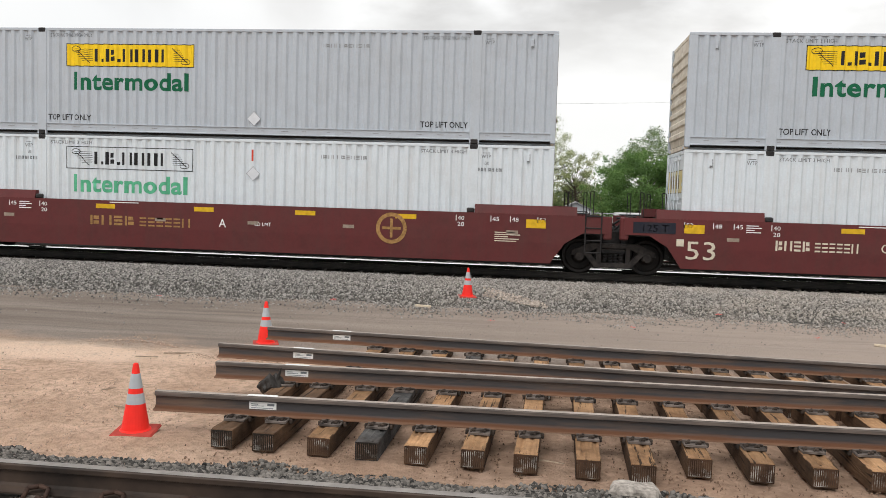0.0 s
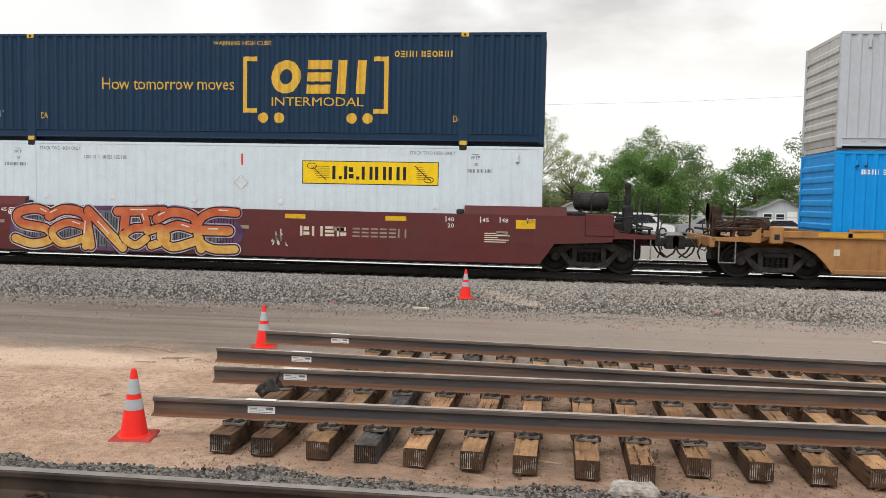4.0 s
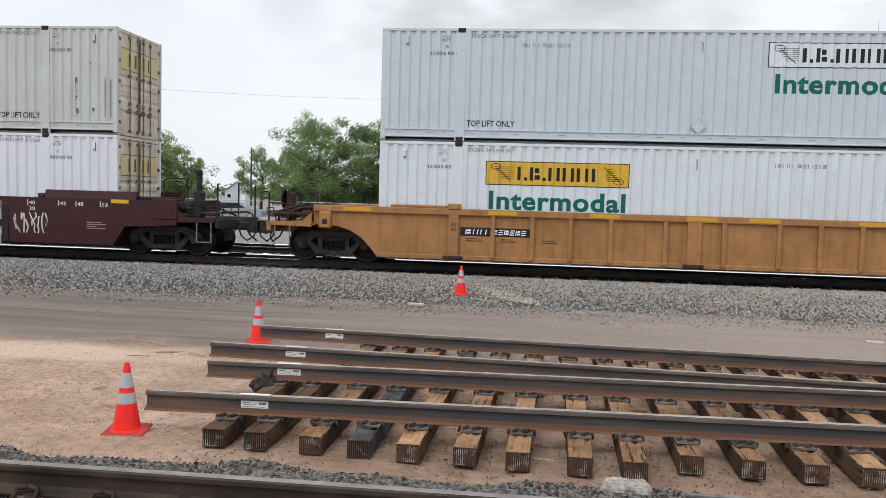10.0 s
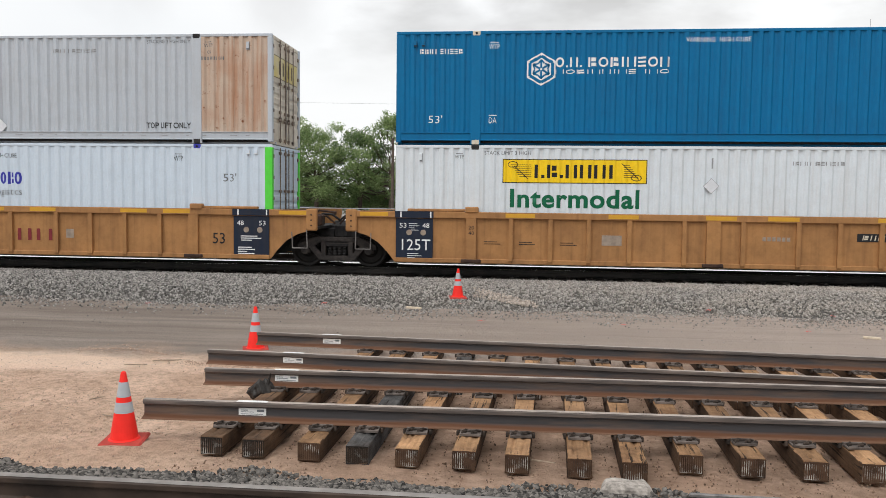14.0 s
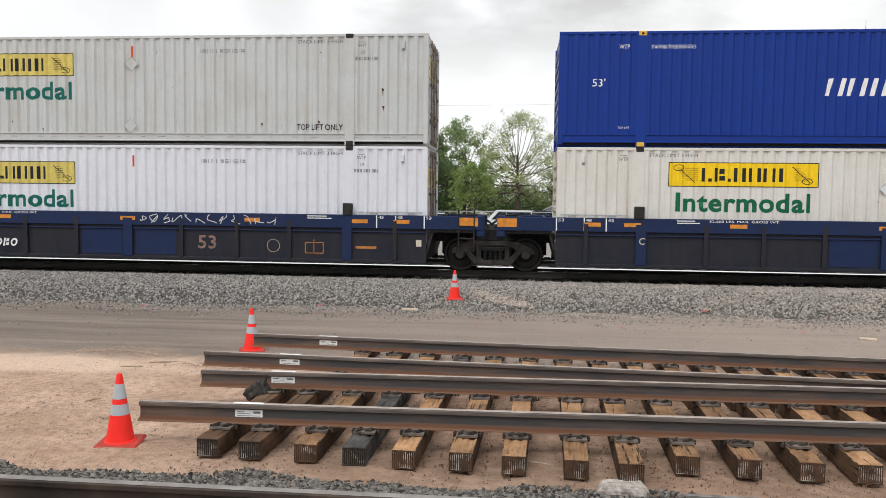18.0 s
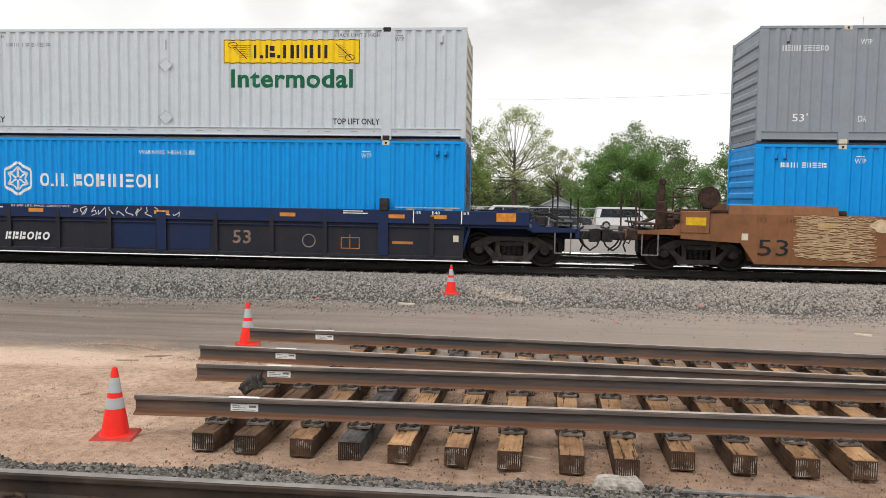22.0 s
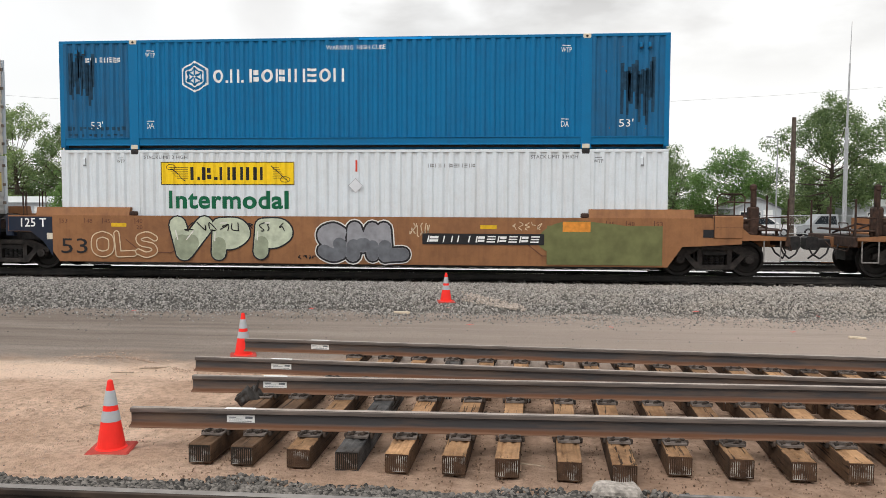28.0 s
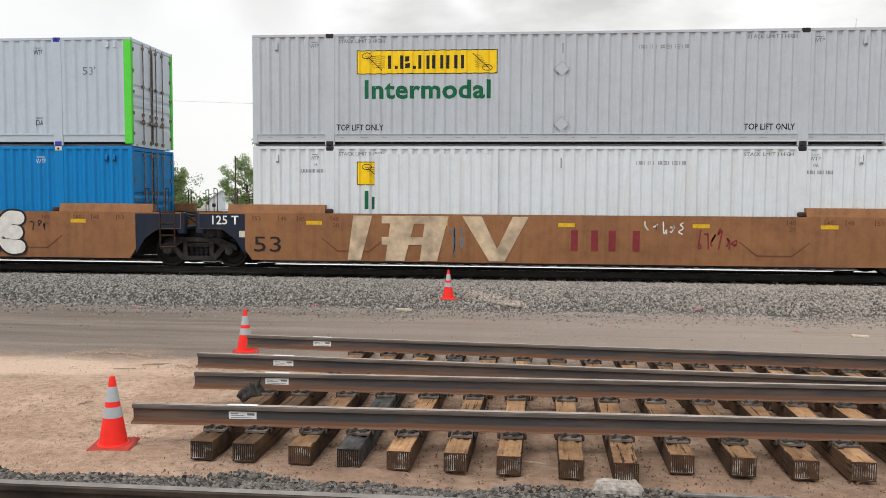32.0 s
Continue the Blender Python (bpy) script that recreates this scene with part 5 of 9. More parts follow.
def container(unit, level, mat_key, label, doors="R", pitch=0.28, depth=0.044, post=None, end_mat="end_cream", right_mat=None, left_mat=None,
              casting="gear_dark", marks=True, pw=0.13, vents=((0.62, 2.46, 0.22), (15.45, 2.46, 0.22))):
    z = 0.36 if level == 0 else 0.36 + BOX_H + 0.02
    c = thing("shipping_container", label, "container", "containers on the train", at=pose(UNIT_X[unit], TRACK_Y, RAIL_Z + z))
    moving.append((c, UNIT_X[unit], RAIL_Z + z))
    rail_top, rail_bot = BOX_H - 0.075, 0.30
    segs = ((pw - 0.01, 1.95, left_mat or mat_key), (2.21, 13.944, mat_key), (14.204, BOX_L - pw + 0.01, right_mat or mat_key))
    ribbed.append((c, [(a_, b_, (b_ - a_) / max(2, round((b_ - a_) / pitch))) for a_, b_, mk in segs], depth))
    for a_, b_, mk in segs:
        part("side_panel", corrugated(a_, b_, rail_bot, rail_top, pitch, depth, FACE), mk, c)
    part("side_panel", corrugated(pw - 0.01, BOX_L - pw + 0.01, rail_bot, rail_top, pitch, depth, -FACE, 1), mat_key, c)
    for s in (-1, 1):
        y0, y1 = sorted((s * BOX_W / 2, s * (BOX_W / 2 - 0.08)))
        part("top_rail", Shape().cbox(0.0, BOX_L, y0, y1, rail_top, BOX_H, 0.008), mat_key, c)
        bot = Shape().cbox(0.0, BOX_L, *sorted((s * (BOX_W / 2 - 0.30), s * (BOX_W / 2 - 0.36))), 0.0, 0.07, 0.008)
        bot.prism_x([(s * (BOX_W / 2 - 0.10), 0.102), (s * (BOX_W / 2 - 0.006), 0.106), (s * (BOX_W / 2 - 0.006), 0.125), (s * (BOX_W / 2 - 0.016), 0.135), (s * (BOX_W / 2 - 0.012), 0.285),
                     (s * (BOX_W / 2 + 0.010), 0.292), (s * (BOX_W / 2 + 0.010), 0.312), (s * (BOX_W / 2 - 0.10), 0.318)], pw - 0.01, BOX_L - pw + 0.01)
        part("bottom_rail", bot, mat_key, c)
    if level and marks is True:
        weep = Shape()
        for i in range(26):
            x = 0.5 + i * 0.6 + 0.09 * math.sin(i * 2.7 + UNIT_X[unit])
            weep.box(x, x + 0.13 + 0.07 * math.sin(i * 1.9), FACE + 0.009, FACE + 0.012, 0.205, 0.222)
        tagged(part("weep_slot", weep, "faint_ink", c), kind="stuff")
    part("roof", Shape().box(0.06, BOX_L - 0.06, -1.22, 1.22, BOX_H - 0.03, BOX_H - 0.012), mat_key, c)
    part("floor", Shape().box(0.06, BOX_L - 0.06, -1.10, 1.10, 0.06, 0.14), "gear_dark", c)
    for x in (0.0, BOX_L - pw):
        for y in (FACE - 0.004, -FACE - 0.126):
            part("corner_post", Shape().cbox(x, x + pw, y, y + 0.13, 0.05, rail_top, 0.012), post or mat_key, c)
    for x in (1.95, 13.944):
        for s in (-1, 1):
            y0, y1 = sorted((s * (BOX_W / 2 + 0.014), s * (BOX_W / 2 - 0.06)))
            part("lift_post", Shape().cbox(x, x + 0.26, y0, y1, 0.0, rail_top, 0.008), mat_key, c)
            for zz in (0.0, BOX_H - 0.12):
                q = part("corner_casting", Shape().cbox(x + 0.03, x + 0.23, y0 - 0.006, y1, zz, zz + 0.122, 0.012), casting, c)
            part("casting_hole", Shape().lathe([(0.03, -0.004), (0.03, 0.004)], 10, "y", (x + 0.13, y0 - 0.008, BOX_H - 0.06)), "ink", c)
    # ends
    for side in ("L", "R"):
        x = 0.03 if side == "L" else BOX_L - 0.03
        out = -1 if side == "L" else 1
        if side == doors:
            iron = "end_iron" if side == "R" else end_mat
            for ya, yb, bars in ((-1.16, -0.01, (0.48, 0.88)), (0.01, 1.16, (0.14, 0.50))):
                prof = [(x - out * 0.05, 0.12), (x, 0.12)]
                for za in (0.56, 0.95, 1.24, 1.52):
                    prof += [(x, za), (x - out * 0.022, za + 0.05), (x - out * 0.022, za + 0.11), (x, za + 0.16)]
                d = Shape().prism(prof + [(x, 2.78), (x - out * 0.05, 2.78)], ya, yb)
                dr = part("door", d, end_mat, c, "container door with locking bars")
                part("gasket", Shape().box(x, x + out * 0.006, ya if ya > 0 else yb - 0.03, ya + 0.03 if ya > 0 else yb, 0.13, 2.77), "gear_dark", dr)
                for k in bars:
                    y = ya + (yb - ya) * k
                    bar = Shape().tube((x + out * 0.035, y, 0.06), (x + out * 0.035, y, BOX_H - 0.06), 0.016, 8)
                    for zz in (0.10, 0.85, 1.62, 2.66):
                        bar.box(x, x + out * 0.055, y - 0.045, y + 0.045, zz, zz + 0.075)
                    part("locking_bar", bar, iron, dr)
                    part("handle", Shape().cbox(*sorted((x + out * 0.04, x + out * 0.065)), y - 0.20, y + 0.03, 0.66, 0.70, 0.006).cbox(*sorted((x, x + out * 0.07)), y - 0.05, y + 0.03, 0.63, 0.76, 0.01), iron, dr)
                for zz in (0.30, 0.85, 1.42, 1.98, 2.55):
                    ye = ya if ya < -0.5 else yb
                    part("hinge", Shape().box(x - 0.01, x + out * 0.03, ye - 0.06, ye + 0.05, zz, zz + 0.09), iron, dr)
        else:
            part("end_wall", ribbed_end(Shape(), x - out * 0.01, out), end_mat, c)
        part("end_header", Shape().cbox(min(x, x - out * 0.08), max(x, x - out * 0.08), -1.17, 1.17, BOX_H - 0.10, BOX_H, 0.008), end_mat, c)
        part("end_sill", Shape().cbox(min(x, x - out * 0.08), max(x, x - out * 0.08), -1.17, 1.17, 0.0, 0.12, 0.008), end_mat, c)
    if marks:
        y = FACE - 0.004
        ink = marks if isinstance(marks, str) else "grey_ink"
        for x, z, h in vents:
            vent = part("vent", Shape().cbox(x, x + 0.085, FACE - 0.024, FACE + 0.03, z, z + h, 0.012), mat_key, c, "small louvred vent")
            # dark upper slot, plus a painted shadow line down the vent's right edge
            part("slot", Shape().box(x + 0.012, x + 0.073, FACE - 0.026, FACE - 0.024, z + 0.012, z + 0.045).box(x + 0.075, x + 0.087, FACE - 0.022, FACE - 0.002, z, z + h), ink, vent)
    return c


def jbh(unit, level, mat_key, label, sign=2.80, sign_mat="yellow", text_mat="green", doors="R", top_lift=True, intermodal=True, legend="STACK LIMIT 3 HIGH",
        pin=False, diamond=None, dash=None, sz=1.95, shift=0.20, ink=None, **kw):
    """A white domestic container with its yellow sign board and stencils."""
    c = container(unit, level, mat_key, label, doors, **kw)
    if mat_key in ("jbh_dirty", "jbh_cream"):
        dirty.add(c.name)
    y = FACE - 0.004
    x0, x1, z0, z1 = sign, sign + 3.66, sz, sz + 0.615
    xd, od = (BOX_L - 0.03, 1) if doors == "R" else (0.03, -1)
    for ya, yb in ((-1.06, -0.05), (0.05, 1.04)):
        xa, xb = sorted((xd + od * 0.003, xd + od * 0.006))
        ds = part("door_sign", Shape().box(xa, xb, ya, yb, 1.80, 2.40), "door_sign", c, "faded yellow sign across the doors")
        xa, xb = sorted((xd + od * 0.006, xd + od * 0.008))
        part("door_sign_edge", Shape().box(xa, xb, ya, yb, 1.80, 1.82).box(xa, xb, ya, yb, 2.38, 2.40), "sign_brown", ds)
        part("door_sign_bar", Shape().box(xa, xb, ya + 0.42 if ya < 0 else ya + 0.10, ya + 0.54 if ya < 0 else ya + 0.22, 1.92, 2.28).box(xa, xb, ya + 0.74 if ya < 0 else ya + 0.42, ya + 0.86 if ya < 0 else ya + 0.50, 1.92, 2.28), "sign_brown", ds)
    s = part("sign", Shape().box(x0, x1, y, y + 0.003, z0, z1), sign_mat, c, "rectangular sign with a black border and plain dark marks")
    b = Shape()
    for q in ((x0, x1, z0, z0 + 0.02), (x0, x1, z1 - 0.02, z1), (x0, x0 + 0.02, z0, z1), (x1 - 0.02, x1, z0, z1)):
        b.box(q[0], q[1], y - 0.002, y, q[2], q[3])
    part("border", b, "ink", s)
    strokes(s, "i.b.hhhi", x0 + 0.80, x1 - 0.84, z0 + 0.13, z1 - 0.14, ink or "ink", y - 0.002, 0.24)
    scroll = Shape()
    for i in range(7):
        zz = z0 + 0.16 + i * 0.05
        scroll.box(x0 + 0.42 - i * 0.035, x0 + 0.74, y - 0.002, y, zz, zz + 0.012)
        scroll.box(x1 - 0.58, x1 - 0.22 - i * 0.035, y - 0.002, y, zz, zz + 0.012)
    arc = lambda cx, cz: [(cx + math.cos(t * 0.7) * 0.13, cz + math.sin(t * 0.7) * 0.075) for t in range(10)]
    ribbon(scroll, arc(x0 + 0.26, z1 - 0.14), 0.018, y - 0.002)
    ribbon(scroll, arc(x1 - 0.26, z0 + 0.15), 0.018, y - 0.002)
    ribbon(scroll, [(x0 + 0.30, z1 - 0.18), (x0 + 0.66, z0 + 0.10)], 0.02, y - 0.002)
    ribbon(scroll, [(x1 - 0.64, z1 - 0.10), (x1 - 0.20, z0 + 0.12)], 0.02, y - 0.002)
    tagged(part("scroll", scroll, "ink", s), kind="stuff")
    if intermodal:
        words(c, "Intermodal", x0 + shift, sz - 0.615, 0.475, text_mat, y - 0.001, 3.66 - 2 * shift + 0.03, bold=0.019)
    words(c, legend, 2.32, 2.66, 0.095, "grey_ink", y, 1.2)
    words(c, legend, 12.68, 2.66, 0.095, "grey_ink", y, 1.2)
    for xx in (1.55, 14.28):
        words(c, "WTP", xx, 2.55, 0.10, "grey_ink", y, 0.24)
        patch(c, xx + 0.03, xx + 0.21, 2.68, 2.695, "grey_ink", y, "arrow_mark")
        if pin:
            words(c, "OR", xx + 0.08, 2.38, 0.09, "grey_ink", y, 0.12)
            strokes(c, "i.b.hhhi bih iibi", xx - 0.27, xx + 0.55, 2.21, 2.30, "grey_ink", y, 0.2)
    if top_lift:
        for xx in (2.26, 12.65):
            words(c, "TOP LIFT ONLY", xx, 0.40, 0.16, "ink", y, 1.24, bold=0.003)
    strokes(c, "ibhh bshsib", 10.0 if sign < 5 else 3.6, 11.25 if sign < 5 else 4.85, 2.43, 2.53, "faint_ink", y, 0.2)
    for dx, dz in diamond or ():
        part("placard_holder", Shape().add([(dx - 0.19, y, dz), (dx, y, dz - 0.19), (dx + 0.19, y, dz), (dx, y, dz + 0.19)], [(0, 1, 2, 3)]), mat_key if unit in ("n1", "n3", "q2", "y1", "t1", "f1") else "decal", c, "diamond placard holder")
        rim = Shape()
        ribbon(rim, [(dx - 0.19, dz), (dx, dz - 0.19), (dx + 0.19, dz), (dx, dz + 0.19), (dx - 0.19, dz)], 0.013, y - 0.003)
        part("placard_rim", rim, "faint_ink", c)
    for dx in dash or ():
        if unit in ("b1", "b3", "f1", "n1", "n2", "o3"):
            patch(c, dx, dx + 0.05, 2.32, 2.62, "red", y, "red_mark")
        else:
            patch(c, dx, dx + 0.035, 2.34, 2.60, "faint_ink", y, "grey_mark")
    return c


def hexagon(c, cx, cz, r, mat_key, y):
    """The outlined hexagon mark with six inner spokes."""
    s = Shape()
    pts = [(cx + math.sin(math.pi / 3 * i) * r, cz + math.cos(math.pi / 3 * i) * r) for i in range(7)]
    for a_, b_ in zip(pts, pts[1:]):
        ribbon(s, [a_, b_], 0.075, y)
    for i in range(6):
        d = math.pi / 3 * i
        ribbon(s, [(cx + math.sin(d) * r * 0.08, cz + math.cos(d) * r * 0.08), (cx + math.sin(d) * r * 0.74, cz + math.cos(d) * r * 0.74)], 0.05, y)
        for k in (-1, 1):
            ribbon(s, [(cx + math.sin(d) * r * 0.72, cz + math.cos(d) * r * 0.72), (cx + math.sin(d + k * 0.5) * r * 0.5, cz + math.cos(d + k * 0.5) * r * 0.5)], 0.04, y)
    return tagged(part("hexagon_mark", s, mat_key, c, "outlined hexagon emblem"), kind="stuff")


def blue_box(unit, level, mat_key, label, solid=False, second_line=False, **kw):
    """A blue container with a white hexagon and a row of plain white letter blocks."""
    kw.setdefault("end_mat", mat_key)
    c = container(unit, level, mat_key, label, pitch=0.255, depth=0.042, casting="cream_ink", marks="ink",
                  vents=((0.45, 2.50, 0.16), (0.66, 2.50, 0.16), (15.38, 2.50, 0.16), (15.60, 2.50, 0.16)), **kw)
    y = FACE - 0.004
    hx, hz, r = {"o3": 3.77, "q1": 3.83, "t3": 3.74}.get(unit, 3.85), (1.92 if solid else 1.78), 0.44
    if solid:
        s = Shape().add([(hx + math.sin(math.pi / 3 * i) * 0.42, y, hz + math.cos(math.pi / 3 * i) * 0.42) for i in range(6)], [tuple(range(6))])
        part("hexagon_mark", s, "white", c, "white hexagon emblem")
        hexagon(c, hx, hz, 0.33, mat_key, y - 0.002)
        z0, z1 = (1.75, 2.10) if unit != "t3" else (1.97, 2.22)
    else:
        hexagon(c, hx, hz, r, "white", y)
        z0, z1 = 1.58, 1.94
    xa, xe = (4.50, 7.86) if not solid else (4.28, 7.80) if unit != "t3" else (4.10, 6.94)
    xb = xa + (xe - xa) * 0.235
    strokes(c, "o.h.", xa, xb, z0, z1, "white", y, 0.19)
    strokes(c, "bobihsoh", xb + 0.16, xe, z0, z1, "white", y, 0.19)
    if second_line:
        strokes(c, "hobihhihs iho", xa, xe, 1.80, 1.91, "white", y, 0.2)
    words(c, "WARNING  HIGH CUBE", 7.33, 2.48 if not level else 2.58, 0.12, "white", y, 1.57)
    for xx in (2.40, 13.42):
        words(c, "WTP", xx, 2.44, 0.13, "white", y, 0.27)
        patch(c, xx + 0.03, xx + 0.24, 2.60, 2.62, "white", y, "arrow_mark")
        if level:
            words(c, "DA", xx + 0.02, 0.55, 0.16, "white", y, 0.2)
            patch(c, xx + 0.02, xx + 0.22, 0.74, 0.76, "white", y, "arrow_mark")
    if level:
        words(c, "53'", 0.85, 0.55, 0.20, "white", y, 0.36)
        words(c, "53'", 14.9, 0.55, 0.20, "white", y, 0.36)
    strokes(c, "bbih siissb", 0.62, 1.72, 2.32, 2.45, "white", y, 0.2)
    return c


def ring_logo(c, cx, cz, y):
    s = Shape()
    for d0, d1 in ((-65, 10), (30, 80)):
        n = 8
        out_, in_ = [], []
        for i in range(n + 1):
            d = radians(d0 + (d1 - d0) * i / n)
            out_.append((cx + math.cos(d) * 0.40, y, cz + math.sin(d) * 0.40))
            in_.append((cx + math.cos(d) * 0.20, y, cz + math.sin(d) * 0.20))
        s.add(out_ + in_, [(i, i + 1, n + 2 + i, n + 1 + i) for i in range(n)])
    for d in (105, 135, 165, 195, 225, 255):
        r = radians(d)
        ribbon(s, [(cx + math.cos(r) * 0.26, cz + math.sin(r) * 0.26), (cx + math.cos(r) * 0.42, cz + math.sin(r) * 0.42)], 0.035, y)
    return part("ring_mark", s, "lime", c, "green broken ring emblem")


def ice_box(unit, level, label, **kw):
    c = container(unit, level, "cofc" if not level else "cofc_dim", label, pitch=0.30, depth=0.034, post="lime", end_mat="cofc", casting="violet", marks="decal", pw=0.21,
                  vents=((0.42, 2.62, 0.13), (0.62, 2.62, 0.13), (15.45, 2.62, 0.13), (15.66, 2.62, 0.13)), **kw)
    y = FACE - 0.004
    ring_logo(c, 7.65, 1.73 if level == 0 else 1.87, y)
    zz = 1.77 if level == 0 else 1.91
    strokes(c, "oobo", 8.15, 9.02, zz, zz + 0.34, "violet", y, 0.19)
    words(c, "Logistics", 8.15, zz - 0.29, 0.19, "grey_ink", y, 0.86)
    words(c, "WARNING  HIGH CUBE", 7.33, 2.50 if not level else 2.58, 0.12, "ink", y, 1.57)
    for xx in (2.30, 13.42):
        words(c, "WTP", xx, 2.44, 0.15, "ink", y, 0.25)
        patch(c, xx + 0.03, xx + 0.22, 2.62, 2.635, "ink", y, "arrow_mark")
        if level:
            words(c, "DA", xx + 0.02, 0.55, 0.16, "ink", y, 0.2)
            patch(c, xx + 0.02, xx + 0.22, 0.74, 0.76, "ink", y, "arrow_mark")
    for xx in (0.85, 14.8):
        words(c, "53'", xx, 1.90, 0.22, "grey_ink", y, 0.36)
    strokes(c, "obohh iissis", 0.6, 1.62, 2.32, 2.46, "ink", y, 0.24)
    return c


D1 = [(8.1, 1.95), (8.1, 0.57)]
jbh("b1", 1, "jbh_grey", "pale grey container with yellow sign and green lettering", diamond=[(8.15, 0.53)], end_mat="end_cream", legend="STACKING THREE HIGH ONLY", sz=1.86)
jbh("b1", 0, "jbh_white", "white container with outlined white sign and faded green lettering", sign_mat="jbh_white", text_mat="green_old", top_lift=False, diamond=[(8.15, 1.98)], pin=True, dash=[8.1], sz=1.985)
jbh("b2", 1, "jbh_grey", "pale grey container with yellow sign and green lettering", diamond=D1, doors="R", sz=1.985)
jbh("b2", 0, "jbh_white", "white container with yellow sign near its far end", sign=9.74, top_lift=False, diamond=[(8.1, 1.9)], doors="L", end_mat="jbh_white", sz=1.97)
jbh("b3", 0, "jbh_pale", "pale bluish white smooth container with yellow sign", sign=9.79, top_lift=False, intermodal=False, depth=0.012, pin=True, legend="STACK TWO HIGH ONLY", diamond=[(8.1, 1.85)], dash=[8.1], sz=1.85)
for k, (dx, dz) in enumerate(((1.0, 1.42), (2.5, 1.40), (4.45, 1.38), (6.78, 1.36), (9.2, 1.34), (13.4, 1.30), (14.95, 1.32))):
    part("dimple", Shape().lathe([(0.02, -0.006), (0.07, -0.003), (0.085, 0.006)], 14, "y", (dx, FACE - 0.004, dz)), "decal", moving[-1][0], "small round dimple")
c = container("b3", 1, "navy_box", "slate navy container with gold slogan and gold bracket emblem", pitch=0.27, end_mat="navy_box", casting="csx_gold", marks=False)
y = FACE - 0.004
words(c, "How tomorrow moves", 4.16, 1.40, 0.34, "csx_gold", y, 3.72)
br = Shape()
for x, s in ((8.19, 1), (12.02, -1)):
    br.box(x - 0.06, x + 0.06, y, y + 0.002, 0.80, 2.28)
    for z in (0.80, 2.16):
        br.box(min(x, x + s * 0.34), max(x, x + s * 0.34), y - 0.0015, y, z, z + 0.12)
for x in (8.70, 9.13, 11.11, 11.53):
    br.lathe([(0.14, -0.001), (0.14, 0.001)], 18, "y", (x, y, 0.67))
part("bracket_emblem", br, "csx_gold", c, "gold square brackets with round wheels")
strokes(c, "osh", 8.88, 11.45, 1.31, 2.19, "csx_gold", y, 0.27, 0.06)
words(c, "INTERMODAL", 8.92, 0.99, 0.24, "csx_gold", y, 2.5)
words(c, "WARNING HIGH CUBE", 7.3, 2.58, 0.12, "csx_gold", y, 1.6)
strokes(c, "oshh bsobih", 12.23, 13.75, 2.27, 2.43, "csx_gold", y, 0.2)
words(c, "53'", 0.9, 0.62, 0.2, "spray_grey", y, 0.36)
for xx in (2.35, 13.8):
    words(c, "DA", xx, 0.60, 0.18, "csx_gold", y, 0.22)
jbh("y1", 1, "jbh_grey", "pale grey container with yellow sign on a blue container", diamond=[(8.1, 1.95), (8.1, 0.59)], end_mat="end_grey", sz=1.965)
blue_box("y1", 0, "blue_bright", "bright blue container with white hexagon emblem")
cf = jbh("f1", 1, "jbh_dirty", "stained off-white container with faded yellow sign and rust spots", sign_mat="yellow_old", text_mat="teal", legend="STACKING THREE HIGH ONLY", pin=True, dash=[8.1], end_mat="end_cream", sz=1.835)
stain = Shape()
for xx, za, zb, ww in ((14.93, 0.60, 1.50, 0.035), (15.02, 0.95, 1.48, 0.02), (15.42, 0.50, 0.72, 0.03), (14.96, 0.42, 0.60, 0.05), (14.55, 1.38, 1.47, 0.03), (4.2, 0.45, 0.75, 0.025)):
    stain.add([(xx - ww / 2, FACE - 0.0035, za + 0.1), (xx, FACE - 0.0035, za), (xx + ww / 2, FACE - 0.0035, za + 0.1), (xx + ww * 0.6, FACE - 0.0035, zb), (xx - ww * 0.6, FACE - 0.0035, zb)], [(0, 1, 2, 3, 4)])
tagged(part("rust_mark", stain, "rust_pale", cf, "brown rust runs below worn spots"), kind="stuff")
grime = Shape()
for xx, za, zb in ((15.80, 0.45, 1.50), (15.94, 0.42, 1.46), (14.93, 1.38, 1.52), (14.97, 0.55, 0.68), (15.42, 0.62, 0.70)):
    grime.box(xx, xx + (0.014 if zb - za > 0.5 else 0.07), FACE - 0.0165, FACE - 0.0045, za, zb)
tagged(part("dark_streak", grime, "sign_brown", cf, "dark vertical scrapes"), kind="stuff")
jbh("f1", 0, "jbh_new", "cool white container with faded yellow sign and dark green lettering", sign_mat="yellow_old", text_mat="teal", top_lift=False, pin=True, diamond=[(8.1, 1.75)], sz=1.935)
jbh("t1", 1, "jbh_cool", "pale grey container with outlined white sign and teal lettering", sign=9.71, sign_mat="jbh_white", text_mat="teal", pin=True, doors="L", diamond=[(8.1, 0.5)], dash=[8.1], sz=1.985)
jbh("t1", 0, "jbh_white", "white container with yellow sign and teal lettering", sign_mat="gold", text_mat="teal", top_lift=False, pin=True, legend="STACKING THREE HIGH ONLY", dash=[8.1], doors="R", sz=1.82, shift=0.10)
jbh("t2", 1, "jbh_grey", "pale grey container with gold sign and one rusted end panel", sign_mat="gold", text_mat="teal", pin=True, right_mat="rust", diamond=[(8.46, 0.45)], legend="STACKING 3 HIGH ONLY", sz=1.83)
ice_box("t2", 0, "ice white container with lime green corner posts", doors="R")
blue_box("t3", 1, "blue_deep", "deep blue container with white hexagon and two lines of marks", solid=True, second_line=True, doors="L")
jbh("t3", 0, "jbh_white", "white container with yellow sign and green lettering", top_lift=False, diamond=[(8.05, 1.9)], dash=[8.05], sz=1.935)
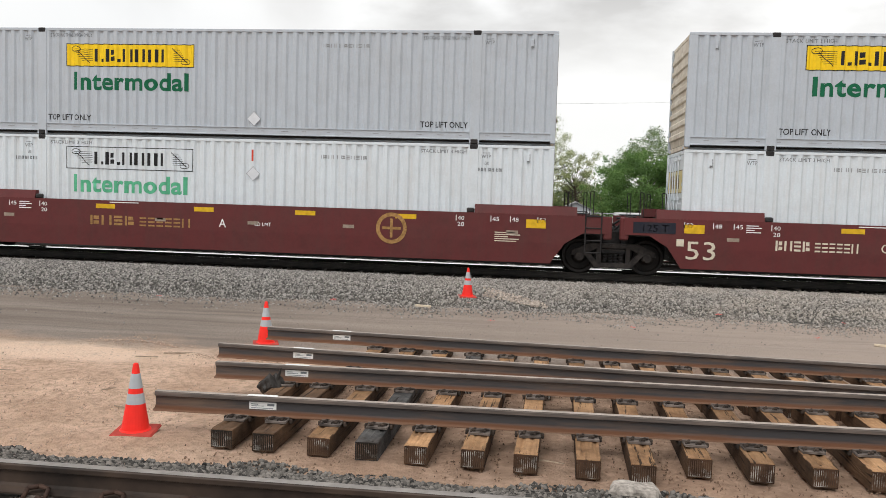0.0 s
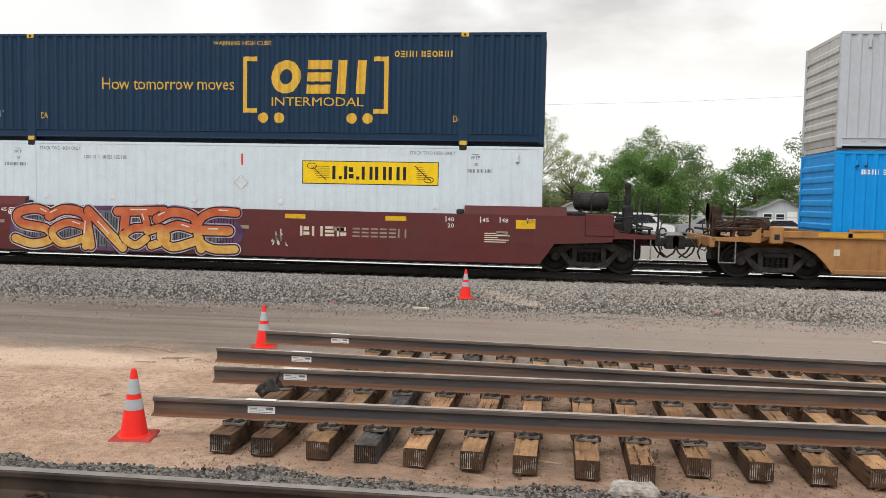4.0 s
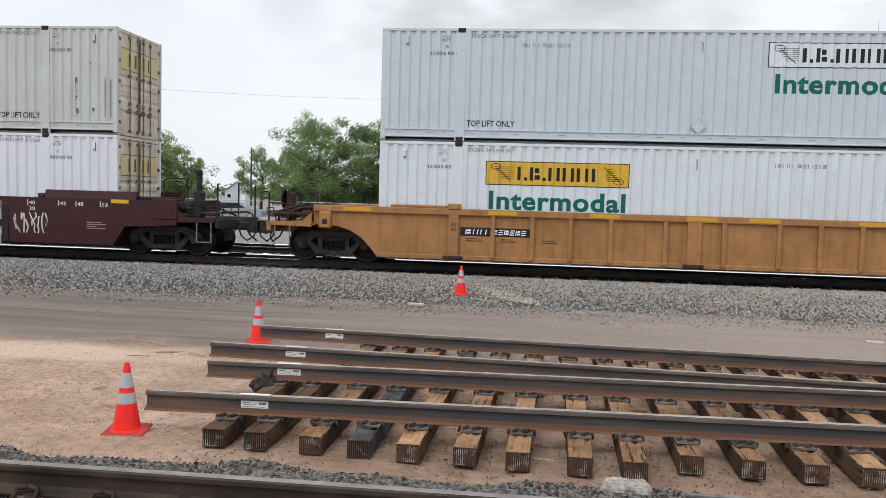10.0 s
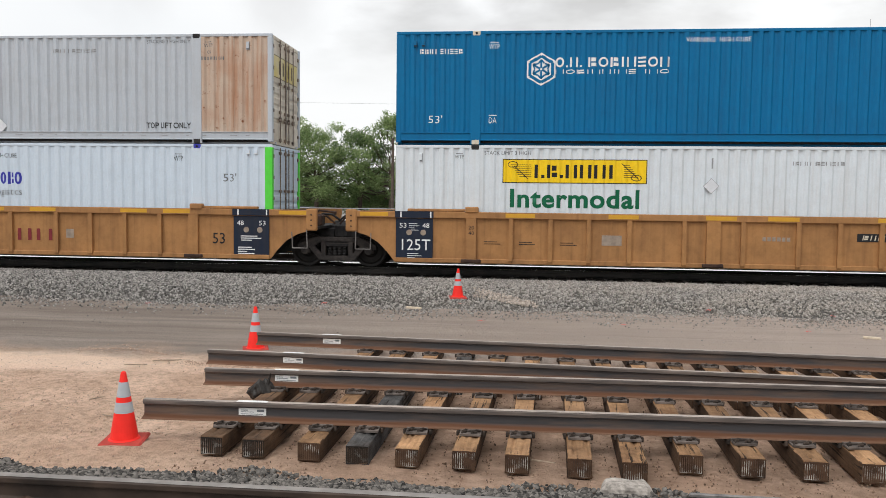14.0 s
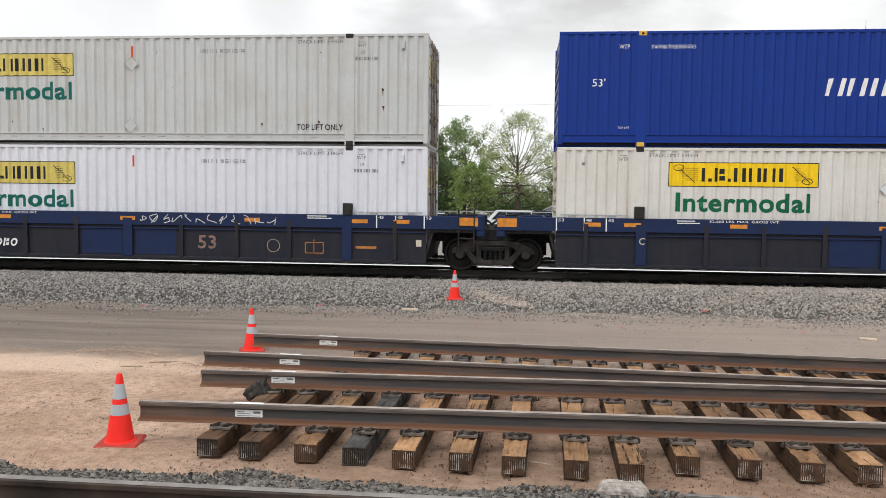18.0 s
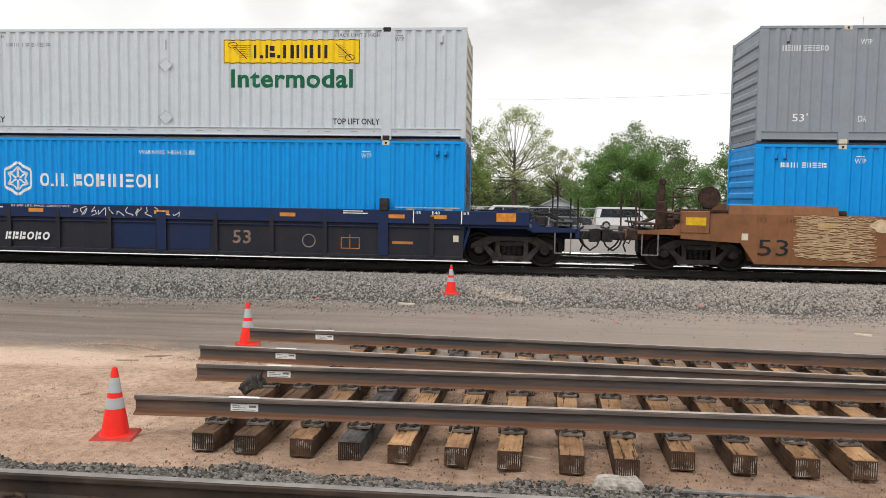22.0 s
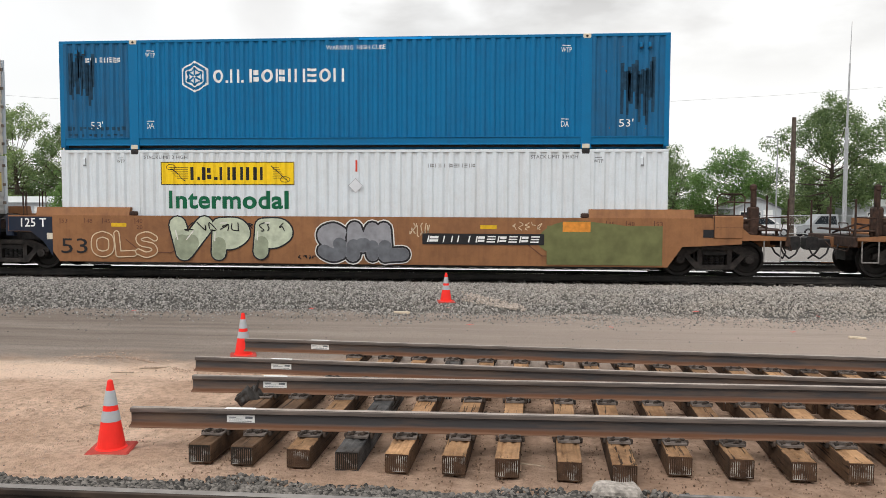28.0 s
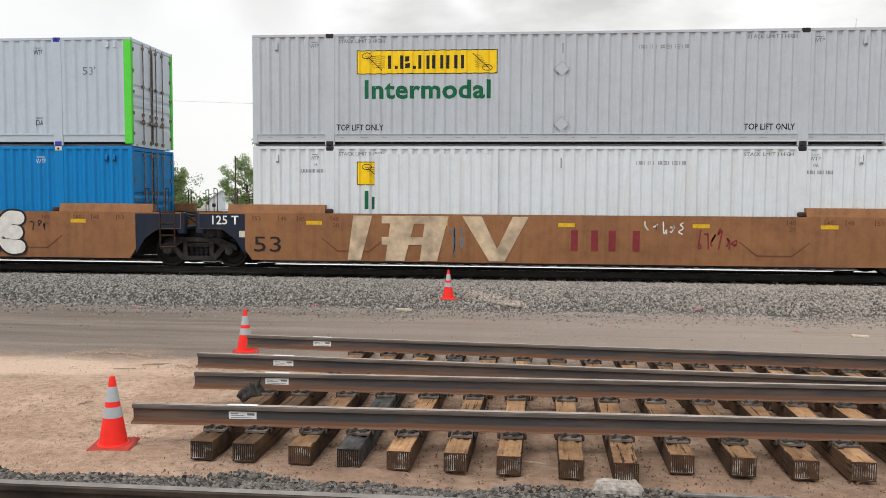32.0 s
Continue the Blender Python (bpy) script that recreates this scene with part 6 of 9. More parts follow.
jbh("n1", 1, "jbh_dirty", "stained white container with weathered yellow sign and rust marks", sign_mat="yellow_old", text_mat="teal", pin=True, dash=[8.1], diamond=[(8.1, 2.15), (8.05, 0.5)], end_mat="end_grey", sz=1.84, shift=0.10)
jbh("n1", 0, "jbh_new", "white container with faded yellow sign and teal lettering", sign_mat="yellow_old", text_mat="teal", top_lift=False, pin=True, dash=[8.1], end_mat="end_grey", sz=1.83, shift=0.10)
c = container("n2", 1, "royal", "royal blue container with white and orange marks and green leaf", pitch=0.25, depth=0.036, end_mat="royal", casting="csx_gold", marks=False)
strokes(c, "hhii", 6.52, 8.00, 1.27, 1.70, "white", y, 0.24, 0.22)
strokes(c, "ss", 8.06, 8.70, 1.27, 1.70, "orange_ink", y, 0.25, 0.12)
strokes(c, ".ooh", 8.75, 9.64, 1.27, 1.50, "white", y, 0.26)
lf = Shape()
pts = [(0, 0), (0.25, 0.28), (0.62, 0.38), (0.98, 0.24), (1.12, -0.10), (1.0, -0.30), (0.62, -0.34), (0.26, -0.22)]
cs, sn = math.cos(-0.5), math.sin(-0.5)
lf.add([(12.73 + px * cs - pz * sn, y, 1.55 + px * sn + pz * cs) for px, pz in pts], [tuple(range(8))])
ribbon(lf, [(13.55, 1.15), (13.85, 0.93)], 0.05, y - 0.001)
part("leaf_mark", lf, "leaf_green", c, "green leaf emblem")
lv = Shape()
for k in range(4):
    ribbon(lv, [(12.98 + k * 0.19, 1.22 + 0.04 * k), (13.16 + k * 0.17, 1.42 - 0.03 * k)], 0.03, y - 0.003)
tagged(part("leaf_veins", lv, "white", c), kind="stuff")
for xx in (0.85, 14.85):
    words(c, "53'", xx, 1.52, 0.2, "white", y, 0.32)
for xx in (1.5, 14.4):
    words(c, "WTP", xx, 2.46, 0.11, "white", y, 0.26)
    words(c, "TOP LIFT", xx, 0.45, 0.06, "white", y, 0.3)
words(c, "STACKING THREE HIGH ONLY", 2.3, 2.46, 0.10, "white", y, 1.1)
words(c, "STACKING THREE HIGH ONLY", 12.7, 2.46, 0.10, "white", y, 1.1)
strokes(c, "bhbh shsbbob", 10.7, 11.9, 2.44, 2.54, "white", y, 0.2)
jbh("n2", 0, "jbh_cream", "cream container with yellow sign under a blue container", top_lift=False, sign_mat="yellow", dash=[8.1], diamond=[(8.1, 1.9)], sz=1.92)
jbh("n3", 1, "jbh_cool", "cool pale grey container with yellow sign near its far end", sign=9.69, doors="L", diamond=[(8.1, 1.93), (8.1, 0.55)], dash=[8.1], end_mat="end_cream", sz=1.98)
blue_box("n3", 0, "blue_bright", "bright blue container with outlined hexagon on a navy car")
c = container("o1", 1, "box_grey", "plain mid-grey container above a blue container", pitch=0.26, depth=0.036, end_mat="box_grey", casting="cream_ink", marks="ink")
words(c, "WARNING HIGH CUBE", 7.2, 2.58, 0.12, "decal", y, 1.6)
for xx in (2.40, 13.42):
    words(c, "WTP", xx, 2.44, 0.13, "white", y, 0.27)
    words(c, "DA", xx + 0.02, 0.55, 0.16, "white", y, 0.2)
for xx in (0.85, 14.9):
    words(c, "53'", xx, 0.55, 0.2, "white", y, 0.36)
strokes(c, "hshh ssssbo", 0.55, 1.65, 2.28, 2.42, "decal", y, 0.2)
blue_box("o1", 0, "blue_bright", "bright blue container with white hexagon on a rusty brown car")
jbh("o2", 1, "jbh_grey", "pale grey container with yellow sign and green lettering", diamond=[(8.1, 0.55)], dash=[8.1], doors="R", end_mat="end_cream", sz=1.97)
jbh("o2", 0, "jbh_white", "white container with yellow sign over graffiti covered car", top_lift=False, diamond=[(8.1, 1.95)], dash=[8.1], end_mat="end_grey", sz=1.955)
blue_box("o3", 1, "blue_deep", "deep blue container with streaked end panels and white hexagon", solid=True, left_mat="blue_worn", right_mat="blue_worn")
patch(moving[-1][0], 8.2, 10.1, BOX_H - 0.075, BOX_H - 0.02, "blue_bright", FACE - 0.004, "rail_patch", "light blue strip on the top rail")
rnd = random.Random(31)
for x0_, x1_, z0_, z1_, n_ in ((0.25, 0.95, 1.15, 2.62, 11), (14.93, 15.75, 0.55, 2.30, 15), (0.2, 1.8, 0.50, 0.62, 12), (0.2, 1.8, 0.34, 0.42, 9)):
    st = Shape()
    for k in range(n_):
        xa = x0_ + (x1_ - x0_) * (k + rnd.random() * 0.6) / n_
        za = z1_ - rnd.uniform(0.0, 0.25) * (z1_ - z0_)
        zb = z0_ + rnd.uniform(0.0, 0.55) * (z1_ - z0_)
        st.add([(xa, FACE - 0.0045, zb), (xa + 0.06 + 0.03 * rnd.random(), FACE - 0.0045, zb), (xa + 0.08, FACE - 0.0045, za), (xa - 0.01, FACE - 0.0045, za)], [(0, 1, 2, 3)])
    tagged(part("dark_streak", st, "streak", moving[-1][0], "dark weathered streaks"), kind="stuff")
jbh("o3", 0, "jbh_white", "bright white container with yellow sign and green lettering", top_lift=False, diamond=[(8.1, 1.95)], dash=[8.1], end_mat="end_grey", sz=1.965)
ice_box("q1", 1, "ice white container with lime green corner posts on a blue container", doors="R")
blue_box("q1", 0, "blue_mid", "mid blue container with solid white hexagon emblem", solid=True)
jbh("q2", 1, "jbh_grey", "pale grey container with yellow sign and green lettering", diamond=[(8.1, 1.95), (8.1, 0.55)], dash=[8.1], end_mat="end_grey", sz=1.85)
cq = jbh("q2", 0, "jbh_white", "white container with a plain panel covering its sign", top_lift=False, pin=True, dash=[8.1], sz=1.885)
part("cover_panel", corrugated(3.28, 6.5, 1.0, 2.70, 0.28, 0.03, FACE - 0.05), "jbh_white", cq, "plain patch panel over the sign")


def drape(ob, c, runs, depth):
    """Lays painted marks down into the ribs of the panel that they are painted on."""
    me = ob.data.copy()
    off = Vector((0, 0, 0))
    o = ob
    while o is not c:
        off += o.matrix_basis.translation
        o = o.parent
    xs = [v.co.x + off.x for v in me.vertices]
    if not xs:
        return
    bm = bmesh.new()
    bm.from_mesh(me)
    for a_, b_, p in runs:
        k = max(0, math.floor((min(xs) - a_) / p))
        while a_ + k * p < min(b_, max(xs)):
            for f_ in (0.0, *RIB):
                x = a_ + (k + f_) * p
                if min(xs) < x < max(xs):
                    bmesh.ops.bisect_plane(bm, geom=bm.verts[:] + bm.edges[:] + bm.faces[:], plane_co=(x - off.x, 0, 0), plane_no=(1, 0, 0), dist=1e-5)
            k += 1
    for v in bm.verts:
        x = v.co.x + off.x
        for a_, b_, p in runs:
            if a_ <= x <= b_:
                t = (x - a_) / p % 1.0
                v.co.y += depth * rib_depth(t)
    bm.to_mesh(me)
    bm.free()
    ob.data = me


def rust_marks(c, spots, seed):
    """Rust blisters with short runs below them."""
    rnd = random.Random(seed)
    for x, z, r in spots:
        s = Shape()
        blob(s, x, z, r, r * 1.2, FACE - 0.005, int(x * 97), 12, 0.4)
        h = r * rnd.uniform(2.0, 5.0)
        s.add([(x - r * 0.5, FACE - 0.0045, z), (x - r * 0.15, FACE - 0.0045, z - h), (x + r * 0.2, FACE - 0.0045, z - h * 0.9), (x + r * 0.5, FACE - 0.0045, z)], [(0, 1, 2, 3)])
        part("rust_mark", s, "rust_run", c, "brown rust spot with a run")


for c, runs, depth in ribbed:
    if c.name in dirty:
        rnd = random.Random(len(c.name) + int(c.location.x))
        rust_marks(c, [(rnd.uniform(2.5, 13.6), rnd.choice((0.40, 0.46, 0.55, 0.62)), rnd.uniform(0.014, 0.036)) for _ in range(4)]
                   + [(rnd.uniform(0.4, 15.7), rnd.uniform(0.6, 2.6), rnd.uniform(0.008, 0.018)) for _ in range(6)] + [(14.95, 1.45, 0.035), (14.97, 1.0, 0.03)], 3)

PAINTED = ("rust_mark", "dark_streak", "lettering", "sign", "border", "scroll", "hexagon_mark", "ring_mark", "leaf_", "red_mark", "grey_mark", "arrow_mark", "bracket_emblem")
for c, runs, depth in ribbed:
    for ob in c.children_recursive:
        if ob.name.startswith(PAINTED):
            drape(ob, c, runs, depth)


# ---- well cars ----
HALF = BOX_L / 2
SIDE = -1.52
WHEEL_R = 0.45
wheelsets = []   # (wheelset, car place, x in the car)

frame_shape = Shape().prism([(-1.06, 0.60), (-0.62, 0.80), (0.62, 0.80), (1.06, 0.60), (1.08, 0.47), (0.70, 0.52), (0.42, 0.68), (-0.42, 0.68), (-0.70, 0.52), (-1.08, 0.47)], -0.08, 0.08)
frame_shape.prism([(-0.80, 0.56), (-0.64, 0.56), (-0.36, 0.30), (0.36, 0.30), (0.64, 0.56), (0.80, 0.56), (0.48, 0.19), (-0.48, 0.19)], -0.085, 0.085)
frame_shape.box(-0.36, 0.36, -0.10, -0.07, 0.70, 0.745).box(-0.33, 0.33, -0.095, -0.07, 0.625, 0.65)
frame_shape.box(-0.43, -0.31, -0.075, 0.075, 0.25, 0.72).box(0.31, 0.43, -0.075, 0.075, 0.25, 0.72)
FRAME_ME = frame_shape.mesh("side_frame")
spring_shape = Shape()
for k in range(4):
    for j in range(6):
        spring_shape.lathe([(0.052, 0.30 + j * 0.042), (0.06, 0.312 + j * 0.042), (0.052, 0.326 + j * 0.042)], 10, "z", (-0.20 + k * 0.133, 0, 0))
spring_shape.box(-0.30, 0.30, -0.07, 0.07, 0.56, 0.66)
SPRING_ME = spring_shape.mesh("spring_nest")
bear = Shape().cbox(-0.13, 0.13, -0.08, 0.08, 0.37, 0.56, 0.02).lathe([(0.10, -0.13), (0.115, -0.12), (0.115, -0.05), (0.06, -0.05)], 16, "y", (0, 0, WHEEL_R))
for k in range(3):
    bear.tube((0.05 * math.cos(k * 2.09), -0.145, WHEEL_R + 0.05 * math.sin(k * 2.09)), (0.05 * math.cos(k * 2.09), -0.12, WHEEL_R + 0.05 * math.sin(k * 2.09)), 0.014, 6)
BEAR_ME = bear.mesh("bearing_box")
ws = Shape().tube((0, -1.0, 0), (0, 1.0, 0), 0.075, 12)
for s in (-1, 1):
    ws.lathe([(0.10, s * 0.86), (0.16, s * 0.84), (0.20, s * 0.80), (0.34, s * 0.79), (0.375, s * 0.84), (WHEEL_R - 0.01, s * 0.845), (WHEEL_R, s * 0.80), (WHEEL_R + 0.004, s * 0.72),
              (WHEEL_R + 0.028, s * 0.705), (WHEEL_R + 0.02, s * 0.69), (0.37, s * 0.69), (0.2, s * 0.74)], 32, "y")
    for k in range(3):
        a_ = k * 2.094
        ws.lathe([(0.03, s * 0.795), (0.03, s * 0.80)], 8, "y", (0.27 * math.cos(a_), 0, 0.27 * math.sin(a_)))
WHEEL_ME = ws.mesh("wheelset")


def truck(car, unit, cx):
    for s in (-1, 1):
        part("side_frame", FRAME_ME, "steel", car, "cast steel truck side frame", at=pose(cx, s * 1.0, 0))
        part("spring_nest", SPRING_ME, "gear_dark", car, at=pose(cx, s * 1.0, 0))
        for w in (-0.865, 0.865):
            part("bearing_box", BEAR_ME, "steel", car, at=pose(cx + w, s * 1.0, 0, 0, 0, 0 if s < 0 else 180))
    part("bolster", Shape().cbox(cx - 0.30, cx + 0.30, -0.90, 0.90, 0.30, 0.76, 0.03), "steel", car)
    part("center_sill", Shape().cbox(cx - 1.42, cx + 1.42, -0.30, 0.30, 0.40, 0.98, 0.02), "gear_dark", car)
    part("brake_beam", Shape().tube((cx - 0.55, -0.8, 0.42), (cx - 0.55, 0.8, 0.42), 0.05, 8).tube((cx + 0.55, -0.8, 0.42), (cx + 0.55, 0.8, 0.42), 0.05, 8).tube((cx - 0.9, -0.35, 0.5), (cx + 0.9, -0.30, 0.42), 0.03, 6), "gear_dark", car)
    for w in (-0.865, 0.865):
        o = part("wheelset", WHEEL_ME, "wheel", car, "dark steel wheels on an axle", at=pose(cx + w, 0, WHEEL_R))
        wheelsets.append((o, UNIT_X[unit], cx + w))
        part("brake_shoe", Shape().cbox(cx + w * 0.42 - 0.05, cx + w * 0.42 + 0.05, -0.82, 0.82, 0.33, 0.45, 0.015), "gear_dark", car)


def well_car(unit, style, label, ends, body, chord=None, web=None, edge=None, gear="gear"):
    """ends: two of 'own' (articulated, with the shared truck), 'art' (articulated, resting on the neighbour's truck) and 'end' (coupler and truck)."""
    car = thing("well_car", label, "railcar", "well cars of the train", at=pose(UNIT_X[unit], TRACK_Y, RAIL_Z))
    moving.append((car, UNIT_X[unit], RAIL_Z))
    zt = {"smooth": 1.50, "rib": 1.53, "navy": 1.46, "low": 1.25}[style]
    zb = 0.22 if style != "smooth" else 0.255
    dark = "gear_dark"
    chord, web, edge = chord or body, web or body, edge or body
    left, right = ends

    def outline(kind, low):
        """End of the side wall, left-hand, from the top down to the sill."""
        if style == "smooth":
            far = -1.42 if kind != "end" else -1.80
            return [(far, 1.52), (far, 1.06 if kind != "end" else 0.86), (-0.80, 1.06 if kind != "end" else 0.80), (0.02, low)]
        far = (-1.24 if style == "rib" else -1.46) if kind != "end" else -1.70
        arch = [(-1.05, 0.98), (-0.72, 0.88), (-0.42, 0.70), (-0.18, 0.45), (0.0, low)]
        if style == "navy":
            arch = [(-1.0, 1.10), (-0.02, 1.10), (0.0, low)]
        return [(far, zt - 0.03), (far, 1.02 if style != "navy" else 1.14)] + arch

    ol, orr = outline(left, zb), [(BOX_L - x, z) for x, z in reversed(outline(right, zb))]
    poly = ol + orr
    for s in (-1, 1):
        y0, y1 = sorted((s * 1.52, s * 1.45))
        if style == "smooth":
            cut = 0.78
            up = [(x, z) for x, z in ol if z > cut] + [(-0.34, cut)]
            up = up + [(BOX_L - x, z) for x, z in reversed([(x, z) for x, z in outline(right, zb) if z > cut] + [(-0.34, cut)])]
            up = [(x, min(z, zt)) for x, z in up]
            part("side_wall", Shape().prism(up, y0, y1), body, car)
            lo = Shape().prism([(-0.34, cut), (0.02, zb), (BOX_L - 0.02, zb), (BOX_L + 0.34, cut)], y0, y1)
            lo.v = [(x, y - s * (cut - z) * 0.04, z) for x, y, z in lo.v]
            part("lower_side_wall", lo, body, car)
        elif style == "navy":
            part("top_chord", Shape().cbox(min(ol[0][0], 0), max(orr[-1][0], BOX_L), y0, y1, 1.10, zt, 0.015), chord, car)
            ya, yb = sorted((s * 1.40, s * 1.46))
            part("side_web", Shape().box(0.0, BOX_L, ya, yb, zb, 1.10), web, car)
            part("web_lip", Shape().cbox(0.0, BOX_L, *sorted((s * 1.44, s * 1.50)), 1.00, 1.03, 0.006), chord, car)
            part("sill", Shape().cbox(0.0, BOX_L, *sorted((s * 1.36, s * 1.52)), zb - 0.02, zb + 0.06, 0.01), web, car)
        else:
            ya, yb = sorted((s * 1.40, s * 1.45))
            part("side_web", Shape().prism([(x, min(z, zt - 0.15)) for x, z in poly], ya, yb), web, car)
            part("top_chord", Shape().cbox(ol[0][0], orr[-1][0], y0, y1, zt - 0.17, zt, 0.015), chord, car)
            part("sill", Shape().cbox(0.02, BOX_L - 0.02, *sorted((s * 1.40, s * 1.50)), zb - 0.02, zb + 0.10, 0.015), web, car)
    # posts of the ribbed sides
    posts = {"rib": (2.02, 3.04, 4.05, 5.02, 6.03, 7.39, 8.1, 8.82, 10.15, 11.13, 12.11, 13.10, 14.04), "low": (2.03, 3.86, 5.70, 6.92, 8.13, 9.33, 10.54, 12.33, 14.12),
             "navy": (0.75, 2.13, 3.73, 5.13, 6.59, 8.05, 9.55, 11.08, 12.51, 14.06, 15.33)}.get(style, ())
    heavy = {"rib": (2.02, 8.1, 14.04), "low": (2.03, 14.12), "navy": (2.13, 8.05, 14.06)}.get(style, ())
    for x in posts:
        w = 0.13 if x in heavy else 0.055
        if style == "rib" and x == 8.1:
            w = 0.17
        for s in (-1, 1):
            pr = Shape().prism_x([(s * 1.44, zt - 0.16), (s * 1.53, zt - 0.16), (s * 1.53, zb + 0.06), (s * 1.50, zb), (s * 1.44, zb)], x - w, x + w)
            p_ = part("post", pr, chord if (style == "navy" and x in heavy) else web, car)
            if s < 0 and x in heavy and style != "navy":
                part("post_foot", Shape().cbox(x - 0.26, x + 0.26, -1.545, -1.46, zb - 0.01, zb + 0.09, 0.02), gear, p_)
    # floor of the well, cross bearers
    fl = Shape().box(0.3, BOX_L - 0.3, -1.40, 1.40, 0.26, 0.30)
    for i in range(5):
        fl.box(1.6 + i * 3.2, 1.9 + i * 3.2, -1.44, 1.44, 0.26, 0.355)
    part("well_floor", fl, gear, car)
    # ends
    for side, kind in (("L", left), ("R", right)):
        def put(name, s, mk, lab="", soft=False):
            if side == "R":
                s.mirror_x(HALF)
            return part(name, s, mk, car, lab, soft=soft)
        put("bulkhead", Shape().prism([(0.10, 0.3), (-0.25, zt), (-0.31, zt), (0.02, 0.3)], -1.40, 1.40), dark if kind != "end" else body)
        xe = -1.30 if kind != "end" else -1.70
        put("end_deck", Shape().cbox(xe, -0.1, -1.44, 1.44, 1.02, 1.10, 0.01), dark if kind != "end" else body)
        put("centre_sill", Shape().cbox(-1.9 if kind != "end" else -3.0, 0.05, -0.32, 0.32, 0.74, 1.02, 0.02), dark if kind != "end" else body)
        if style == "smooth":
            for s in (-1, 1):
                put("raised_guard", Shape().prism_x([(s * 1.50, 1.49), (s * 1.44, 1.72), (s * 1.30, 1.72), (s * 1.30, 1.49)], -0.63, 1.99), body)
                put("stop_block", Shape().cbox(2.0, 2.2, *sorted((s * 1.38, s * 1.50)), 1.49, 1.62, 0.03), gear)
        else:
            for s in (-1, 1):
                put("guide_block", Shape().cbox(1.86 if style != "navy" else 1.96, 2.2, *sorted((s * 1.36, s * 1.55)), zt - 0.02, zt + (0.13 if style != "navy" else 0.30), 0.02), chord if style != "navy" else "gear_dark")
                if style == "navy":
                    put("guide_plate", Shape().box(0.1, 1.8, *sorted((s * 1.36, s * 1.44)), zt + 0.05, zt + 0.08).box(0.3, 0.5, *sorted((s * 1.38, s * 1.43)), zt, zt + 0.05).box(1.3, 1.5, *sorted((s * 1.38, s * 1.43)), zt, zt + 0.05), "galv")
                else:
                    put("guide_plate", Shape().cbox(0.35, 1.85, *sorted((s * 1.34, s * 1.47)), zt, zt + 0.07, 0.015), chord)
        if kind == "own":
            truck(car, unit, -1.62 if side == "L" else BOX_L + 1.62)
            put("connector", Shape().lathe([(0.36, 0.72), (0.40, 0.80), (0.40, 1.08), (0.30, 1.22)], 20, "z", (-1.62, 0, 0)), dark, soft=False)
        if kind in ("own", "art"):
            # fittings over the joint
            put("air_hose", Shape().path([(-1.0, -0.55, 1.25), (-1.2, -0.60, 1.42), (-1.45, -0.58, 1.40), (-1.7, -0.5, 1.22)], 0.03, 8), "gear_dark")
            put("articulation_fittings", Shape().path([(-0.5, -1.0, 1.2), (-0.9, -1.0, 1.45), (-1.4, -0.9, 1.35), (-1.6, -0.8, 1.15)], 0.026, 6).path([(-0.7, -0.3, 1.15), (-1.0, -0.25, 1.5), (-1.5, -0.3, 1.45)], 0.03, 6)
                .path([(-0.4, 0.5, 1.3), (-1.3, 0.55, 1.4)], 0.03, 6).lathe([(0.05, 1.1), (0.12, 1.14), (0.12, 1.34), (0.05, 1.4)], 12, "z", (-0.75, -0.95, 0)), "gear_dark" if style != "rib" else gear)
            put("valve_box", Shape().cbox(-1.30, -0.95, -1.10, -0.75, 1.10, 1.40, 0.03), gear)
            if style == "rib":
                put("bracket", Shape().cbox(-1.28, -0.98, -1.545, -1.44, 0.98, 1.56, 0.03), body)
                for bz in (1.12, 1.26, 1.40):
                    put("bolt", Shape().tube((-1.13, -1.555, bz), (-1.13, -1.54, bz), 0.022, 8), gear)
                put("stirrup_step", Shape().path([(-1.0, -1.53, 1.0), (-1.02, -1.53, 0.52), (-0.62, -1.53, 0.52), (-0.60, -1.53, 0.95)], 0.014, 6), "galv_dull")
            else:
                put("bracket", Shape().cbox(-1.52, -1.30, -1.50, -1.30, 0.92, 1.50, 0.03), "slate_panel" if body in ("ttx_o", "ttx_dull") else body)
            for yy in (-1.40, 1.40) if style == "smooth" else ():
                for xx in (-0.95, -0.40):
                    put("handrail", Shape().path([(xx, yy, 1.45), (xx, yy, 2.12), (xx - 0.09, yy, 2.14), (xx - 0.09, yy, 1.45)], 0.012, 6), gear)
            if kind == "art" and style != "rib":
                put("ladder", Shape().path([(-1.25, -1.53, 0.55), (-1.25, -1.53, 1.62)], 0.018, 6).path([(-0.85, -1.53, 0.55), (-0.85, -1.53, 1.62)], 0.018, 6)
                    .path([(-1.25, -1.53, 0.57), (-0.85, -1.53, 0.57)], 0.018, 6).path([(-1.25, -1.53, 0.88), (-0.85, -1.53, 0.88)], 0.018, 6).path([(-1.25, -1.53, 1.2), (-0.85, -1.53, 1.2)], 0.018, 6)
                    .path([(-1.25, -1.53, 1.5), (-0.85, -1.53, 1.5)], 0.018, 6), gear)
        if kind == "end":
            truck(car, unit, -1.25 if side == "L" else BOX_L + 1.25)
            put("end_platform", Shape().cbox(-2.95, -1.65, -1.45, 1.45, 0.98, 1.05, 0.01).cbox(-2.98, -2.86, -1.50, 1.50, 0.80, 1.06, 0.015), gear if style == "smooth" else body)
            put("side_bracket", Shape().prism([(-1.75, 1.32), (-2.0, 1.10), (-2.9, 1.04), (-2.9, 0.96), (-1.75, 0.94)], -1.50, -1.44), body)
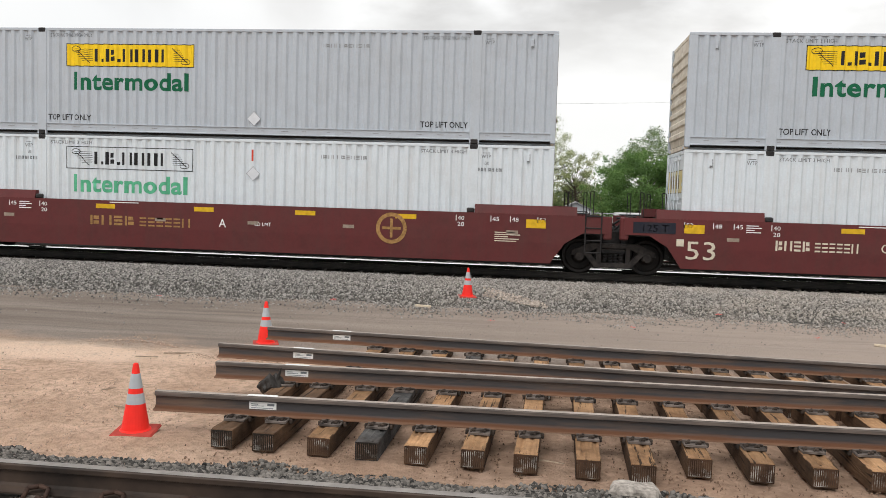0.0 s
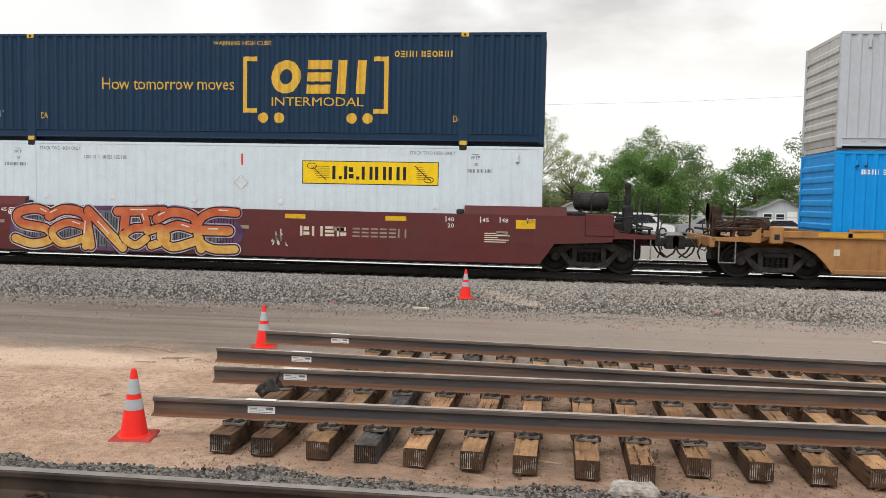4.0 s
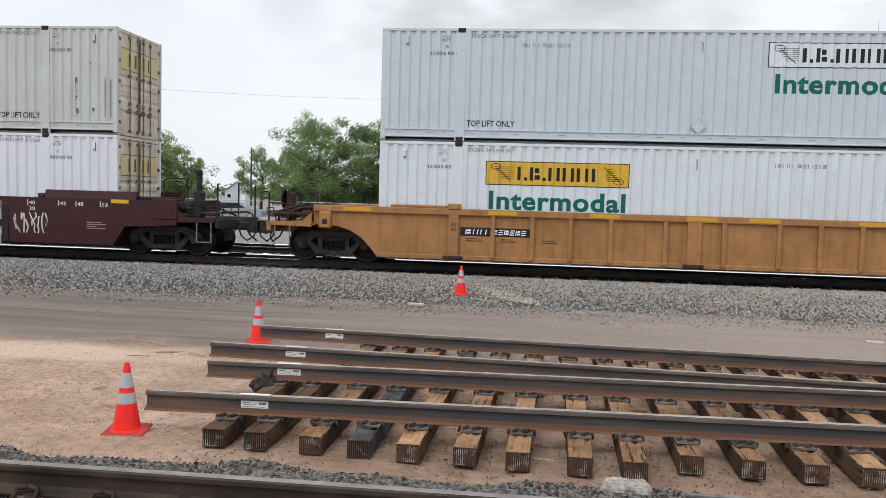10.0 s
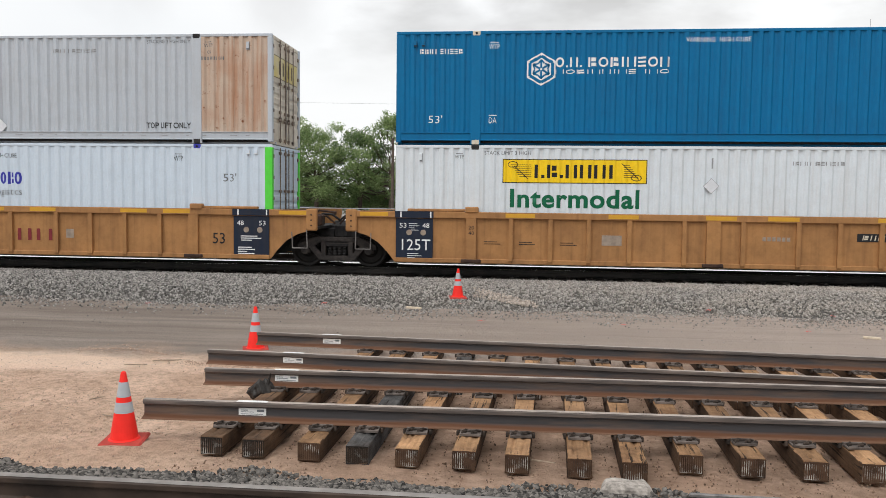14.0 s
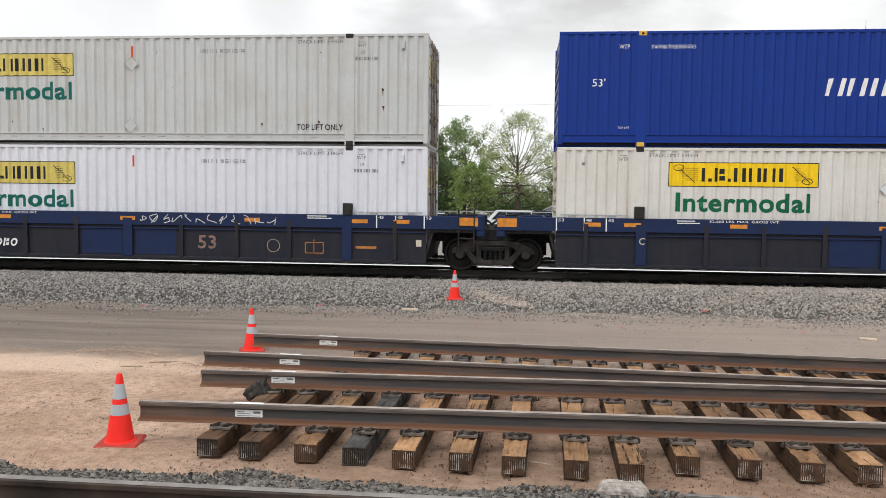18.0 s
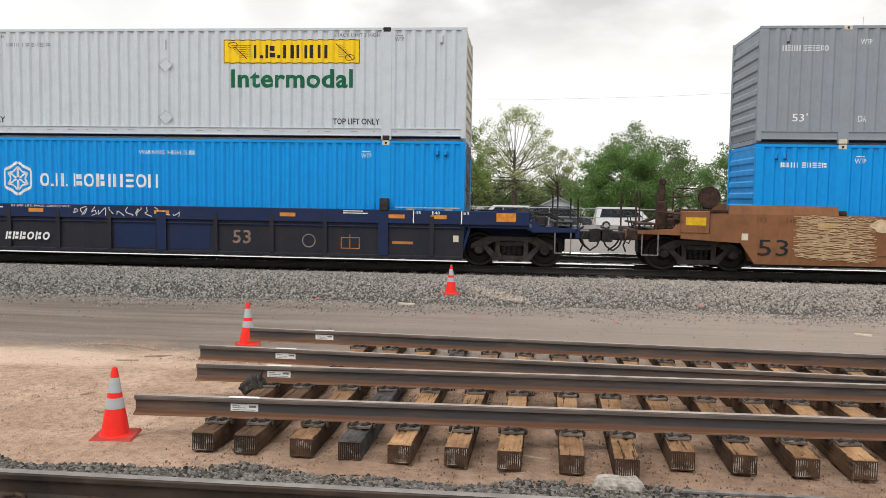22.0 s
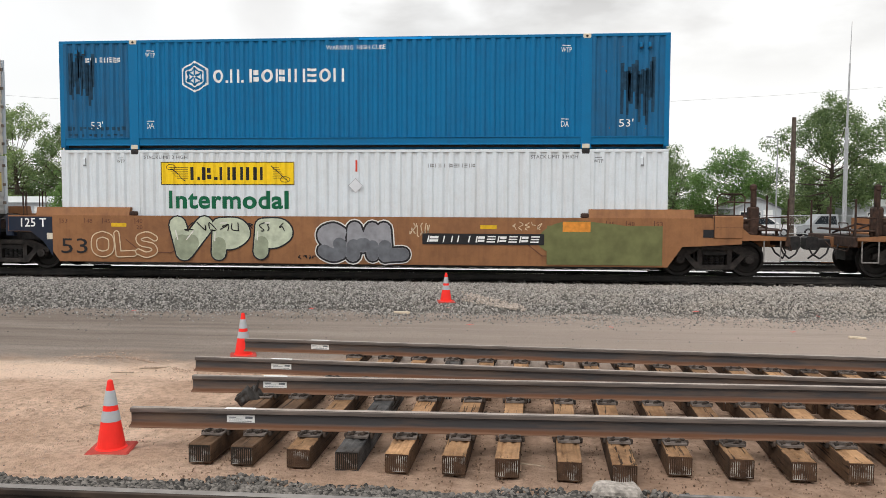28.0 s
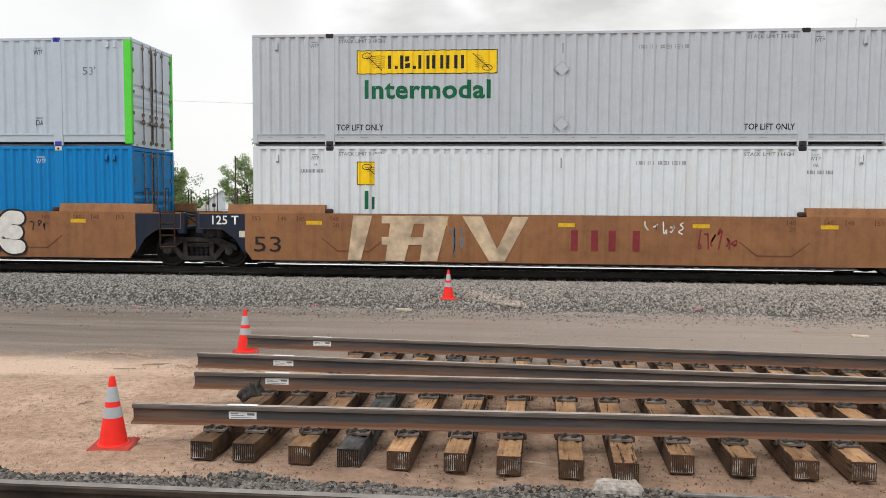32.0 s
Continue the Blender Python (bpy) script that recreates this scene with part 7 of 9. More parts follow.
            put("coupler", Shape().cbox(-3.42, -2.6, -0.13, 0.13, 0.72, 0.95, 0.03).prism([(-3.34, 0.66), (-3.58, 0.66), (-3.66, 0.72), (-3.66, 0.98), (-3.58, 1.02), (-3.34, 1.0)], -0.24, 0.14), "gear_dark")
            put("brake_hose", Shape().path([(-3.08, -0.35, 0.84), (-3.18, -0.38, 0.58), (-3.34, -0.36, 0.44), (-3.52, -0.32, 0.56), (-3.6, -0.30, 0.74)], 0.024, 8), "gear_dark")
            put("cut_lever", Shape().path([(-3.0, -1.42, 0.86), (-3.06, -1.35, 0.70), (-3.10, -0.5, 0.74), (-3.2, -0.2, 0.95)], 0.014, 6), gear)
            for yy in (-1.46, 1.46):
                hi = 2.0 if style == "smooth" else 1.82
                put("stanchion", Shape().path([(-2.92, yy, 1.05), (-2.92, yy, hi)], 0.026, 6).path([(-2.4, yy, 1.05), (-2.4, yy, hi + 0.08)], 0.024, 6), gear)
            put("handrail", Shape().path([(-2.92, -1.46, 1.55), (-2.3, -1.46, 1.52), (-1.75, -1.46, 1.45)], 0.018, 6), gear)
            put("crossover_step", Shape().cbox(-2.85, -2.3, -1.2, 1.2, 1.18, 1.22, 0.008).box(-2.8, -2.74, -1.1, -1.05, 1.05, 1.2).box(-2.4, -2.34, -1.1, -1.05, 1.05, 1.2), gear)
            put("stirrup_step", Shape().path([(-2.75, -1.48, 0.95), (-2.75, -1.48, 0.42), (-2.35, -1.48, 0.42), (-2.35, -1.48, 0.95)], 0.018, 6), "galv_dull")
            put("brake_rigging", Shape().path([(-2.6, -0.9, 1.25), (-2.2, -0.9, 1.42), (-1.7, -0.95, 1.30)], 0.03, 6).path([(-2.75, 0.4, 1.1), (-2.2, 0.2, 1.35), (-1.8, 0.3, 1.3)], 0.028, 6)
                .path([(-2.85, -1.0, 1.22), (-2.85, 1.0, 1.22)], 0.025, 6).path([(-2.1, -1.40, 1.12), (-1.5, -1.40, 1.22), (-0.6, -1.40, 1.20)], 0.022, 6), gear)
            put("control_valve", Shape().cbox(-2.15, -1.85, -1.05, -0.75, 1.06, 1.36, 0.04).lathe([(0.09, 1.36), (0.11, 1.42), (0.05, 1.5)], 12, "z", (-2.0, -0.9, 0)), gear)
            put("end_grab_iron", Shape().path([(-2.98, -1.30, 1.10), (-3.04, -1.30, 1.40), (-3.04, -0.75, 1.40), (-2.98, -0.75, 1.10)], 0.014, 6), gear)
            put("drip_hose", Shape().path([(-3.02, -0.75, 0.85), (-3.12, -0.75, 0.62), (-3.05, -0.72, 0.45)], 0.022, 6).path([(-3.02, 0.3, 0.85), (-3.2, 0.32, 0.55), (-3.4, 0.3, 0.40)], 0.026, 6), "gear_dark")
            put("air_reservoir", Shape().lathe([(0.10, -0.45), (0.21, -0.38), (0.21, 0.38), (0.10, 0.45)], 18, "y", (-1.55, -0.5, 1.36)), gear, soft=False)
            if side == "L" and style in ("smooth", "navy"):
                wx, wz = (-1.02, 1.91) if style == "smooth" else (-1.96, 1.97)
                hand = Shape().lathe([(0.25, -0.014), (0.27, -0.018), (0.285, 0.0), (0.27, 0.018), (0.25, 0.014)], 24, "y", (wx, -0.98, wz)).lathe([(0.05, -0.03), (0.05, 0.03)], 10, "y", (wx, -0.98, wz))
                for k in range(5):
                    d = k * 1.2566 + 0.3
                    hand.tube((wx, -0.98, wz), (wx + 0.26 * math.cos(d), -0.98, wz + 0.26 * math.sin(d)), 0.014, 6)
                put("brake_wheel", hand, gear if style == "smooth" else "ttx_y", "spoked hand brake wheel")
                put("brake_stand", Shape().cbox(wx - 0.13, wx + 0.11, -0.94, -0.74, 1.05, wz + 0.12, 0.03), gear if style == "smooth" else "ttx_dull")
            elif side == "L":
                put("brake_stand", Shape().cbox(-2.75, -2.5, -0.55, -0.35, 1.05, 1.85, 0.04).lathe([(0.27, -0.02), (0.29, 0.0), (0.27, 0.02), (0.24, 0.02), (0.24, -0.02)], 20, "x", (-2.82, -0.45, 1.65))
                    .path([(-2.82, -0.70, 1.65), (-2.82, -0.2, 1.65)], 0.014, 6).path([(-2.82, -0.45, 1.40), (-2.82, -0.45, 1.90)], 0.014, 6), gear)
            if style == "smooth":
                put("end_box", Shape().cbox(-1.82, -1.10, -1.545, -1.40, 1.0, 1.56, 0.02), body)
                put("end_box_seam", Shape().box(-1.115, -1.10, -1.549, -1.545, 1.0, 1.56).box(-1.82, -1.10, -1.549, -1.545, 1.27, 1.277), gear)
                put("valve_stack", Shape().cbox(-2.34, -2.08, -1.10, -0.84, 1.05, 1.80, 0.04).cbox(-2.28, -2.14, -1.04, -0.92, 1.78, 2.26, 0.03).lathe([(0.05, 2.2), (0.09, 2.24), (0.09, 2.34), (0.03, 2.38)], 12, "z", (-2.2, -0.98, 0)), gear)
                put("pipe_loop", Shape().path([(-1.95, -1.15, 1.55), (-1.95, -1.15, 2.04), (-1.85, -1.15, 2.12), (-1.35, -1.15, 2.12), (-1.27, -1.15, 2.02), (-1.27, -1.15, 1.55)], 0.016, 6)
                    .path([(-2.1, -1.2, 1.90), (-1.5, -1.2, 1.92)], 0.02, 6), gear)
                put("deck_bar", Shape().cbox(-1.95, -0.55, -1.35, -1.28, 1.52, 1.60, 0.015), gear)
                if body == "bnsf" and side == "R":
                    put("air_tank", Shape().lathe([(0.10, -0.46), (0.20, -0.42), (0.245, -0.33), (0.245, 0.33), (0.20, 0.42), (0.10, 0.46)], 22, "x", (-1.28, -0.80, 1.88)).cbox(-1.62, -1.52, -0.95, -0.65, 1.1, 1.75, 0.02).cbox(-1.06, -0.96, -0.95, -0.65, 1.1, 1.75, 0.02), gear, "rounded steel air tank")
            elif style == "rib" or style == "low":
                put("end_box", Shape().cbox(-1.55, -1.22, -1.55, -1.40, 0.92, 1.36, 0.03), body)
                put("end_box_slot", Shape().box(-1.45, -1.32, -1.553, -1.55, 1.02, 1.16), "gear_dark")
                put("deck_bar", Shape().cbox(-2.85, -1.75, -1.30, -1.16, 1.22, 1.30, 0.02).cbox(-2.7, -1.7, -0.9, -0.7, 1.30, 1.46, 0.03).path([(-2.8, -1.2, 1.3), (-2.0, -1.0, 1.55), (-1.6, -1.0, 1.5)], 0.03, 6), gear)
    return car


def markers(car, xs, z, mat_key, w=0.42, h=0.11, y=SIDE - 0.004):
    for x in xs:
        patch(car, x, x + w, z, z + h, mat_key, y, "reflector_strip")


def numerals(car, mat_key, z=1.30, y=SIDE - 0.004, flip=True):
    """Container length marks along the top of the side."""
    for k, (x, t) in enumerate(((0.10, "53"), (0.80, "48"), (1.30, "45"), (2.20, "40"))):
        for xx in ((x, BOX_L - x - 0.22) if flip else (x,)):
            words(car, t, xx, z, 0.11, mat_key, y, 0.17, "length_mark")
            patch(car, xx - 0.05, xx - 0.03, z - 0.02, z + 0.13, mat_key, y, "length_tick")
    for xx in (2.20, BOX_L - 2.42):
        words(car, "20", xx, z - 0.16, 0.11, mat_key, y, 0.17, "length_mark")


def fine_print(car, x, z, rows, w, mat_key, y=SIDE - 0.004, h=0.024):
    s = Shape()
    for i in range(rows):
        s.box(x, x + w * (0.75 + 0.25 * math.sin(i * 2.3)), y, y + 0.001, z - i * 0.055, z - i * 0.055 + h)
    part("fine_print", s, mat_key, car)


def glyph(rnd, x, z, w, h):
    """A smooth random stroke that fills its box, as in sprayed lettering."""
    n = rnd.choice((4, 5, 6))
    key = []
    for i in range(n):
        t = i / (n - 1)
        key.append((x + w * (0.12 + 0.76 * (0.5 + 0.5 * math.sin(t * rnd.uniform(3.5, 7.0) + rnd.uniform(0, 6)))), z + h * (0.1 + 0.8 * (t if rnd.random() < 0.5 else rnd.random()))))
    out_ = []
    for i in range(n - 1):
        p0, p1, p2, p3 = key[max(i - 1, 0)], key[i], key[i + 1], key[min(i + 2, n - 1)]
        for j in range(6):
            t = j / 6
            out_.append(tuple(0.5 * ((2 * p1[k]) + (p2[k] - p0[k]) * t + (2 * p0[k] - 5 * p1[k] + 4 * p2[k] - p3[k]) * t * t + (3 * p1[k] - p0[k] - 3 * p2[k] + p3[k]) * t ** 3) for k in (0, 1)))
    out_.append(key[-1])
    return out_


STROKES = {}
STROKES["S"] = [[(.92, .82), (.55, 1), (.12, .86), (.22, .58), (.78, .44), (.9, .16), (.5, 0), (.08, .15)]]
STROKES["a"] = [[(.0, .80), (.35, 1), (.80, .88), (.92, .45), (1.0, .02)], [(.88, .52), (.45, .64), (.10, .38), (.35, .05), (.86, .22)]]
STROKES["d"] = [[(-.05, .93), (1.0, .97)], [(.52, .95), (.58, .55), (.28, .48), (.05, .26), (.30, .03), (.56, .22)], [(.60, .42), (.92, .50), (1.0, .22), (.66, .03)]]
STROKES["C"] = [[(.92, .85), (.5, 1), (.1, .75), (.1, .25), (.5, 0), (.92, .15)]]
STROKES["A"] = [[(.05, 0), (.45, 1)], [(.55, 1), (.95, 0)], [(.25, .32), (.75, .32)]]
STROKES["R"] = [[(.1, 0), (.1, 1)], [(.1, 1), (.65, 1), (.9, .76), (.6, .5), (.15, .5)], [(.45, .48), (.92, 0)]]
STROKES["E"] = [[(.9, 1), (.4, 1), (.1, .75), (.1, .25), (.4, 0), (.9, 0)], [(.15, .5), (.75, .5)]]
STROKES["N"] = [[(.08, 0), (.08, 1)], [(.08, 1), (.92, 0)], [(.92, 0), (.92, 1)]]
STROKES["T"] = [[(.5, 0), (.5, 1)], [(.0, .96), (1, .96)]]
STROKES["I"] = [[(.5, 0), (.5, 1)], [(.2, 1), (.8, 1)], [(.2, 0), (.8, 0)]]
STROKES["M"] = [[(.05, 0), (.1, 1)], [(.1, 1), (.5, .35), (.9, 1)], [(.9, 1), (.95, 0)]]
STROKES["O"] = [[(.5, 1), (.1, .8), (.1, .2), (.5, 0), (.9, .2), (.9, .8), (.5, 1)]]
STROKES["L"] = [[(.12, 1), (.12, 0)], [(.12, 0), (.9, .04)]]
STROKES["V"] = [[(.02, 1), (.5, 0)], [(.5, 0), (.98, 1)]]
STROKES["D"] = [[(.1, 0), (.1, 1)], [(.1, 1), (.6, .95), (.92, .5), (.6, .05), (.1, 0)]]
STROKES["Y"] = [[(.02, 1), (.5, .48)], [(.98, 1), (.5, .48)], [(.5, .5), (.45, 0)]]
STROKES["P"] = [[(.15, 0), (.12, 1)], [(.12, 1), (.7, 1), (.92, .74), (.6, .48), (.2, .46)]]
STROKES["K"] = [[(.1, 0), (.1, 1)], [(.92, 1), (.2, .48)], [(.3, .5), (.95, 0)]]
STROKES["W"] = [[(.02, 1), (.25, 0)], [(.25, 0), (.5, .7)], [(.5, .7), (.75, 0)], [(.75, 0), (.98, 1)]]


def spline(key, steps=6):
    if len(key) < 3:
        a_, b_ = key
        return [(a_[0] + (b_[0] - a_[0]) * i / steps, a_[1] + (b_[1] - a_[1]) * i / steps) for i in range(steps + 1)]
    out_ = []
    n = len(key)
    for i in range(n - 1):
        p0, p1, p2, p3 = key[max(i - 1, 0)], key[i], key[i + 1], key[min(i + 2, n - 1)]
        for j in range(steps):
            t = j / steps
            out_.append(tuple(0.5 * ((2 * p1[k]) + (p2[k] - p0[k]) * t + (2 * p0[k] - 5 * p1[k] + 4 * p2[k] - p3[k]) * t * t + (3 * p1[k] - p0[k] - 3 * p2[k] + p3[k]) * t ** 3) for k in (0, 1)))
    return out_ + [key[-1]]


def bubble(car, text, x0, x1, z0, z1, weight, fill, line, seed, edge=0.05, second=None, halo=None, slant=0.0, glint=None, wide=1.18, y=SIDE - 0.005):
    """Swollen sprayed letters: thick round strokes over a wider outline, one letter over the next."""
    rnd = random.Random(seed)
    layer = {k: Shape() for k in ("halo", "line", "fill", "second", "glint")}
    w = (x1 - x0) / len(text)
    step = 0.0

    def stroke(kind, pts, width, yy):
        s = layer[kind]
        ribbon(s, pts, width, yy)
        for k, (px, pz) in enumerate(pts[::2] + [pts[-1]]):
            s.add([(px + math.cos(q * 0.524) * width / 2, yy - 0.0003 - k * 0.00002, pz + math.sin(q * 0.524) * width / 2) for q in range(12)], [tuple(range(12))])

    for i, ch in enumerate(text):
        r = weight / 2 + edge
        cw = w * wide - 2 * r
        cx = x0 + (i + 0.5) * w - cw / 2 + rnd.uniform(-0.03, 0.03) * w
        za, ch_h = z0 + r + rnd.uniform(-0.02, 0.05), (z1 - z0) - 2 * r - rnd.uniform(0, 0.05)
        lean = slant + rnd.uniform(-0.12, 0.12)
        for j, key in enumerate(STROKES[ch]):
            pts = [(cx + px * cw + lean * (pz - 0.5) * ch_h, za + pz * ch_h) for px, pz in spline(key)]
            f = rnd.uniform(0.9, 1.12)
            if halo:
                stroke("halo", pts, (weight + 2 * edge) * f + 0.055, y + 0.0005 - 0.00004 * (i * 4 + j))
            stroke("line", pts, weight * f + 2 * edge, y - 0.0012 * i - 0.0002 * j - 0.001)
            stroke("fill", pts, weight * f, y - 0.0012 * i - 0.0002 * j - 0.0022)
            if second:
                low = [p for p in pts if p[1] < za + ch_h * 0.45]
                if len(low) > 1:
                    stroke("second", low, weight * f * 0.97, y - 0.0012 * i - 0.0002 * j - 0.0030)
            if glint and j < 2:
                hi = [(px - weight * 0.28, pz + weight * 0.2) for px, pz in pts[2:5]]
                stroke("glint", hi, 0.03, y - 0.0012 * i - 0.0038)
    if halo:
        tagged(part("graffiti_halo", layer["halo"], halo, car), kind="stuff")
    g = tagged(part("graffiti", layer["line"], line, car, "sprayed bubble-letter graffiti"), kind="stuff")
    for k, mk in (("fill", fill), ("second", second), ("glint", glint)):
        if mk:
            tagged(part("graffiti_" + k, layer[k], mk, g), kind="stuff")
    return g


def dripping_letters(car, text, x0, x1, z0, z1, fill, tint, seed, back="ink", y=SIDE - 0.006):
    """Tall black slab letters over cream and pale blue fields, with paint runs below."""
    rnd = random.Random(seed)
    f_, c_ = Shape(), Shape()
    w = (x1 - x0) / len(text)
    h = z1 - z0
    for i in range(len(text)):
        a_ = x0 + i * w
        f_.add([(a_ + 0.04 * w, y, z0 + 0.14 * h), (a_ + 0.97 * w, y, z0 + 0.14 * h), (a_ + 0.99 * w, y, z1 - 0.10 * h), (a_ + 0.02 * w, y, z1 - 0.08 * h)], [(0, 1, 2, 3)])
        for k in (rnd.uniform(0.2, 0.4), rnd.uniform(0.6, 0.85)):
            xx = a_ + k * w
            f_.box(xx, xx + 0.026, y - 0.001, y + 0.001, z0 - rnd.uniform(0.04, 0.14), z0 + 0.2 * h)
            f_.box(xx + 0.02, xx + 0.045, y - 0.001, y + 0.001, z1 - 0.12 * h, z1 + rnd.uniform(0.05, 0.2))
        if tint and rnd.random() < 0.75:
            xx = a_ + w * rnd.uniform(0.30, 0.45)
            lo = z0 + h * rnd.uniform(0.16, 0.3)
            c_.box(xx, xx + w * 0.26, y - 0.002, y - 0.001, lo, lo + h * rnd.uniform(0.25, 0.5))
    g = part("graffiti", f_, fill, car, "cream sprayed fields behind black block letters")
    if tint:
        part("graffiti_tint", c_, tint, g)
    for i, ch in enumerate(text):
        words(g, ch, x0 + i * w - 0.01, z0 + 0.02, h, back, y - 0.004 - 0.0004 * i, w * 1.04, "graffiti_letter", bold=0.045)
    return g


def tinted_end(car, side, mat_key):
    """Dark repainted plate on the sloped end of a smooth side."""
    dy = lambda z: SIDE - 0.0025 + max(0.0, 0.78 - z) * 0.04
    pts = [(-1.41, 1.46), (-0.16, 1.46), (-0.16, 0.80), (-0.16, 0.38), (-0.42, 0.79), (-0.80, 1.07), (-1.41, 1.07)]
    if side == "R":
        pts = [(BOX_L - x, z) for x, z in pts]
    part("dark_end_plate", Shape().add([(x, dy(z), z) for x, z in pts], [(0, 1, 5, 6), (1, 2, 4, 5), (2, 3, 4)]), mat_key, car, "dark slate plate over the truck")


def scribble(car, x0, x1, z0, z1, count, mat_key, seed, weight=0.03, y=SIDE - 0.005):
    rnd = random.Random(seed)
    s = Shape()
    w = (x1 - x0) / count
    for i in range(count):
        ribbon(s, glyph(rnd, x0 + i * w, z0, w, z1 - z0), weight, y)
    return tagged(part("sprayed_scribble", s, mat_key, car), kind="stuff")


def plate_marks(car, x0, x1, z0, z1, n, mat_key="white", y=SIDE - 0.004, back="ink", cut=0.36):
    if back:
        patch(car, x0, x1, z0, z1, back, y, "number_panel")
    y -= 0.003
    h = (z1 - z0) * 0.2
    xm = x0 + (x1 - x0) * cut
    strokes(car, "biih", x0 + 0.12, xm - 0.1, z0 + h, z1 - h, mat_key, y, 0.2, 0.2)
    strokes(car, "bsbsbs"[:n], xm + 0.06, x1 - 0.14, z0 + h, z1 - h, mat_key, y, 0.2, 0.2)


DY = SIDE - 0.004
# red-brown articulated set
for u, ends, lab in (("b1", ("end", "art"), "red-brown smooth-sided well car with round emblem"), ("b2", ("own", "art"), "red-brown smooth-sided well car with pale scribble and white numerals"),
                     ("b3", ("own", "end"), "red-brown well car with a coral and amber graffiti mural")):
    car = well_car(u, "smooth", lab, ends, "bnsf", gear="gear_dark")
    numerals(car, "white")
    words(car, "53", 0.12, 0.50, 0.48, "cream_ink", DY, 0.72, "large_numeral")
    patch(car, -1.20, -0.15, 1.12, 1.40, "soot", DY, "stencil_panel")
    words(car, "125 T", -0.95, 1.17, 0.18, "white", DY, 0.62)
    markers(car, (3.8, 6.6, 9.4, 12.1), 1.28, "marker", 0.55, 0.12)
    markers(car, (0.05, 15.5), 1.15, "marker", 0.5, 0.22)
    markers(car, (1.1, 5.5, 8.1, 10.7, 15.0), 0.98, "faded", 0.3, 0.09)
    fine_print(car, 1.55, 1.38, 4, 0.4, "white")
    fine_print(car, 14.7, 1.0, 5, 0.7, "cream_ink")
    patch(car, -0.12, 0.06, 0.82, 1.0, "cream_ink", DY, "notice")
    fine_print(car, 4.2, 1.44, 1, 1.1, "white")
    if u == "b2":
        words(car, "C", 4.75, 0.83, 0.24, "cream_ink", DY, 0.2)
        strokes(car, "bhsb", 2.27, 3.08, 0.80, 1.05, "cream_ink", DY, 0.2)
        strokes(car, "sssssh", 3.20, 4.22, 0.80, 1.03, "cream_ink", DY, 0.17)
        bubble(car, "SW", 9.72, 11.85, 0.32, 1.50, 0.21, "smoke_dark", "smoke_pale", 5, 0.020, wide=1.2, y=DY - 0.003)
        bubble(car, "IE", 11.95, 13.75, 0.32, 1.50, 0.19, "smoke_dark", "smoke_pale", 7, 0.020, wide=1.35, y=DY - 0.003)
        part("emblem_disc", blob(Shape(), 12.0, 1.02, 0.43, 0.43, DY - 0.010, 3, 28, 0.0), "emblem_tan", car, "worn tan round emblem")
    else:
        x = 3.64 if u == "b1" else 9.81
        strokes(car, "bhsb", x, x + 1.25, 0.83, 1.09, "cream_ink" if u == "b3" else "csx_worn", DY, 0.24)
        strokes(car, "sssssh", x + 1.42, x + 2.85, 0.83, 1.07, "faded" if u == "b3" else "csx_worn", DY, 0.18)
    if u == "b1":
        words(car, "A", 7.3, 0.88, 0.24, "white", DY, 0.2)
        words(car, "LD LMT", 8.3, 0.95, 0.1, "white", DY, 0.45)
    if u in ("b1", "b2"):
        s = Shape()
        dz = DY - (0.004 if u == "b1" else 0.0115)
        ribbon(s, [(12.0 + 0.36 * math.cos(t * 0.314), 1.02 + 0.36 * math.sin(t * 0.314)) for t in range(21)], 0.10, dz)
        ribbon(s, [(11.75, 1.02), (12.25, 1.02)], 0.07, dz - 0.001)
        ribbon(s, [(12.0, 0.77), (12.0, 1.27)], 0.07, dz - 0.002)
        part("round_emblem", s, "csx_worn" if u == "b1" else "ink_brown", car, "worn gold ring with a cross")
    if u == "b3":
        part("graffiti_ground", blob(blob(blob(Shape(), 4.7, 0.88, 3.05, 0.62, DY - 0.0008, 9, 60, 0.05), 2.2, 0.85, 0.65, 0.55, DY - 0.001, 6, 24, 0.12), 7.5, 0.82, 0.7, 0.55, DY - 0.0012, 4, 24, 0.12), "purple", car, "violet sprayed ground")
        part("graffiti_ground", blob(Shape(), 4.8, 0.88, 3.0, 0.50, DY - 0.0016, 12, 50, 0.06), "spray_slate", car, "slate sprayed ground")
        hatch = Shape()
        rnd = random.Random(15)
        for k in range(74):
            xx = 1.95 + k * 0.082 + rnd.uniform(-0.02, 0.02)
            ribbon(hatch, [(xx, 0.36 + rnd.uniform(0, 0.15)), (xx + 0.03, 1.36 - rnd.uniform(0, 0.15))], 0.026, DY - 0.0022)
        tagged(part("graffiti_hatch", hatch, "ink", car), kind="stuff")
        bubble(car, "SaNdaE", 1.75, 8.05, 0.25, 1.56, 0.225, "spray_fade", "ink", 11, 0.036, None, "spray_halo", 0.05, "spray_white", 1.5, DY - 0.0045)
        scribble(car, 9.0, 9.5, 0.5, 1.05, 4, "spray_white", 12, 0.03)
        scribble(car, 1.5, 1.9, 1.0, 1.4, 3, "spray_white", 13, 0.025)

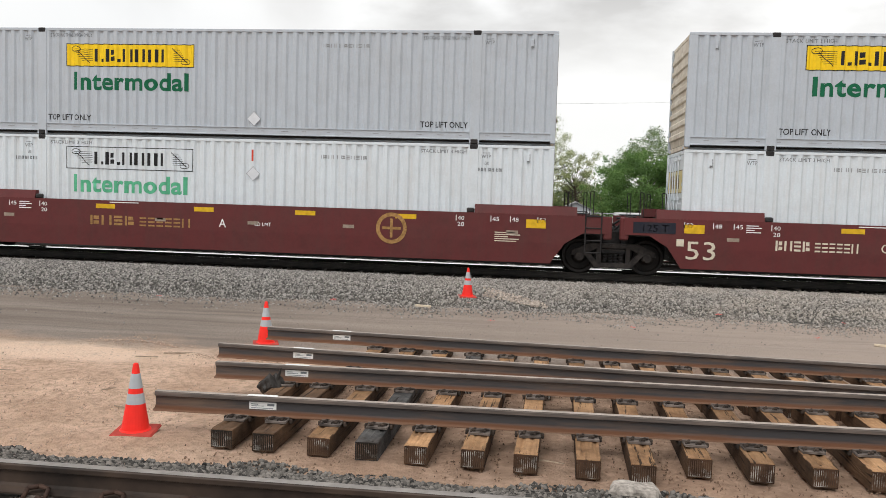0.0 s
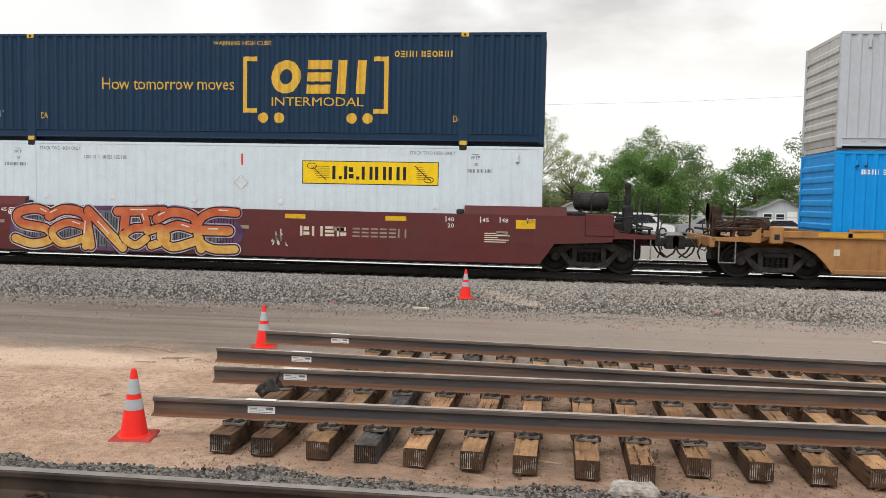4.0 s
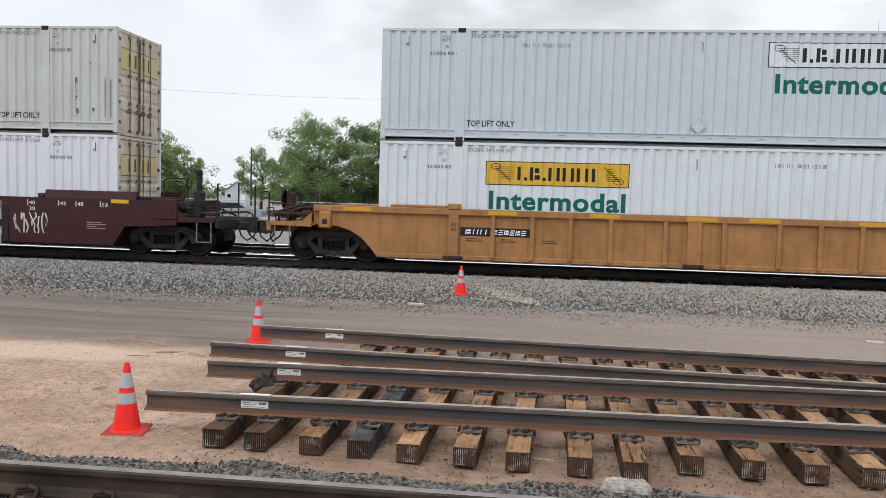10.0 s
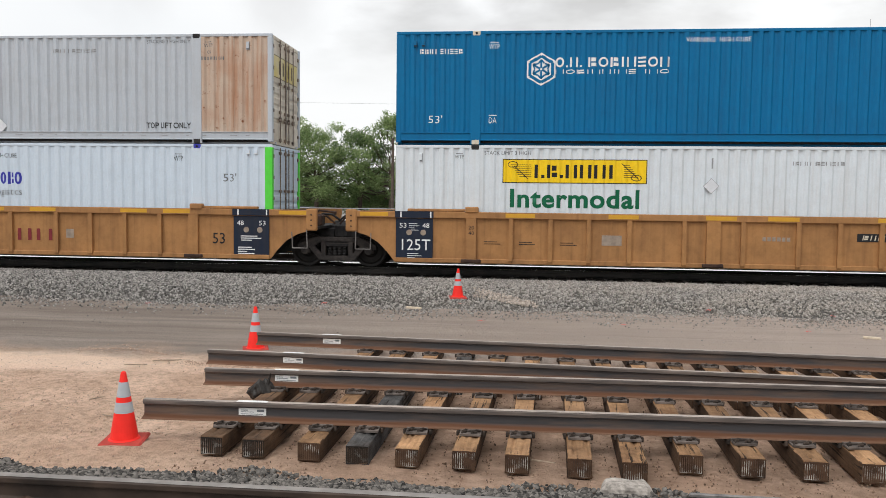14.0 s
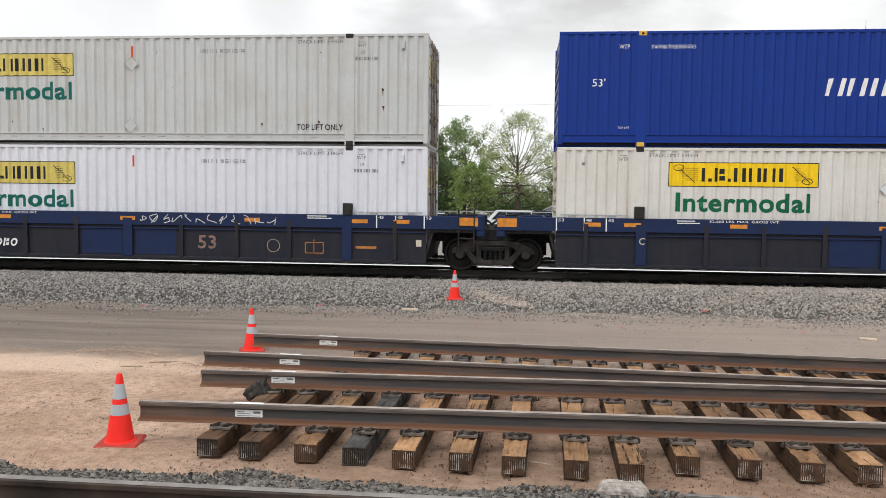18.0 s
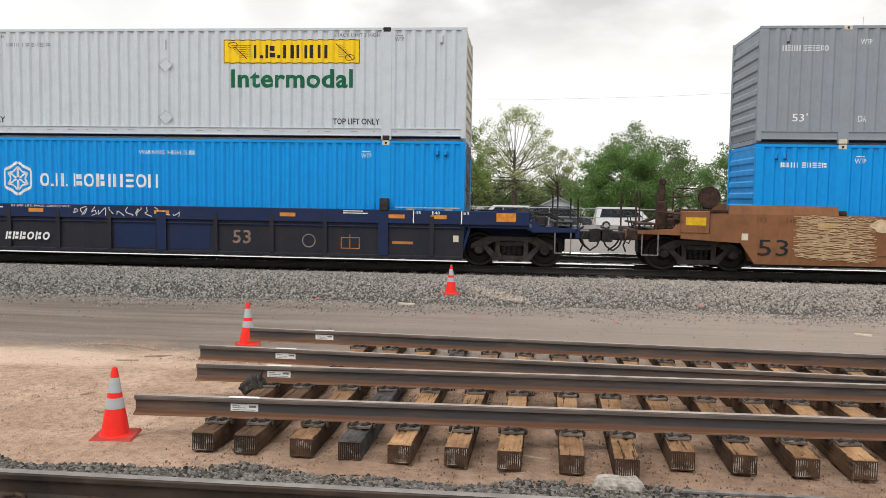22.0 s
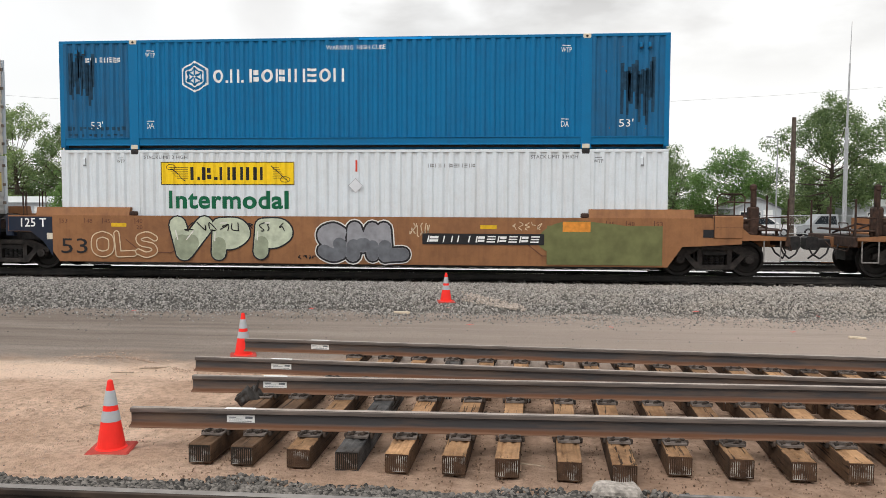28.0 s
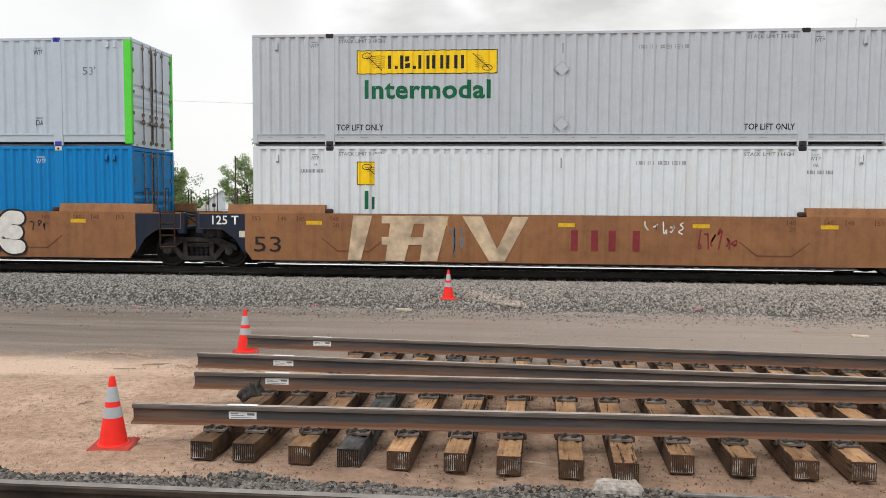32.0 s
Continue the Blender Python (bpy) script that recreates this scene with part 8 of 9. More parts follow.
# single ochre car with low ribbed sides
car = well_car("y1", "low", "ochre yellow single well car with ribbed low sides", ("end", "end"), "ttx_y", chord="ttx_y", edge="ttx_yl")
markers(car, (-0.4, 0.3, 2.9, 4.2, 6.2, 8.2, 10.3, 13.0, 15.2, 16.0), 1.12, "ttx_yl", 0.8, 0.10, -1.5245)
RY = -1.457
plate_marks(car, 2.95, 5.15, 0.43, 0.68, 6, y=RY)
words(car, "53", 7.32, 0.53, 0.40, "ink", RY, 0.34, "large_numeral")
patch(car, 10.78, 11.5, 0.44, 1.02, "ttx_red", RY, "logo_panel", "faded reddish panel")
strokes(car, "iih", 10.90, 12.3, 0.46, 0.92, "spray_white", RY - 0.004, 0.3)
scribble(car, 8.2, 9.2, 0.42, 0.97, 5, "spray_white", 21, 0.03, RY)
patch(car, 12.79, 13.22, 0.53, 0.78, "ink", RY, "notice")
patch(car, 12.83, 13.18, 0.64, 0.66, "cream_ink", RY - 0.003, "notice_line")
patch(car, 5.3, 5.53, 0.46, 0.69, "faded", RY, "notice")
patch(car, 0.0, 0.15, 0.66, 0.82, "cream_ink", RY, "notice")
patch(car, 15.4, 15.6, 0.72, 0.92, "cream_ink", RY, "notice")
fine_print(car, 5.97, 0.53, 1, 0.65, "brown_ink", RY)
fine_print(car, 14.65, 0.85, 5, 0.5, "brown_ink", RY)
fine_print(car, 9.6, 0.70, 2, 0.9, "brown_ink", RY)

# single maroon car covered in graffiti
car = well_car("f1", "smooth", "dark maroon single well car covered in pale block graffiti", ("end", "end"), "fec", gear="gear_dark")
numerals(car, "white")
markers(car, (-1.1, 1.2, 3.1, 5.9, 9.0, 11.8, 16.1), 1.40, "marker", 0.5, 0.10)
dripping_letters(car, "RUHEHK", 3.75, 8.1, 0.30, 1.26, "spray_oat", "spray_sky", 31)
dripping_letters(car, "YORHH", 9.4, 13.1, 0.30, 1.26, "spray_oat", "spray_sky", 35)
part("graffiti_ground", blob(Shape(), 8.75, 0.82, 0.78, 0.5, DY - 0.012, 9, 30, 0.16), "spray_smoke", car, "smoky grey sprayed patch")
bubble(car, "SOV", 8.3, 9.2, 0.55, 1.05, 0.07, "ink", "spray_grey", 33, 0.03, y=DY - 0.014)
scribble(car, 13.25, 14.3, 0.45, 1.15, 9, "spray_white", 36, 0.035)
scribble(car, 3.2, 3.7, 0.5, 1.2, 5, "spray_dun", 37, 0.05)
strokes(car, "bso", 3.98, 4.62, 0.99, 1.23, "spray_white", DY - 0.014, 0.24)
strokes(car, "hshsh", 4.76, 5.62, 0.99, 1.23, "spray_white", DY - 0.014, 0.24)
fine_print(car, -0.6, 1.22, 4, 0.55, "cream_ink")
fine_print(car, 15.4, 0.85, 4, 0.6, "faded")

# ochre articulated set with ribbed sides
for u, ends, lab in (("t1", ("end", "art"), "ochre ribbed well car with slate stencil panel"), ("t2", ("own", "art"), "ochre ribbed well car with maroon emblem and hanging chain"),
                     ("t3", ("own", "end"), "weathered ochre ribbed well car with slate stencil panel")):
    car = well_car(u, "rib", lab, ends, "ttx_y", chord="ttx_y")
    markers(car, (-0.9, 2.9, 5.5, 7.9, 9.4, 12.0, 13.2, 16.4), 1.40, "ttx_yl", 0.75, 0.10, -1.5245)
    for side in ([0.05] if u != "t1" else []) + ([15.15] if u != "t3" else []):
        patch(car, side, side + 0.97, 0.25, 1.345, "slate_panel", RY - 0.03, "stencil_panel", "slate panel with white stencils", 0.03)
        patch(car, side - 0.02, side + 0.99, 1.362, 1.532, "slate_panel", -1.524, "chord_panel")
        yy = RY - 0.034
        words(car, "53" if side < 5 else "48", side + 0.1, 1.10, 0.13, "white", yy, 0.18, "length_mark")
        words(car, "48" if side < 5 else "53", side + 0.70, 1.10, 0.13, "white", yy, 0.18, "length_mark")
        for xx in (0.12, 0.9):
            patch(car, side + xx, side + xx + 0.035, 1.37, 1.52, "white", -1.528, "length_tick")
        if side < 5:
            words(car, "125 T" if u == "t2" else "125T", side + 0.16, 0.52, 0.30, "white", yy, 0.75, "large_numeral")
            fine_print(car, side + 0.3, 0.42, 3, 0.40, "white", yy, 0.014)
            fine_print(car, side + 0.34, 1.20, 4, 0.3, "white", yy, 0.014)
        else:
            fine_print(car, side + 0.2, 0.80, 3, 0.6, "white", yy)
            fine_print(car, side + 0.12, 0.5, 4, 0.5, "white", yy)
        for k in (0.35, 0.72):
            part("round_stencil", Shape().lathe([(0.075, -0.001), (0.075, 0.001)], 16, "y", (side + k, yy, 0.98)), "faded", car)
    if u != "t3":
        words(car, "53", 14.56, 0.60, 0.30, "ink", RY, 0.34, "large_numeral")
    if u == "t1":
        plate_marks(car, 2.2, 4.02, 0.84, 1.06, 6, y=RY, cut=0.42)
    if u == "t2":
        s = Shape()
        for i in range(17):
            t = (i / 8) - 1
            s.lathe([(0.03, -0.02), (0.045, 0.0), (0.03, 0.02)], 8, "y", (6.68 + t * 0.5, RY - 0.05, 0.72 + 0.55 * abs(t) ** 1.1))
        part("hanging_chain", s, "gear_dark", car, "dark chain hanging in a loop")
        strokes(car, "iih", 8.95, 10.0, 0.60, 0.92, "maroon_ink", RY, 0.32)
        patch(car, 5.35, 5.85, 0.62, 0.92, "cream_ink", RY, "notice", "pale paper notice")
        patch(car, 10.4, 10.62, 0.68, 0.92, "faded", RY, "notice")
    if u == "t3":
        plate_marks(car, 11.55, 13.3, 0.92, 1.12, 6, "cream_ink", y=RY, cut=0.42)
        words(car, "53", 14.4, 0.62, 0.34, "ink", RY, 0.5, "large_numeral")
        bars(car, 9.3, 10.0, 0.9, 1.0, 6, "faded", RY)
        patch(car, 5.35, 5.85, 0.72, 0.98, "faded", RY, "notice")
    for x in (2.35, 3.25, 4.3):
        fine_print(car, x, 0.76, 2, 0.45, "ink", RY, 0.016)
    words(car, "20", 1.95, 1.08, 0.10, "ink", -1.535, 0.15, "length_mark")
    words(car, "40", 1.95, 0.94, 0.10, "ink", -1.535, 0.15, "length_mark")

# navy articulated set
for u, ends, lab in (("n1", ("end", "art"), "navy and soot-grey ribbed well car with white chalk scribble"), ("n2", ("own", "art"), "navy and soot-grey ribbed well car"),
                     ("n3", ("own", "end"), "navy and soot-grey ribbed well car with chalk scribble")):
    car = well_car(u, "navy", lab, ends, "navy_car", chord="navy_car", web="soot", gear="gear_dark")
    ny = -1.467
    for a_, b_ in ((6.65, 8.0), (8.2, 9.5)):
        patch(car, a_ + 0.06, b_ - 0.12, 0.32, 1.05, "navy_car", ny, "repainted_panel", "repainted navy panel")
    markers(car, (0.7, 1.7, 4.3, 7.85, 11.3, 14.2, 15.3), 1.24, "marker_o", 0.42, 0.10)
    markers(car, (-1.5,) if ends[0] != "end" else (-1.7,), 1.2, "marker_o", 0.5, 0.22)
    markers(car, (17.0,), 1.2, "marker_o", 0.5, 0.22)
    for x, t in ((0.05, "53"), (0.75, "48"), (1.30, "45"), (14.9, "45"), (15.4, "48"), (16.15, "53")):
        words(car, t, x, 1.36, 0.08, "white", DY, 0.14, "length_mark")
        patch(car, x - 0.06, x - 0.03, 1.12, 1.45, "white", DY, "length_tick")
    fine_print(car, 3.0, 1.40, 2, 0.6, "white")
    fine_print(car, 13.0, 1.40, 2, 0.7, "white")
    words(car, "53", 11.0 if u == "n2" else 10.0, 0.51, 0.36, "pink_stencil", ny, 0.5, "large_numeral", 0.008)
    if u == "n2":
        s = Shape()
        for i in range(15):
            t = (i / 7) - 1
            s.lathe([(0.022, -0.02), (0.036, 0.0), (0.022, 0.02)], 8, "y", (9.9 + t * 0.62, ny - 0.06, 0.66 + 0.40 * abs(t) ** 1.2))
        part("hanging_chain", s, "gear_dark", car, "dark chain hanging in a loop")
    else:
        s = Shape()
        for q in ((12.93, 13.43, 0.42, 0.44), (12.93, 13.43, 0.70, 0.72), (12.93, 12.95, 0.44, 0.70), (13.41, 13.43, 0.44, 0.70), (13.16, 13.18, 0.44, 0.8)):
            s.box(q[0], q[1], ny, ny + 0.001, q[2], q[3])
        part("stencil_frame", s, "brown_stencil", car, "orange stencilled rectangle")
    words(car, {"n1": "B", "n2": "C", "n3": "A"}[u], 2.08, 0.80, 0.18, "cream_ink", -1.535, 0.14)
    if u != "n2":
        strokes(car, "biih", 2.42, 3.28, 0.50, 0.72, "white", ny - 0.0, 0.22, 0.2)
        strokes(car, "bbbobo", 3.62, 4.88, 0.48, 0.70, "white", ny - 0.07, 0.22, 0.2)
        scribble(car, 8.3 if u == "n1" else 5.48, 12.2 if u == "n1" else 8.6, 1.14, 1.44, 12, "spray_white", 41, 0.02)
    if u == "n3":
        words(car, "125 T", 1.0, 0.44, 0.4, "faded", ny, 0.8, "large_numeral")
    if u != "n2":
        s = Shape()
        ribbon(s, [(12.07 + 0.17 * math.cos(t * 0.3927), 0.61 + 0.17 * math.sin(t * 0.3927)) for t in range(17)], 0.022, ny)
        part("round_stencil", s, "faded", car, "faint stencilled ring")
    patch(car, 15.89, 16.03, 0.65, 0.82, "cream_ink", ny, "notice")
    patch(car, 14.29, 14.84, 0.57, 0.64, "brown_stencil", ny, "stencil_bar")
    words(car, "52,600 LBS. MAX. GROSS WT.", 3.8, 1.38, 0.06, "white", DY, 1.7)

# faded brown-orange articulated sets
for u, ends, lab in (("o1", ("end", "art"), "faded brown-orange well car with pale graffiti blocks"), ("o2", ("own", "art"), "faded brown-orange well car with white and sage graffiti"),
                     ("o3", ("own", "end"), "faded brown-orange well car with bubble graffiti and olive patch"), ("q1", ("end", "art"), "brown-orange well car with white bubble graffiti"),
                     ("q2", ("own", "end"), "brown-orange well car with cream block graffiti and maroon emblem")):
    car = well_car(u, "smooth", lab, ends, "ttx_dull" if u == "o1" else "ttx_o")
    numerals(car, "brown_ink")
    words(car, "53", 0.08, 0.48, 0.42, "ink", DY, 0.74, "large_numeral")
    markers(car, (1.5, 4.8, 8.05, 11.4, 14.5), 1.20, "marker", 0.42, 0.10)
    patch(car, -0.32, -0.16, 0.85, 1.02, "cream_ink", DY, "notice")
    for xm in (2.75, BOX_L - 2.75):
        s = Shape()
        ribbon(s, [(xm - 0.85, 0.86), (xm - 0.42, 0.52), (xm + 0.42, 0.52), (xm + 0.85, 0.86)], 0.022, SIDE - 0.0035)
        part("pressed_seam", s, "brown_ink", car)
    if ends[0] == "own":
        words(car, "125 T", -1.05, 1.19, 0.24, "white", DY - 0.004, 0.72, bold=0.004)
    else:
        markers(car, (-1.70,), 1.20, "marker", 0.5, 0.20, -1.5505)
    for side, kind in (("L", ends[0]), ("R", ends[1])):
        if kind != "end":
            tinted_end(car, side, "slate_panel")
    if u == "o1":
        s = Shape()
        rnd = random.Random(58)
        for k, (xa, xb, za, zb) in enumerate(((0.98, 1.75, 0.46, 1.48), (1.55, 2.3, 0.40, 1.46), (2.15, 2.85, 0.36, 1.48))):
            for i in range(34):
                zz = za + (zb - za) * i / 33
                a_, b_ = xa + rnd.uniform(-0.08, 0.12), xb + rnd.uniform(-0.12, 0.1)
                ribbon(s, [(a_ + (b_ - a_) * t / 5, zz + rnd.uniform(-0.022, 0.022)) for t in range(6)], rnd.uniform(0.012, 0.026), DY - 0.004 - k * 0.0012 - i * 0.00003)
        tagged(part("sprayed_scribble", s, "spray_buff", car, "buff scribbled patch"), kind="stuff")
        part("sprayed_blob", blob(Shape(), 3.0, 1.26, 0.26, 0.15, DY - 0.003, 5, 20, 0.3), "spray_cream", car)
        bubble(car, "SOMEC", 4.4, 6.4, 0.46, 1.28, 0.09, "ttx_dull", "ink", 50, 0.022, y=DY - 0.002)
        plate_marks(car, 3.26, 6.5, 0.80, 1.10, 6, y=DY - 0.016, cut=0.44)
        scribble(car, 6.1, 7.6, 0.42, 0.74, 6, "ink", 51, 0.035)
        scribble(car, 7.7, 9.2, 0.42, 0.74, 6, "ink", 52, 0.03)
        scribble(car, 3.4, 4.2, 1.2, 1.46, 4, "spray_cream", 53, 0.028)
        scribble(car, 5.8, 6.8, 1.18, 1.48, 5, "ink", 56, 0.035)
        scribble(car, 7.2, 9.1, 1.0, 1.42, 7, "spray_cream", 57, 0.03)
        part("graffiti_ground", blob(Shape(), 11.4, 0.86, 1.15, 0.52, DY - 0.002, 21, 34, 0.16), "spray_brown", car, "brown sprayed ground")
        bubble(car, "CAYS", 9.5, 12.9, 0.34, 1.46, 0.19, "spray_cream", "spray_white", 54, 0.022, None, "spray_brown", 0.05, None, 1.2)
        scribble(car, 9.7, 12.8, 0.34, 1.40, 6, "spray_brown", 59, 0.035, DY - 0.017)
        scribble(car, 14.2, 16.0, 0.85, 1.3, 8, "ink", 55, 0.025)
        scribble(car, 9.3, 9.75, 0.9, 1.4, 3, "spray_cream", 60, 0.06)
        words(car, "B", 6.95, 0.90, 0.26, "ink", DY, 0.22)
        words(car, "B", 13.3, 0.92, 0.26, "ink", DY, 0.18)
    if u == "o2":
        part("sprayed_blob", blob(blob(Shape(), 4.9, 1.13, 2.2, 0.2, DY - 0.002, 14, 34, 0.22), 6.2, 1.0, 0.7, 0.3, DY - 0.0026, 5, 24, 0.3), "spray_sage", car, "sage green sprayed arrow")
        bubble(car, "MERK", 3.4, 6.1, 0.78, 1.46, 0.14, "spray_white", "ink", 61, 0.025, None, "spray_sage", 0.2)
        scribble(car, 3.3, 4.5, 0.4, 0.72, 5, "ink", 64, 0.03)
        part("sprayed_drops", blob(blob(blob(Shape(), 7.05, 0.98, 0.13, 0.06, DY - 0.003, 3, 14, 0.3), 7.3, 0.92, 0.1, 0.1, DY - 0.003, 8, 14, 0.3), 7.15, 0.84, 0.1, 0.05, DY - 0.003, 9, 14, 0.3), "spray_cream", car)
        bubble(car, "MEO", 7.45, 9.4, 0.36, 1.32, 0.16, "spray_taupe", "ink", 62, 0.018, slant=0.15)
        strokes(car, "iih", 8.6, 10.45, 0.72, 1.16, "maroon_ink", DY - 0.016, 0.34)
        s = Shape()
        ribbon(s, [(10.72 + 0.16 * math.cos(t * 0.45) * (1 - t * 0.03), 0.55 + t * 0.045 + 0.12 * math.sin(t * 0.45)) for t in range(20)], 0.04, DY - 0.004)
        part("sprayed_curl", s, "spray_white", car, "white sprayed curl")
        bubble(car, "ST", 11.55, 13.8, 0.36, 1.40, 0.44, "spray_white", "spray_cream", 63, 0.02, wide=1.3)
        part("sprayed_blob", blob(Shape(), 12.2, 0.85, 0.55, 0.42, DY - 0.012, 3, 24, 0.14), "spray_grey", car)
        scribble(car, 1.0, 1.9, 0.85, 1.25, 4, "spray_white", 65, 0.03)
        scribble(car, 2.3, 3.2, 0.85, 1.3, 7, "ink", 67, 0.03)
    if u == "o3":
        bubble(car, "VPP", 3.05, 6.5, 0.28, 1.48, 0.42, "spray_green", "ink", 71, 0.04, "spray_sage", None, 0.16, "spray_white", 1.1)
        scribble(car, 3.5, 6.4, 1.08, 1.36, 9, "ink", 77, 0.028, DY - 0.013)
        bubble(car, "SML", 7.17, 9.53, 0.26, 1.40, 0.34, "spray_grey", "ink", 72, 0.05, "spray_slate", "spray_white", 0.0, None, 1.3)
        bubble(car, "OLS", 0.95, 2.8, 0.36, 1.1, 0.12, "ttx_o", "spray_cream", 73, 0.03)
        scribble(car, 6.6, 7.1, 0.36, 0.5, 4, "ink", 74, 0.025)
        plate_marks(car, 9.9, 13.03, 0.80, 1.08, 6, y=DY - 0.016, cut=0.42)
        scribble(car, 9.55, 10.1, 0.9, 1.4, 6, "spray_cream", 75, 0.025)
        scribble(car, 12.2, 13.0, 1.15, 1.42, 5, "spray_cream", 76, 0.02)
        part("olive_overpaint", Shape().cbox(13.1, 16.0, DY - 0.003, DY - 0.002, 0.30, 1.30, 0.0004), "olive", car, "olive green overpainted patch")
        blob_s = Shape()
        blob(blob_s, 14.2, 0.9, 1.3, 0.55, DY - 0.0045, 7, 30, 0.1)
        part("olive_overpaint", blob_s, "olive", car, "olive green overpainted patch")
        patch(car, 13.5, 14.2, 1.14, 1.40, "marker_o", DY - 0.007, "stencil_patch")
        patch(car, 17.0, 17.4, 1.02, 1.22, "ink", DY - 0.005, "notice")
    if u == "q1":
        plate_marks(car, 3.23, 6.37, 0.82, 1.13, 6, "cream_ink", y=DY - 0.006, cut=0.46, back="plate_grey")
        words(car, "B", 6.75, 0.90, 0.28, "ink", DY, 0.24)
        bubble(car, "SCARE", 9.45, 13.2, 0.26, 1.52, 0.36, "spray_white", "ink", 81, 0.055, wide=1.3)
        scribble(car, 8.8, 9.3, 1.15, 1.4, 3, "ink", 82, 0.025)
        scribble(car, 13.3, 13.9, 0.95, 1.3, 3, "ink", 83, 0.03)
        words(car, "LD LMT  117,900  PER UNIT", 7.85, 0.93, 0.09, "brown_ink", DY, 1.4)
    if u == "q2":
        washed = Shape()
        for x, w in ((2.6, 0.35), (3.6, 0.5), (4.5, 0.45)):
            washed.add([(x, DY - 0.004, 0.28), (x + w, DY - 0.004, 0.28), (x + w + 0.3, DY - 0.004, 1.45), (x + 0.15, DY - 0.004, 1.45)], [(0, 1, 2, 3)])
        washed.add([(3.5, DY - 0.006, 1.25), (5.2, DY - 0.006, 1.25), (5.2, DY - 0.006, 1.45), (3.5, DY - 0.006, 1.45)], [(0, 1, 2, 3)])
        washed.add([(3.5, DY - 0.006, 0.7), (5.0, DY - 0.006, 0.7), (5.0, DY - 0.006, 0.9), (3.5, DY - 0.006, 0.9)], [(0, 1, 2, 3)])
        washed.add([(5.6, DY - 0.004, 1.45), (6.1, DY - 0.004, 1.45), (6.65, DY - 0.004, 0.3), (6.3, DY - 0.004, 0.3)], [(0, 1, 2, 3)])
        washed.add([(7.3, DY - 0.005, 1.45), (6.9, DY - 0.005, 1.45), (6.35, DY - 0.005, 0.3), (6.7, DY - 0.005, 0.3)], [(0, 1, 2, 3)])
        part("graffiti", washed, "spray_wash", car, "cream block graffiti")
        strokes(car, "iih", 8.3, 10.1, 0.60, 1.12, "maroon_ink", DY - 0.004, 0.34)
        scribble(car, 10.2, 11.2, 1.0, 1.4, 5, "spray_white", 91, 0.035)
        scribble(car, 11.5, 12.5, 0.6, 1.3, 6, "maroon_ink", 92, 0.04)
        scribble(car, 4.8, 5.8, 0.35, 1.3, 3, "spray_sky", 93, 0.03)


# ---- far side: yard, houses and trees ----
def leaf_cloud(centres, count, size, seed, flat=0.8):
    """Small leaf sprays gathered in clumps; centres: (x, y, z, radius)."""
    rng = np.random.default_rng(seed)
    cs = np.array(centres)
    wgt = cs[:, 3] ** 2.2
    pick = rng.choice(len(cs), count, p=wgt / wgt.sum())
    d = rng.normal(size=(count, 3))
    d /= np.linalg.norm(d, axis=1)[:, None]
    r = rng.random(count) ** 0.45
    p = cs[pick, :3] + d * (cs[pick, 3] * r)[:, None] * np.array([1, 1, flat])
    face = d + np.array([0, 0, 0.45]) + 0.55 * rng.normal(size=(count, 3))
    a_ = np.cross(face, rng.normal(size=(count, 3)))
    a_ /= np.linalg.norm(a_, axis=1)[:, None]
    b_ = np.cross(a_, face)
    b_ /= np.linalg.norm(b_, axis=1)[:, None]
    s = size * (0.5 + rng.random(count))[:, None]
    v = np.stack([p - a_ * s, p + b_ * s * 0.55, p + a_ * s, p - b_ * s * 0.55], 1).reshape(-1, 3)
    f = np.arange(count * 4).reshape(-1, 4)
    me = bpy.data.meshes.new("crown")
    me.vertices.add(count * 4)
    me.vertices.foreach_set("co", v.reshape(-1))
    me.loops.add(count * 4)
    me.loops.foreach_set("vertex_index", f.reshape(-1))
    me.polygons.add(count)
    me.polygons.foreach_set("loop_start", np.arange(0, count * 4, 4))
    me.update(calc_edges=True)
    return me


